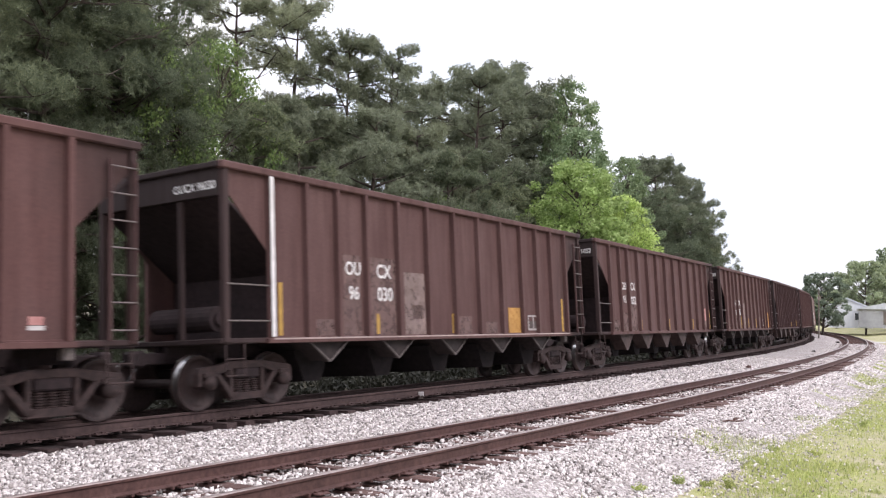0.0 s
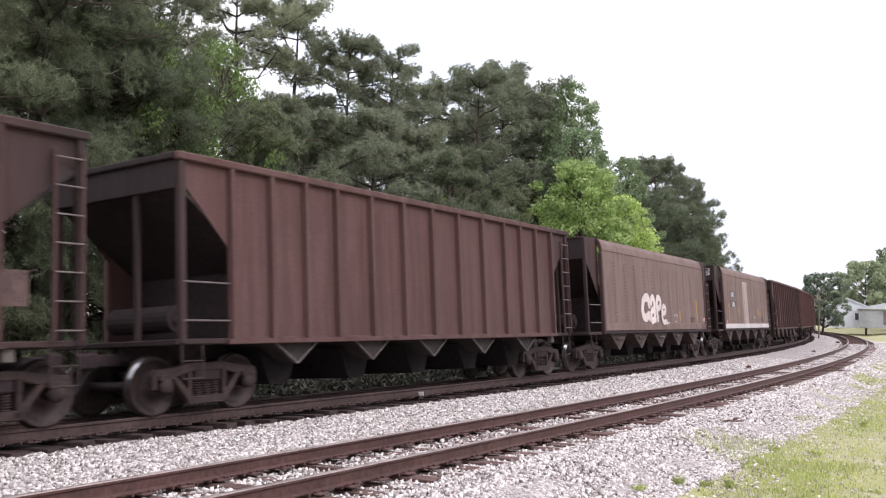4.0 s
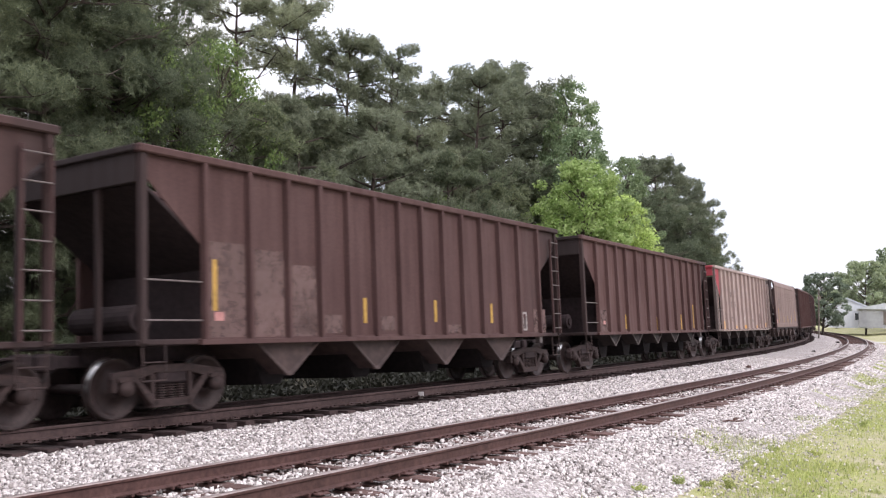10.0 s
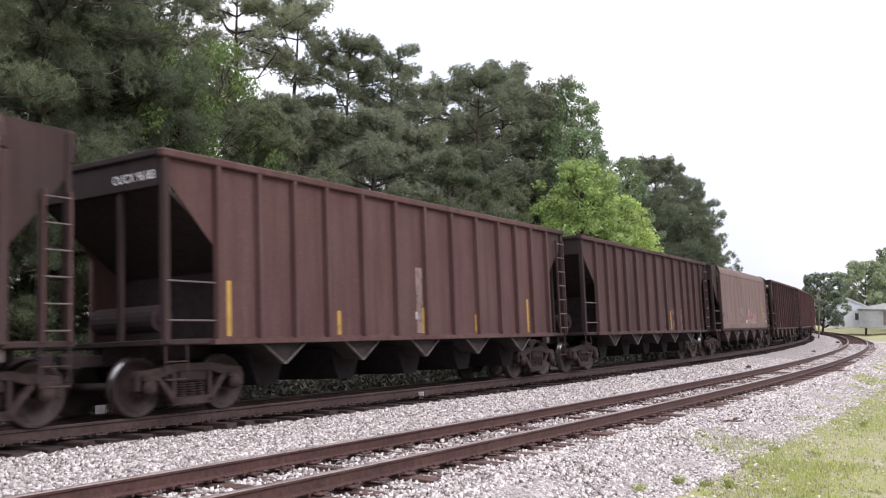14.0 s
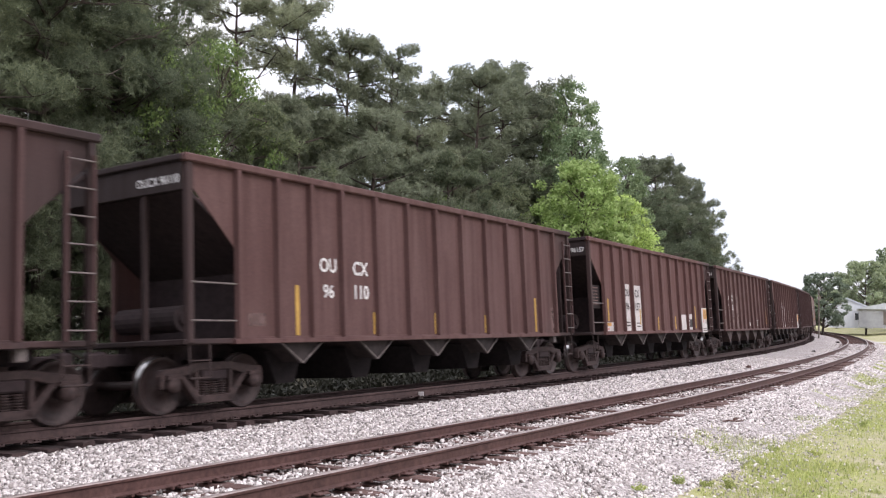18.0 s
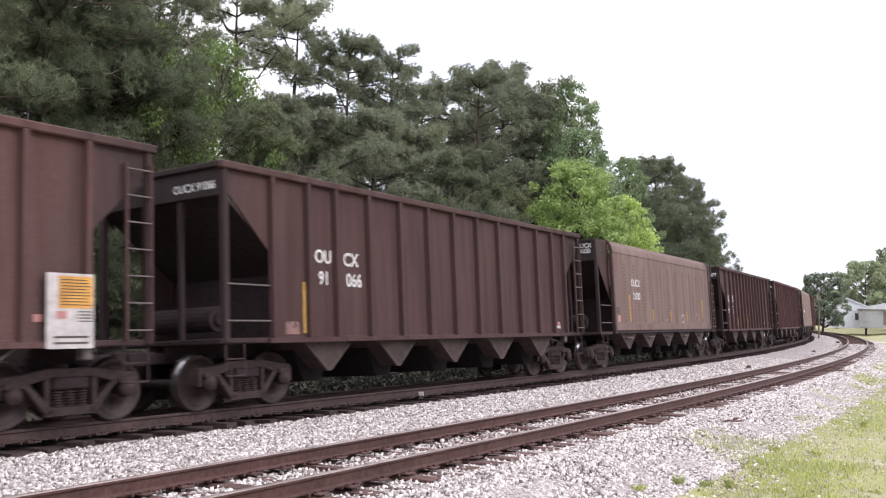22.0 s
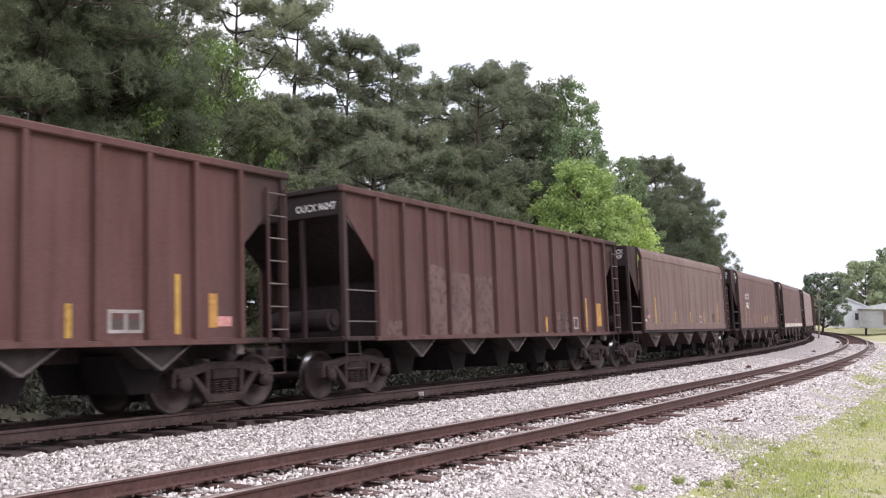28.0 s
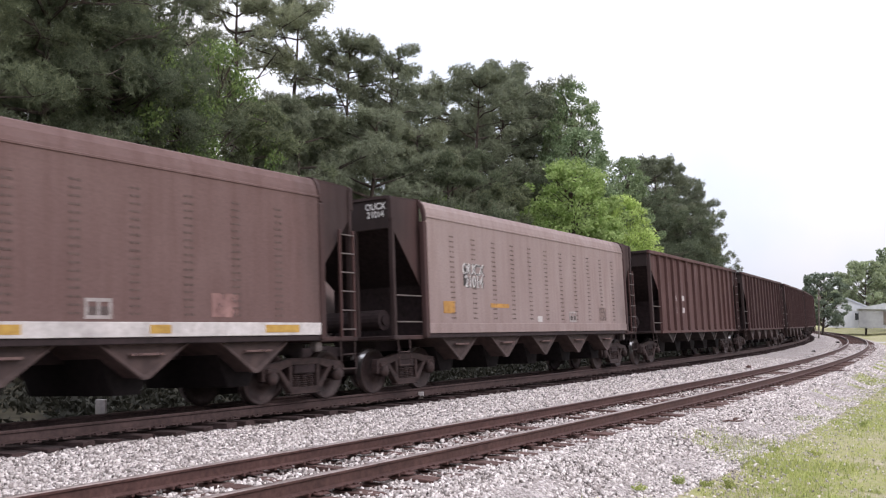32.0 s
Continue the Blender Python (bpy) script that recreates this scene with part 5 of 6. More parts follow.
def end_number(k, lines):
    """Reporting marks on the leading end sheet."""
    smooth_side = TYPES[k][0] == "S"
    for i, s in enumerate(lines):
        me = text_mesh(s)
        ob = new("end_lettering", me)
        ob.parent = TRAIN[k]
        x = -7.19 if smooth_side else -7.24
        z = (3.82 - 0.17 * i) if smooth_side else 3.62 if len(lines) == 1 else 3.77 - 0.18 * i
        ob.matrix_basis = Matrix(((0, 0, -1, x), (-1, 0, 0, -1.06 if smooth_side else -0.92), (0, 1, 0, z), (0, 0, 0, 1))) @ Matrix.Diagonal((0.125 if smooth_side else 0.125, 0.14, 1, 1))
        if not me.materials:
            me.materials.append(WHITE)
        ob.material_slots[0].link = "OBJECT"
        ob.material_slots[0].material = LETTER
        tagged(ob, "white stencilled lettering reading " + s)


def spray(strokes, w, y):
    """One rounded spray-painted letter with a dark rim, on the side of the fifth car."""
    y = face(5) - y
    for grow, mat, back in ((0.022, BLACKMARK, 0.0), (0.0, CREAM, 0.004)):
        bm = bmesh.new()
        step = 0
        for pts in strokes:
            ps = [Vector((a, b)) for a, b in pts]
            ext = [ps[0] * 2 - ps[1]] + ps + [ps[-1] * 2 - ps[-2]]
            line = []
            for i in range(len(ps) - 1):
                a, b, c, d = ext[i:i + 4]
                for q in range(5):
                    t = q / 5
                    line.append(((2 * b) + (c - a) * t + (2 * a - 5 * b + 4 * c - d) * t * t + (3 * b - a - 3 * c + d) * t ** 3) / 2)
            line.append(ps[-1])
            for i, p in enumerate(line):
                step += 1
                r = (w + grow) * (1.0 + 0.06 * math.sin(i * 0.9))
                depth = y - back - 0.00006 * step
                bm.faces.new([bm.verts.new((p.x + r * math.cos(0.2618 * n), depth, p.y + r * math.sin(0.2618 * n))) for n in range(24)])
        part("graffiti", bm, mat, TRAIN[5], "cream white spray-painted bubble letter" if back else "dark rim of a spray-painted letter")


def decorate():
    panel(-1, 5.54, 5.75, 1.38, 1.49, REDMARK)
    panel(-1, 5.53, 5.77, 1.31, 1.37, WHITE)
    panel(0, -4.08, -3.51, 1.18, 1.88, PATCH)
    panel(0, -3.22, -2.3, 1.18, 1.9, PATCH)
    panel(0, -4.05, -3.51, 1.88, 2.73, PATCH)
    panel(0, -3.18, -2.31, 1.9, 2.73, PATCH)
    panel(0, -4.87, -4.35, 1.18, 1.49, PATCH)
    panel(0, 0.18, 0.77, 1.18, 1.58, PATCH)
    panel(0, 1.45, 2.02, 1.18, 1.46, PATCH)
    panel(0, -2, -1.22, 1.18, 2.49, PALEPATCH)
    panel(0, -1.71, -1.31, 1.51, 1.81, PATCH)
    letters(0, "OU", -3.74, 2.35, 0.26)
    letters(0, "CX", -2.73, 2.33, 0.28)
    letters(0, "96", -3.73, 1.88, 0.26)
    letters(0, "030", -2.7, 1.87, 0.28)
    stripe(0, -5.83, 1.2, 2.12)
    stripe(0, -2.96, 1.2, 1.61)
    stripe(0, -0.06, 1.2, 1.64)
    stripe(0, 5.88, 1.2, 2.11)
    panel(0, 2.62, 3.28, 1.18, 1.82, ORANGE)
    stencil(0, 3.71, 4.32, 1.24, 1.64)
    mark(TRAIN[0], "white_stripe", -6.145, -6.055, 1.18, 3.94, LETTER, -1.601, 0.004, "white painted rib")
    mark(TRAIN[0], "sill_stripe", -6.1, 6.1, 1.13, 1.158, BEIGE, -1.601, 0.004, "pale worn stripe along the sill")
    panel(1, -5.72, -5.22, 1.18, 1.53, PATCH)
    panel(1, -4.92, -4.36, 1.18, 1.79, PATCH)
    panel(1, -4.1, -3.42, 1.18, 2.08, PATCH)
    panel(1, -5.68, -5.44, 1.31, 1.45, PALEPATCH)
    letters(1, "OU", -4.63, 2.55, 0.25)
    letters(1, "CX", -3.72, 2.56, 0.26)
    letters(1, "91", -4.6, 2.11, 0.25)
    letters(1, "052", -3.71, 2.09, 0.26)
    stripe(1, -2.95, 1.2, 1.55)
    stripe(1, 0.4, 1.2, 1.6)
    stripe(1, 3.77, 1.2, 1.61)
    stripe(1, 6.46, 1.2, 2.03)
    panel(1, 5.61, 5.89, 1.55, 2.07, REDMARK)
    panel(1, 5.62, 5.89, 1.29, 1.53, PALEPATCH)
    stripe(1, 6.11, 1.2, 2.03)
    panel(2, -4.05, -3.43, 1.18, 1.81, PATCH)
    panel(2, -3.07, -2.41, 1.18, 1.83, PATCH)
    panel(2, -5.83, -5.2, 1.18, 1.43, PATCH)
    panel(2, -4.91, -4.29, 1.18, 1.36, PATCH)
    panel(2, -0.83, -0.03, 1.18, 1.39, PATCH)
    panel(2, 0.26, 1.01, 1.18, 1.35, PATCH)
    panel(2, 1.61, 2.25, 1.18, 1.35, PATCH)
    panel(2, -2.04, -1.15, 1.18, 2.46, PALEPATCH)
    letters(2, "OU", -3.72, 2.32, 0.26)
    letters(2, "CX", -2.74, 2.33, 0.27)
    letters(2, "96", -3.7, 1.88, 0.26)
    letters(2, "035", -2.71, 1.88, 0.27)
    stripe(2, -5.64, 1.32, 2.22)
    stripe(2, -2.37, 1.22, 1.78)
    stripe(2, -0.4, 1.2, 1.69)
    stripe(2, 1.86, 1.2, 1.7)
    stripe(2, 4.86, 1.31, 2.22)
    stencil(2, 3.77, 4.32, 1.29, 1.67)
    panel(2, 2.48, 3.28, 1.18, 1.81, PATCH)
    panel(2, 5.51, 6.06, 1.18, 2.06, ORANGE)
    letters(3, "OU", -5.35, 2.5, 0.23)
    letters(3, "CX", -4.47, 2.5, 0.24)
    letters(3, "861", -5.4, 2.08, 0.23)
    letters(3, "64", -4.43, 2.07, 0.24)
    panel(3, -5.43, -5.03, 1.57, 1.63, WHITE)
    panel(3, -5.43, -5.09, 1.41, 1.49, WHITE)
    panel(3, -4.61, -4.15, 1.58, 1.65, WHITE)
    panel(3, -4.54, -4.16, 1.41, 1.5, WHITE)
    panel(3, -5.75, -5.46, 1.41, 1.64, REDMARK)
    panel(3, 0.63, 0.9, 1.18, 1.64, PATCH)
    panel(3, 3.04, 3.39, 1.18, 1.6, PATCH)
    panel(3, 4.79, 5.13, 1.39, 1.76, PATCH)
    panel(3, 6.03, 6.4, 1.62, 2.09, PATCH)
    stripe(4, -16.7, 1.2, 1.51)
    stripe(4, -12.15, 1.24, 1.64)
    stencil(5, 1.5, 1.92, 1.47, 1.78)
    stripe(5, 2.26, 1.49, 1.94)
    stripe(5, 4.8, 1.46, 2.39)
    panel(5, 3.77, 4.39, 1.46, 1.69, PATCH)
    panel(5, 5.72, 6.03, 1.52, 1.66, REDMARK)
    panel(6, -4.52, -3.27, 2.69, 2.97, BLACKMARK)
    panel(6, -4.53, -3.25, 2.23, 2.52, BLACKMARK)
    letters(6, "OUCX", -3.93, 2.72, 0.22)
    letters(6, "21028", -3.89, 2.26, 0.22)
    panel(6, -1.28, 0, 1.36, 3.55, BEIGE)
    stripe(6, -4.99, 1.45, 2.39)
    stripe(6, -2.63, 1.82, 2.27)
    stripe(6, 2.86, 1.82, 2.24)
    stripe(6, 5.21, 1.53, 2.39)
    stencil(6, 1.44, 1.96, 1.47, 1.78)
    panel(6, 3.76, 4.39, 1.5, 1.81, PATCH)
    panel(6, -5.66, -5.46, 1.47, 1.59, REDMARK)
    panel(7, -4.89, -4.32, 1.22, 3, PALEPATCH)
    panel(7, -5.89, -5.12, 1.18, 1.48, PATCH)
    panel(7, -4.12, -3.25, 1.26, 3.06, PALEPATCH)
    panel(7, -5.75, -5.55, 1.3, 1.49, WHITE)
    stripe(7, -5.18, 1.25, 2.19)
    stripe(7, -2.15, 1.31, 1.77)
    stripe(7, 3.39, 1.39, 1.73)
    panel(7, 4.64, 5.02, 1.18, 2.2, PATCH)
    panel(7, -4.09, -3.53, 1.39, 3.08, PALEPATCH)
    stripe(8, -4.67, 1.24, 2.18)
    stripe(8, -1.88, 1.24, 1.69)
    stripe(8, 0.36, 1.2, 1.72)
    stripe(8, 3.32, 1.25, 1.66)
    stripe(8, 4.93, 1.24, 2.2)
    panel(8, -5.43, -5.24, 1.36, 1.49, REDMARK)
    panel(9, -4.1, -3.43, 1.18, 2.76, PALEPATCH)
    panel(9, -3.16, -2.31, 1.18, 2.73, PALEPATCH)
    panel(9, -5.76, -5.17, 1.18, 1.43, PATCH)
    stripe(9, -5.82, 1.2, 2.06)
    stripe(9, 3.29, 1.32, 1.8)
    stripe(10, -5.71, 1.61, 2.43)
    stripe(10, -1.74, 1.42, 1.91)
    stripe(10, 0.83, 1.45, 1.92)
    stripe(10, 3.37, 1.43, 1.9)
    stencil(10, 4.8, 5.25, 1.24, 1.72)
    panel(10, -5.85, -5.02, 1.18, 2.72, PATCH)
    panel(10, -4.88, -4.07, 1.18, 2.66, PATCH)
    panel(10, -3.92, -3.2, 1.18, 2.45, PATCH)
    panel(10, -3.69, -3.22, 1.25, 1.54, PATCH)
    panel(10, -2.98, -2.48, 1.23, 1.57, PATCH)
    panel(10, -1.2, -0.71, 1.27, 1.56, PATCH)
    panel(10, 1.27, 1.89, 1.2, 1.39, PATCH)
    panel(10, 5.67, 6.36, 1.18, 1.8, PATCH)
    panel(10, -5.72, -5.52, 1.45, 1.59, REDMARK)
    stripe(11, -3.48, 1.25, 1.73)
    stripe(11, -0.04, 1.2, 1.67)
    stripe(11, 3.11, 1.2, 1.79)
    stripe(11, 4.92, 1.24, 2.2)
    panel(11, -5.59, -5.41, 1.4, 1.51, REDMARK)
    panel(11, -5.79, -5.27, 1.18, 1.85, PATCH)
    panel(11, -1.02, -0.71, 1.21, 1.7, PATCH)
    letters(12, "OU", -3.71, 2.71, 0.24, BLACKMARK)
    letters(12, "CX", -2.98, 2.74, 0.25, BLACKMARK)
    letters(12, "27", -3.73, 2.24, 0.24, BLACKMARK)
    letters(12, "003", -2.89, 2.26, 0.25, BLACKMARK)
    panel(12, -5.98, -5.4, 1.18, 1.56, SAFETY)
    panel(12, -3.01, -2.52, 1.18, 1.33, SAFETY)
    panel(12, -0.6, -0.01, 1.18, 1.34, SAFETY)
    panel(12, 2.76, 3.13, 1.18, 1.33, SAFETY)
    panel(12, 5.58, 6.11, 1.24, 1.46, SAFETY)
    panel(12, -0.68, -0.4, 1.63, 1.77, WHITE)
    stencil(12, 1.45, 1.97, 1.47, 1.78)
    panel(12, -5.15, -4.61, 1.85, 1.88, GREYMARK)
    panel(12, -5.09, -4.64, 1.77, 1.8, GREYMARK)
    panel(12, -5.2, -4.58, 1.7, 1.72, GREYMARK)
    panel(12, -5.15, -4.61, 1.61, 1.64, GREYMARK)
    panel(12, -3.86, -3.5, 1.68, 1.75, GREYMARK)
    panel(12, -3.12, -2.83, 1.7, 1.76, GREYMARK)
    panel(12, -3.86, -3.51, 1.55, 1.59, GREYMARK)
    panel(12, -3.13, -2.84, 1.56, 1.6, GREYMARK)
    panel(12, -5.84, -5.58, 1.48, 1.62, GREYMARK)
    panel(12, -6.62, -6.3, 3.78, 3.83, WHITE)
    panel(12, -6.6, -6.27, 3.69, 3.74, WHITE)
    panel(12, -6.62, -6.42, 3.59, 3.64, WHITE)
    panel(12, 3.57, 4.15, 1.43, 1.96, PATCH)
    for x0, x1 in zip(RIBS_A, RIBS_A[1:]):
        panel(12, x0 + 0.06, x1 - 0.06, 3.02, 3.035, STENCIL)
    letters(13, "OUCX", -3.97, 2.72, 0.23, GREYMARK)
    letters(13, "21016", -3.91, 2.22, 0.23, GREYMARK)
    stripe(13, -4.64, 1.45, 2.36)
    stripe(13, -2.07, 1.46, 1.91)
    stripe(13, 0.09, 1.48, 1.93)
    stripe(13, 2.26, 1.48, 1.92)
    stripe(13, 4.83, 1.6, 2.31)
    stencil(13, 1.49, 1.96, 1.47, 1.8)
    panel(13, -5.86, -5.58, 1.47, 1.66, REDMARK)
    panel(13, 3.86, 4.39, 1.48, 1.89, PALEPATCH)
    panel(13, -0.6, -0.32, 1.49, 1.59, PALEPATCH)
    stripe(14, -5.83, 1.2, 2.1)
    stripe(14, -2.98, 1.2, 1.65)
    stripe(14, -0.08, 1.2, 1.75)
    stripe(14, 2.19, 1.2, 1.63)
    stripe(14, 4.9, 1.2, 2.05)
    panel(14, -0.33, -0.09, 1.21, 2.61, PALEPATCH)
    panel(14, -0.37, -0.19, 1.5, 1.66, WHITE)
    stripe(15, 1.75, 1.2, 1.9)
    panel(15, 0.95, 1.46, 1.18, 1.96, PATCH)
    panel(15, 1.91, 2.37, 1.18, 1.97, PATCH)
    panel(15, 3.08, 3.49, 1.18, 1.99, PATCH)
    panel(16, 0.17, 0.95, 1.3, 2.18, PINKMARK)
    panel(16, 1.06, 2.51, 1.25, 2.06, PINKMARK)
    panel(16, -1.91, -1.48, 1.63, 2.17, PALEPATCH)
    panel(16, -1.4, -0.9, 1.79, 2.24, PALEPATCH)
    panel(16, -0.31, 0, 1.44, 1.62, WHITE)
    panel(16, 5.57, 5.81, 1.5, 1.59, WHITE)
    stripe(16, 0.07, 1.44, 1.87)
    stripe(16, 2.27, 1.47, 1.91)
    stripe(16, 4.81, 1.46, 2.37)
    stencil(16, 4.99, 5.37, 1.76, 2.01)
    stencil(16, 1.5, 1.91, 1.46, 1.69)
    letters(17, "OU", -4.63, 2.58, 0.24)
    letters(17, "CX", -3.78, 2.57, 0.25)
    letters(17, "91", -4.64, 2.12, 0.24)
    letters(17, "058", -3.75, 2.1, 0.25)
    panel(17, -4.92, -4.38, 1.18, 2.03, PATCH)
    panel(17, -4.1, -3.26, 1.18, 1.59, PATCH)
    panel(17, -5.9, -5.31, 1.18, 1.39, PATCH)
    panel(17, -5.49, -5.37, 1.32, 2.15, PINKMARK)
    panel(17, -0.51, -0.34, 1.3, 1.75, PATCH)
    panel(17, 3.21, 3.41, 1.29, 1.77, PATCH)
    letters(18, "OU", -3.74, 2.37, 0.26)
    letters(18, "CX", -2.75, 2.35, 0.27)
    letters(18, "96", -3.74, 1.89, 0.25)
    letters(18, "110", -2.75, 1.89, 0.27)
    stripe(18, -4.62, 1.2, 2.09)
    stripe(18, -2.31, 1.2, 1.63)
    stripe(18, -0.04, 1.2, 1.64)
    stripe(18, 2.19, 1.2, 1.62)
    stripe(18, 4.92, 1.2, 2.09)
    panel(18, 5.86, 6.12, 1.18, 1.86, PATCH)
    panel(18, -5.85, -5.44, 1.36, 1.58, PATCH)
    panel(19, -4.1, -3.53, 1.18, 2.74, WHITE)
    panel(19, -3.16, -2.34, 1.18, 2.73, WHITE)
    letters(19, "OU", -3.78, 2.34, 0.25, BLACKMARK)
    letters(19, "CX", -2.74, 2.33, 0.26, BLACKMARK)
    letters(19, "96", -3.77, 1.89, 0.24, BLACKMARK)
    letters(19, "157", -2.76, 1.88, 0.26, BLACKMARK)
    panel(19, -3.94, -3.58, 1.44, 1.49, GREYMARK)
    panel(19, -3.91, -3.59, 1.33, 1.39, GREYMARK)
    panel(19, -2.93, -2.5, 1.42, 1.46, GREYMARK)
    panel(19, -2.9, -2.49, 1.31, 1.35, GREYMARK)
    panel(19, -5.94, -5.25, 1.18, 1.46, WHITE)
    panel(19, 2.58, 3.33, 1.18, 1.78, WHITE)
    panel(19, 3.7, 4.32, 1.18, 1.8, WHITE)
    panel(19, -5.84, -5.43, 1.34, 1.45, ORANGE)
    placard(19, 5.43, 6.02)
    panel(19, 3.79, 4.24, 1.29, 1.61, BLACKMARK)
    stripe(19, -5.65, 1.51, 2.22)
    stripe(19, -0.42, 1.2, 1.67)
    stripe(19, 1.79, 1.21, 1.7)
    stripe(19, 4.73, 1.24, 2.14)
    stripe(19, -2.49, 1.39, 1.92)
    panel(19, -5.88, -5.64, 1.22, 1.29, REDMARK)
    letters(20, "OU", -4.68, 2.54, 0.25)
    letters(20, "CX", -3.75, 2.54, 0.26)
    letters(20, "91", -4.68, 2.11, 0.25)
    letters(20, "031", -3.72, 2.09, 0.26)
    panel(20, -4.93, -4.37, 1.18, 2.1, PATCH)
    panel(20, -4.18, -3.38, 1.18, 2.89, PATCH)
    panel(20, -5.61, -5.37, 1.34, 2.17, PATCH)
    panel(20, -3.24, -2.24, 1.18, 2.8, PATCH)
    stencil(20, 2.67, 3.24, 1.32, 1.63)
    panel(20, 0.55, 0.85, 1.32, 1.48, WHITE)
    panel(20, -5.75, -5.53, 1.31, 1.51, WHITE)
    panel(20, -0.49, -0.33, 1.26, 1.76, PATCH)
    panel(20, 5.59, 6.07, 1.31, 1.94, PATCH)
    panel(20, 5.3, 5.81, 1.52, 2.01, PATCH)
    panel(20, 5.31, 5.79, 1.91, 1.95, REDMARK)
    panel(20, 5.31, 5.79, 1.81, 1.84, REDMARK)
    panel(20, 5.32, 5.79, 1.71, 1.75, REDMARK)
    panel(20, 5.32, 5.79, 1.6, 1.64, REDMARK)
    panel(20, 5.83, 5.93, 1.38, 2.17, ORANGE)
    panel(21, -4.04, -3.42, 1.18, 2.75, WHITE)
    panel(21, -3.11, -2.28, 1.18, 2.74, WHITE)
    panel(21, -1.99, -1.16, 1.18, 2.5, WHITE)
    panel(21, -5.89, -5.24, 1.18, 1.34, WHITE)
    panel(21, 2.59, 3.32, 1.18, 1.79, WHITE)
    panel(21, 3.75, 4.28, 1.18, 1.66, WHITE)
    panel(21, 0.26, 1.04, 1.19, 2.28, WHITE)
    letters(21, "OU", -3.71, 2.32, 0.25, BLACKMARK)
    letters(21, "CX", -2.69, 2.31, 0.26, BLACKMARK)
    letters(21, "96", -3.71, 1.86, 0.25, BLACKMARK)
    letters(21, "055", -2.67, 1.87, 0.26, BLACKMARK)
    placard(21, 5.53, 6.06)
    panel(21, -3.05, -2.61, 1.18, 1.42, ORANGE)
    panel(21, -1.71, -1.28, 1.37, 1.66, BLACKMARK)
    panel(21, 3.83, 4.23, 1.31, 1.58, BLACKMARK)
    panel(21, 0.58, 0.72, 1.42, 1.96, BLUEMARK)
    panel(21, 0.61, 0.69, 1.5, 1.88, BLACKMARK)
    panel(21, 0.38, 0.5, 2.08, 2.2, BLUEMARK)
    panel(21, 0.78, 0.9, 2.08, 2.2, BLUEMARK)
    for i in range(5):
        for x in (0.3, 0.93):
            panel(21, x, x + 0.09 + 0.03 * (i % 2), 1.3 + 0.17 * i, 1.37 + 0.17 * i, BROWN)
    panel(21, -3.92, -3.5, 1.4, 1.44, GREYMARK)
    panel(21, -3.93, -3.51, 1.27, 1.31, GREYMARK)
    panel(21, -1.8, -1.19, 1.95, 1.99, GREYMARK)
    panel(21, 5.33, 5.46, 1.42, 1.52, REDMARK)
    letters(22, "OU", -4.64, 2.53, 0.25)
    letters(22, "CX", -3.81, 2.51, 0.26)
    letters(22, "91", -4.63, 2.13, 0.25)
    letters(22, "066", -3.72, 2.12, 0.26)
    stripe(22, -5.18, 1.24, 2.15)
    stripe(22, -1.07, 1.3, 1.72)
    stripe(22, 1.15, 1.32, 1.72)
    stripe(22, 3.34, 1.29, 1.72)
    panel(22, -5.71, -5.34, 1.22, 1.44, PINKMARK)
    panel(22, 5.46, 5.72, 1.29, 1.37, WHITE)
    panel(22, 5.56, 5.68, 1.39, 1.47, REDMARK)
    letters(23, "OUCX", -3.92, 2.68, 0.25)
    letters(23, "21020", -3.85, 2.24, 0.24)
    stripe(23, -4.61, 1.47, 2.37)
    stripe(23, -2.09, 1.48, 1.92)
    stripe(23, 0.1, 1.5, 1.93)
    stripe(23, 2.31, 1.52, 1.91)
    stripe(23, 4.82, 1.62, 2.4)
    stencil(23, 1.51, 1.93, 1.45, 1.77)
    panel(23, -5.24, -4.54, 1.23, 1.36, PALEPATCH)
    panel(23, 3.72, 4.25, 1.49, 1.84, PALEPATCH)
    panel(23, -5.85, -5.62, 1.48, 1.68, REDMARK)
    panel(23, -0.62, -0.29, 1.5, 1.61, PALEPATCH)
    letters(24, "OU", -5.36, 2.48, 0.25)
    letters(24, "CX", -4.37, 2.46, 0.26)
    letters(24, "86", -5.41, 1.94, 0.25)
    letters(24, "07", -4.43, 1.94, 0.26)
    letters(24, "7", -3.68, 1.95, 0.27)
    stripe(24, -3.19, 1.22, 1.73)
    stripe(24, -0.61, 1.22, 1.73)
    panel(24, 3.21, 3.45, 1.24, 1.79, PATCH)
    panel(24, -2.85, -2.33, 1.92, 2.33, PATCH)
    panel(24, 4.99, 5.25, 1.31, 1.7, PATCH)
    panel(24, -5.72, -5.47, 1.46, 1.64, REDMARK)
    stripe(24, 6.12, 1.2, 2.08)
    panel(24, 5.88, 6.05, 1.38, 1.51, REDMARK)
    panel(24, 4.45, 4.96, 1.43, 1.48, WHITE)
    letters(25, "OU", -5.37, 2.5, 0.26)
    letters(25, "CX", -4.43, 2.5, 0.27)
    letters(25, "861", -5.35, 2.06, 0.26)
    letters(25, "44", -4.48, 2.06, 0.27)
    stripe(25, -1.77, 1.2, 1.57)
    stripe(25, 0.77, 1.2, 1.59)
    panel(25, 3.92, 4.14, 1.23, 1.81, PATCH)
    panel(25, 4.77, 5.04, 1.18, 1.63, PATCH)
    panel(25, -5.58, -5.38, 1.42, 1.54, REDMARK)
    panel(25, -5.69, -5.43, 1.3, 1.37, WHITE)
    panel(26, -4.26, -3.18, 2.67, 2.93, BLACKMARK)
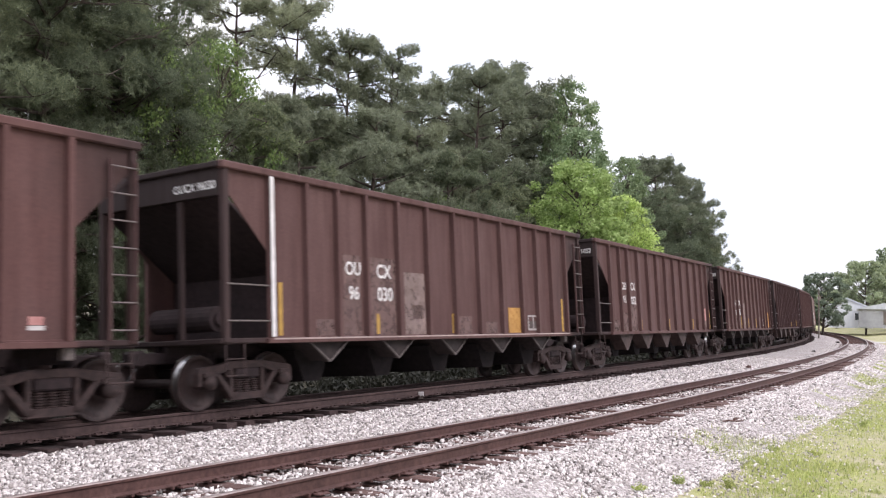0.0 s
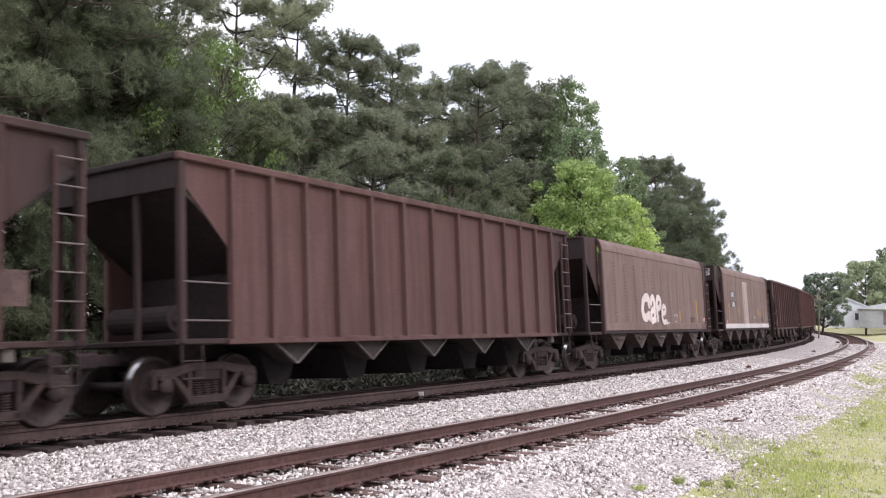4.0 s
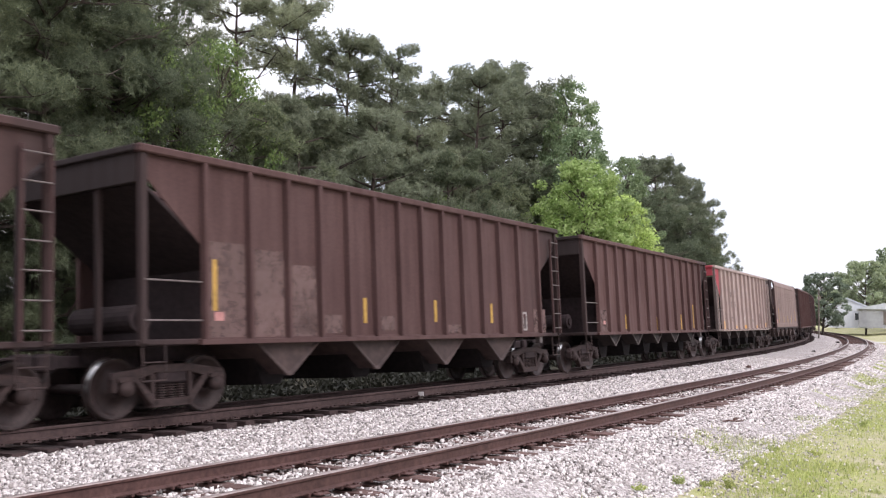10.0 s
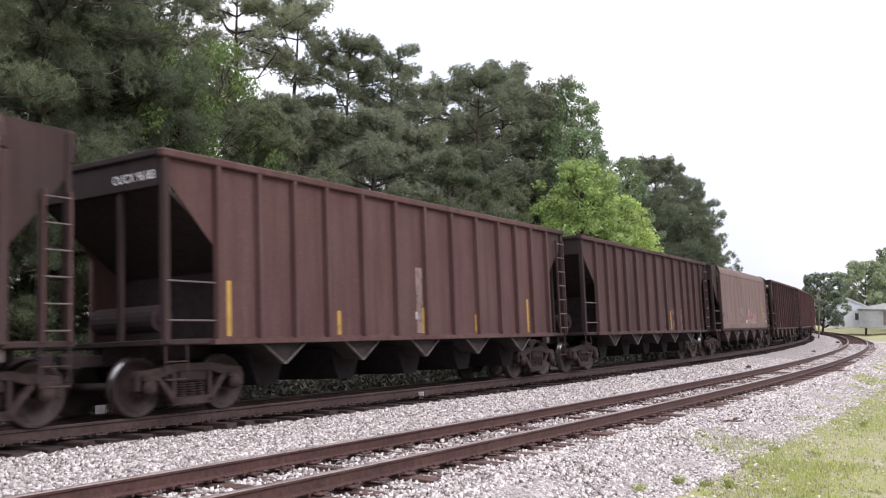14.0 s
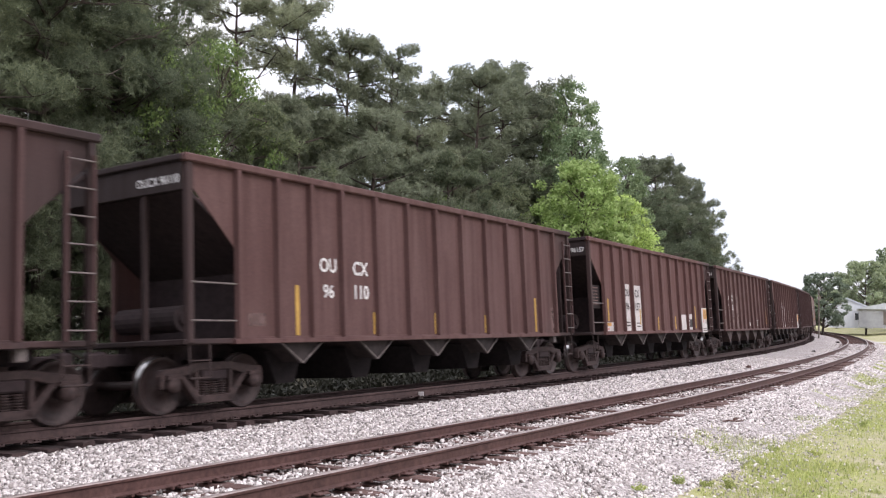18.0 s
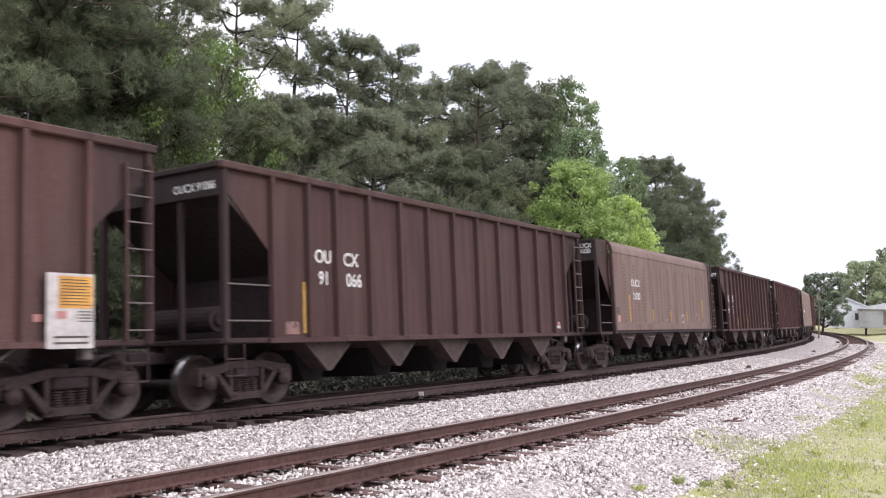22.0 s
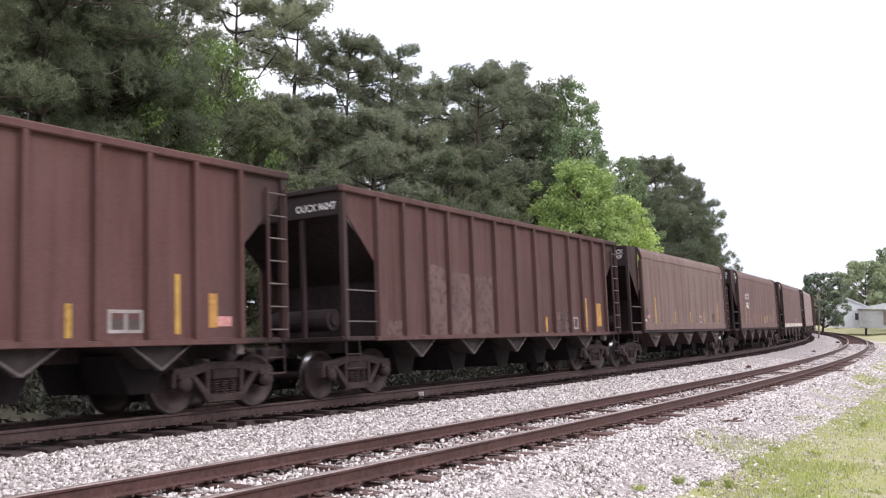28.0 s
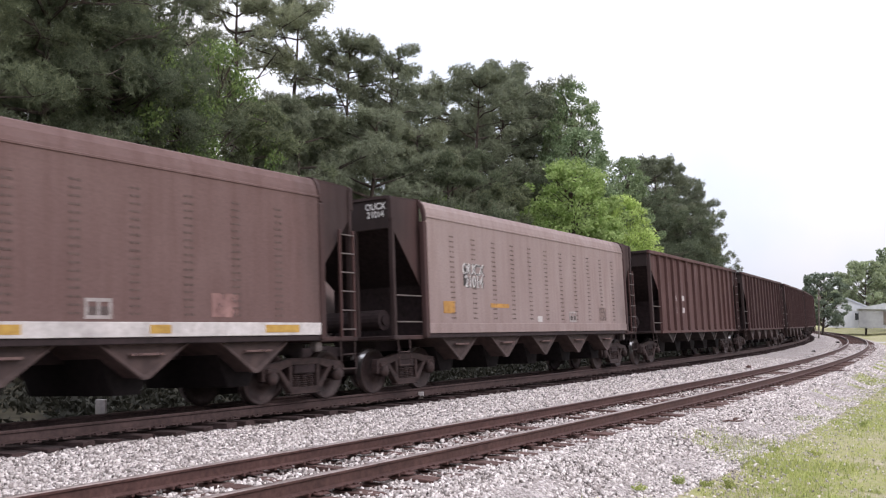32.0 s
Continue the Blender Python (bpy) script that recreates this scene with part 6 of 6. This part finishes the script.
    panel(26, -4.32, -3.18, 2.26, 2.53, BLACKMARK)
    letters(26, "OUCX", -3.72, 2.7, 0.22)
    for i in range(5):
        mark(TRAIN[26], "number_bar", -4.2 + 0.19 * i, -4.07 + 0.19 * i, 2.3, 2.49, LETTER, face(26), 0.01, "white bar of worn numbers")
    panel(26, -5.45, -4.9, 1.62, 1.95, ORANGE)
    panel(26, -5.86, -5.6, 1.47, 1.66, REDMARK)
    panel(26, -2.2, -1.8, 1.5, 1.85, PALEPATCH)
    stencil(26, 1.5, 1.95, 1.47, 1.78)
    stripe(26, 2.3, 1.48, 1.92)
    stripe(26, 4.85, 1.5, 2.3)
    stripe(27, 2.95, 1.2, 1.67)
    stripe(27, 4.82, 1.24, 2.16)
    stencil(27, 3.58, 4.18, 1.26, 1.6)
    panel(27, 5.63, 5.93, 1.36, 1.52, REDMARK)
    panel(27, 5.45, 5.62, 1.34, 1.88, ORANGE)
    panel(28, -4.1, -3.37, 1.18, 2.71, PATCH)
    panel(28, -3.22, -2.29, 1.18, 2.57, PATCH)
    panel(28, -2.02, -1.23, 1.18, 2.55, PATCH)
    panel(28, -5.78, -5.23, 1.18, 1.47, PATCH)
    panel(28, 2.66, 3.36, 1.18, 1.82, PATCH)
    panel(28, 2.2, 3.07, 1.18, 1.81, PATCH)
    stencil(28, 3.38, 3.97, 1.26, 1.61)
    stripe(28, 4.62, 1.2, 2.18)
    stripe(28, 1.8, 1.2, 1.6)
    panel(28, 5.22, 5.78, 1.34, 2.04, ORANGE)
    panel(28, 4.29, 4.51, 1.18, 1.51, PATCH)
    stripe(29, -4.74, 1.44, 2.36)
    stripe(29, -2.2, 1.45, 1.9)
    stripe(29, -0.02, 1.46, 1.89)
    stripe(29, 2.15, 1.46, 1.91)
    stripe(29, 4.7, 1.45, 2.34)
    stencil(29, 1.41, 1.82, 1.46, 1.76)
    panel(29, -5.68, -5.47, 1.61, 1.73, REDMARK)
    panel(29, -5.98, -5.82, 1.49, 1.58, WHITE)
    panel(29, 3.58, 4.13, 1.51, 1.85, PATCH)
    panel(29, 5.3, 5.63, 3.2, 3.39, PALEPATCH)
    panel(29, 5.64, 5.99, 3.48, 3.73, PALEPATCH)
    letters(30, "OUCX", -3.92, 2.69, 0.29)
    letters(30, "98012", -3.83, 2.23, 0.29)
    stripe(30, -4.52, 1.47, 2.32)
    stripe(30, -1.99, 1.48, 1.94)
    stripe(30, 0.22, 1.49, 1.95)
    stripe(30, 2.34, 1.49, 1.95)
    stripe(30, 4.92, 1.5, 2.38)
    stencil(30, 1.17, 1.6, 1.48, 1.76)
    panel(30, 3.47, 4.07, 1.49, 1.9, PINKMARK)
    stripe(30, 1.95, 1.43, 1.89)
    panel(30, 5.28, 5.73, 1.48, 1.77, PATCH)
    band_patch(31, -5.61, -4.73)
    band_patch(31, -2.87, -2.44)
    band_patch(31, -0.28, 0.22)
    band_patch(31, 2.25, 2.64)
    band_patch(31, 4.64, 5.47)
    panel(31, -5.68, -5.52, 1.57, 1.68, REDMARK)
    panel(31, -6.03, -5.87, 1.48, 1.62, PALEPATCH)
    stencil(31, 1.16, 1.6, 1.46, 1.75)
    panel(31, 3.46, 4.01, 1.5, 1.88, PINKMARK)
    panel(32, -4.51, -4.35, 2.28, 2.7, BLACKMARK)
    letters(32, "OUCX", -4.01, 2.54, 0.27, BLACKMARK)
    letters(32, "21014", -3.98, 2.25, 0.27, BLACKMARK)
    letters(32, "OUCX", -4.05, 2.55, 0.27)
    letters(32, "21014", -4.02, 2.26, 0.27)
    panel(32, -5.44, -4.95, 1.64, 1.91, ORANGE)
    panel(32, -3.24, -2.28, 1.8, 1.9, ORANGE)
    stencil(32, 1.46, 1.95, 1.46, 1.76)
    panel(32, -0.64, -0.36, 1.46, 1.61, WHITE)
    panel(32, 3.76, 4.33, 1.5, 1.91, PALEPATCH)
    for k in (13, 16, 23, 26, 29, 30):
        panel(k, -5.9, -5.64, 1.72, 1.96, GREYMARK)
    panel(33, -4.12, -3.79, 2.3, 2.5, WHITE)
    panel(33, -2.95, -2.61, 2.33, 2.53, WHITE)
    panel(33, -4.15, -3.83, 1.84, 2.04, WHITE)
    panel(33, -2.99, -2.64, 1.85, 2.06, WHITE)
    # spray-painted word on the side of one smooth car, a letter at a time
    spray([[(-1.55, 2.09), (-1.64, 2.3), (-1.91, 2.34), (-2.2, 2.21), (-2.34, 1.93), (-2.24, 1.67), (-1.97, 1.62), (-1.68, 1.72), (-1.53, 1.63)]], 0.15, 0.004)
    spray([[(-1.38, 2.14), (-1.27, 2.33), (-1.07, 2.31), (-0.98, 2.06), (-0.99, 1.76), (-0.97, 1.55)], [(-1.04, 1.9), (-1.28, 1.9), (-1.43, 1.71), (-1.33, 1.53), (-1.08, 1.58)]], 0.12, 0.012)
    spray([[(-0.69, 1.56), (-0.72, 1.88), (-0.72, 2.17), (-0.58, 2.35), (-0.34, 2.32), (-0.27, 2.15), (-0.42, 2.0), (-0.67, 1.97)]], 0.115, 0.02)
    spray([[(-0.06, 1.78), (0.22, 1.84), (0.26, 2.01), (0.07, 2.06), (-0.11, 1.93), (-0.15, 1.62), (0.03, 1.47), (0.28, 1.5), (0.42, 1.44)]], 0.095, 0.028)
    spray([[(0.74, 1.41), (0.76, 1.41)]], 0.085, 0.004)
    # bolt heads along the sill and in the first bay of the pale car
    bm = bmesh.new()
    for i in range(60):
        x = -5.95 + 0.2 * i
        box(bm, x - 0.02, x + 0.02, -1.612, -1.598, 1.115, 1.15)
    for i in range(11):
        box(bm, -5.98 + 0.075 * i, -5.945 + 0.075 * i, -1.512, -1.5, 2.42 - 0.085 * i, 2.455 - 0.085 * i)
    for i in range(14):
        box(bm, -7.155, -7.12, -1.572, -1.558, 1.3 + 0.19 * i, 1.34 + 0.19 * i)
    tagged(part("bolt_row", bm, UNDER, TRAIN[12]), "rows of dark bolt heads", kind="stuff")
    # bright rivet heads down the leading channel
    for k in (6, 31):
        bm = bmesh.new()
        for i in range(17):
            z = 1.45 + 0.128 * i
            box(bm, -6.06, -6.015, -1.625, -1.612, z, z + 0.05, 0.004)
        tagged(part("rivet_row", bm, PALEPATCH, TRAIN[k]), "row of pale rivet heads", kind="stuff")
    # plates with stencilled lines in the leading corner
    for k in (9, 19, 21):
        g = mark(TRAIN[k], "corner_gusset", -7.1, -6.1, 1.9, 2.62, NEARBLACK, -1.40, 0.01)
        for i in range(6):
            bm = bmesh.new()
            box(bm, -6.95 + 0.04 * (i % 3), -6.25 - 0.05 * (i % 2), -1.416, -1.408, 2.02 + 0.1 * i, 2.06 + 0.1 * i)
            part("stencil_line", bm, PATCH, g)
    for k, n in ((0, "96030"), (1, "91052"), (2, "96035"), (3, "86164"), (8, "96038"), (9, "96134"), (14, "96183"), (17, "91058"), (18, "96110"), (19, "96157"), (20, "91031"), (21, "96055"), (22, "91066"), (24, "86077"), (25, "86144"), (28, "96047")):
        end_number(k, ("OUCX " + n,))
    for k, n in ((6, "21028"), (12, "27003"), (13, "21016"), (23, "21020"), (29, "20007"), (30, "98012"), (32, "21014")):
        end_number(k, ("OUCX", n))
    # white panels and bands that replace the plain ones
    for k in (6, 31):
        for o in TRAIN[k].children:
            if o.name.startswith("side_band"):
                o.material_slots[0].link = "OBJECT"
                o.material_slots[0].material = WHITE
                o["label"] = "white lower side band"


# ------------------------------------------------ house, road, pole, litter


def build_far_side():
    house = tagged(new("house"), "white sided house with a pale gabled roof behind the oaks", "house")
    house.matrix_basis = Matrix.Translation((65.8, 148.0, 1.29)) @ Matrix.Rotation(radians(-24), 4, "Z")
    bm = bmesh.new()
    prism(bm, [(-3.8, -0.6), (3.8, -0.6), (3.8, 2.45), (0, 4.1), (-3.8, 2.45)], 0, 9)
    part("wall", bm, SIDING, house)
    for s in (-1, 1):
        bm = bmesh.new()
        prism(bm, [(0, 4.12), (0, 4.30), (s * 4.3, 2.43), (s * 4.3, 2.25)], -0.45, 9.4)
        part("roof", bm, ROOFMAT, house)
    for x in (-1.9, 1.6):
        w = new("window")
        w.parent = house
        w.matrix_basis = Matrix.Translation((x, 0, 1.25))
        bm = bmesh.new()
        box(bm, -0.5, 0.5, -0.06, 0.02, -0.62, -0.54)
        box(bm, -0.5, 0.5, -0.06, 0.02, 0.54, 0.62)
        box(bm, -0.5, -0.42, -0.06, 0.02, -0.54, 0.54)
        box(bm, 0.42, 0.5, -0.06, 0.02, -0.54, 0.54)
        part("frame", bm, SIDING, w)
        bm = bmesh.new()
        box(bm, -0.42, 0.42, -0.03, 0.01, -0.54, 0.54)
        part("pane", bm, GLASS, w)
    shed = tagged(new("garage"), "low grey sided garage with a pale roof", "garage")
    shed.matrix_basis = Matrix.Translation((68.1, 142.0, 1.43)) @ Matrix.Rotation(radians(-26), 4, "Z")
    bm = bmesh.new()
    box(bm, -2.9, 4.5, 0, 6, -0.6, 2.3)
    part("wall", bm, GREYSIDING, shed)
    bm = bmesh.new()
    prism(bm, [(-3.3, 2.3), (4.9, 2.3), (0.8, 3.3)], -0.4, 6.4)
    part("roof", bm, ROOFMAT, shed)
    bm = bmesh.new()
    box(bm, 0.6, 3.4, -0.05, 0.02, -0.1, 2.0)
    for k in range(4):
        box(bm, 0.65, 3.35, -0.08, -0.04, 0.0 + 0.5 * k, 0.42 + 0.5 * k)
    part("garage_door", bm, POLEMAT, shed)
    # pale lane across the lawn
    v, f = [], []
    for i in range(41):
        a = radians(19.5 + 0.9 * i)
        for r in (112, 116.5):
            x, y = r * math.sin(a), r * math.cos(a)
            v.append((x, y, ground_height(x, y) + 0.06))
    f = [(2 * i, 2 * i + 1, 2 * i + 3, 2 * i + 2) for i in range(40)]
    tagged(from_arrays("road", v, f, ROADMAT), "pale narrow road across the lawn", "road", kind="structure")
    pole = tagged(new("utility_pole"), "weathered grey wooden utility pole beside the track", "pole")
    pole.matrix_basis = Matrix.Translation((43.0, 104.0, -0.2))
    bm = bmesh.new()
    rod(bm, (0, 0, -0.5), (0, 0, 5.6), 0.09, 10, 0.06)
    part("shaft", bm, POLEMAT, pole)
    bm = bmesh.new()
    box(bm, -0.2, 0.2, -0.16, -0.1, 4.3, 4.7, 0.02)
    part("sign_plate", bm, POLEMAT, pole, "blank pale plate")
    bm = bmesh.new()
    for z in (5.35, 5.55):
        pts = [Vector((24.0 * q / 8, 9.0 * q / 8, z + 0.16 * q - 0.9 * (q / 8) * (1 - q / 8))) for q in range(9)]
        for a, b in zip(pts, pts[1:]):
            rod(bm, a, b, 0.012, 5)
    part("cable", bm, BLACKMARK, pole, "two thin dark cables")


def build_weeds():
    """Single leafy weeds and thick grass clumps on the verge."""
    rng = np.random.default_rng(12)
    for x, y, r, tall in ((3.37, 12.93, 0.13, 0.12), (4.04, 12.81, 0.1, 0.13), (2.71, 12.45, 0.16, 0.08), (9.5, 20.6, 0.2, 0.16), (5.98, 16.4, 0.16, 0.1), (6.6, 16.1, 0.18, 0.1), (3.75, 12.9, 0.12, 0.08)):
        z = max(ground_height(x, y), bed_height(math.hypot(x - C2[0], y - C2[1]) - R2, math.atan2(y - C2[1], x - C2[0])))
        weed = tagged(new("weed"), "leafy green weed growing on the gravel verge", "weed", "weeds on the verge")
        weed.matrix_basis = Matrix.Translation((x, y, z))
        bm = bmesh.new()
        tips = []
        for k in range(9):
            a = 0.7 * k
            tip = Vector((math.cos(a) * r * rng.uniform(0.4, 1), math.sin(a) * r * rng.uniform(0.4, 1), tall * rng.uniform(0.6, 1.1)))
            rod(bm, (0, 0, -0.03), tip, 0.005, 4, 0.002)
            tips.append(tip)
        part("stem", bm, GRASSMAT, weed)
        c = np.concatenate([np.array([t * f for f in rng.uniform(0.25, 1.05, 16)]) for t in tips]) + rng.normal(0, 0.02, (144, 3))
        blades_mesh("foliage", leaf_quads(rng, c, 0.05, 0.018, 0.9), 4, GRASSMAT, weed)


def build_litter():
    def stick(x, y, z, length, turn, r):
        rnd = random.Random(int(x * 100))
        bm = bmesh.new()
        limb(bm, (-length / 2, 0, 0), (length / 2, 0, 0.02), r, r * 0.6, rnd, 0.12, 4, 7)
        ob = mesh_object("stick", bm, TIEMAT)
        z = bed_height(math.hypot(x - C2[0], y - C2[1]) - R2, math.atan2(y - C2[1], x - C2[0])) + 0.06
        ob.matrix_basis = Matrix.Translation((x, y, z)) @ Matrix.Rotation(turn, 4, "Z")
        tagged(ob, "dark weathered stick lying on the ballast", "stick", "sticks on the ballast")

    def lump(x, y, z, r, mat, name, words):
        rnd = random.Random(int(x * 100))
        bm = bmesh.new()
        bmesh.ops.create_icosphere(bm, subdivisions=2, radius=r)
        for vv in bm.verts:
            vv.co *= rnd.uniform(0.75, 1.15)
            vv.co.z *= 0.7
        ob = mesh_object(name, bm, mat)
        ob.matrix_basis = Matrix.Translation((x, y, z))
        tagged(ob, words, name)

    stick(5.92, 18.75, -0.37, 0.62, 0.15, 0.022)
    stick(15.85, 36.2, -0.43, 0.7, 0.1, 0.03)
    stick(6.2, 19.2, -0.36, 0.14, 0.6, 0.03)
    lump(12.75, 37.9, -0.2, 0.13, TIEMAT, "stump", "small dark stump of wood on the ballast")
    lump(24.3, 59.6, -0.24, 0.14, UNDER, "rock", "dark rock lying between the tracks")
    lump(37.1, 85.5, -0.24, 0.2, UNDER, "rock", "dark rock lying between the tracks")
    for x, y, z, w, h, words in ((-0.42, 20.62, -0.2, 0.11, 0.19, "short white-topped stake beside the rail"), (-6.32, 17.2, -0.49, 0.17, 0.5, "low white marker post behind the track")):
        post = tagged(new("marker_post"), words, "marker post")
        post.matrix_basis = Matrix.Translation((x, y, z))
        bm = bmesh.new()
        box(bm, -w / 2, w / 2, -0.03, 0.03, -0.2, h * 0.55, 0.006)
        part("stake", bm, POLEMAT, post)
        bm = bmesh.new()
        box(bm, -w / 2 - 0.01, w / 2 + 0.01, -0.04, 0.04, h * 0.45, h, 0.008)
        part("plate", bm, WHITE, post)


# ------------------------------------------------ motion
LEAD = (1.30394e-4, 7.73976e-3, -0.218465, -279.1388)


TH_START, S_START = -0.585, -285.695  # where the count of metres along the track begins


def car_place(k, t):
    """Where along the track the middle of car k stands at t seconds."""
    a, b, c, d = LEAD
    return CAR_LEN * (k - t) + ((a * t + b) * t + c) * t + d + SHIFT.get(k, 0.0) + HALF


def car_pose(k, t):
    th = TH_START + (car_place(k, t) - S_START) / R1
    return track_pose(1, th, TRUCK_X ** 2 / (-2 * R1), 0.0)


SWAY = [(0.0, -3), (1.0, 5), (2.0, 0), (3.0, 0), (4.5, 3), (6.0, 7), (8.0, 5), (9.0, 7), (11.0, 7), (13.0, 7), (15.0, 4), (17.0, 4), (18.0, 6), (19.0, 11), (20.0, 3), (21.0, -3), (22.0, -6),
        (23.0, -11), (24.0, -15), (25.0, -13), (26.5, -4), (28.0, 0), (29.0, 3), (30.0, 0), (31.0, -6), (32.0, -13)]


def motions():
    for k, car in TRAIN.items():
        walk(car, [(0.5 * i, car_pose(k, 0.5 * i)) for i in range(65)])
        # the wheels roll while the car runs past the camera
        t0, t1 = max(0.0, k - 2.2), min(32.0, k + 1.7)
        if t1 - t0 < 0.2:
            continue
        times = sorted({round(i / 30, 4) for i in range(int(t0 * 30), int(t1 * 30) + 1)} | {0.0, 32.0})
        for truck in car.children:
            if not truck.name.startswith("truck"):
                continue
            for w in truck.children:
                if w.name.startswith("wheelset"):
                    p = w.matrix_basis.translation.copy()
                    rows = []
                    for t in times:
                        turn = (car_place(k, min(max(t, t0), t1)) / 0.457) % (2 * math.pi)
                        rows.append((t, Matrix.Translation(p) @ Matrix.Rotation(turn, 4, "Y")))
                    walk(w, rows)
    for tree, x, y in SWAYING:
        m = tree.matrix_basis.copy()
        walk(tree, [(t, Matrix.Translation((x, y, m.translation.z)) @ Matrix.Rotation(px * 0.0036, 4, "Y")) for t, px in SWAY])


# ------------------------------------------------ build everything
for words in ("OU", "CX", "OUCX", "96", "91", "861", "86", "27", "030", "052", "035", "64", "003", "058", "110", "157", "031", "055", "066", "07", "7", "44", "21028", "21016", "21020", "20007", "98012", "21014", "27003",
              "OUCX 96030", "OUCX 91052", "OUCX 96035", "OUCX 86164", "OUCX 96038", "OUCX 96134", "OUCX 96183", "OUCX 91058", "OUCX 96110", "OUCX 96157", "OUCX 91031", "OUCX 96055", "OUCX 91066", "OUCX 86077", "OUCX 86144", "OUCX 96047"):
    text_mesh(words)
build_track(2, -0.60, -0.44, -1.0, 0.5, (RAILMAT, RAILTOP), TIEMAT, "empty rusty railway track on wooden ties")
build_track(1, -0.60, -0.50, -1.75, 0.75, (RAILDARK, RAILDARK), TIEDARK, "grimy railway track under the train")
build_ground()
build_stones()
build_trees()
build_undergrowth()
build_train()
decorate()
build_far_side()
build_litter()
build_weeds()
motions()
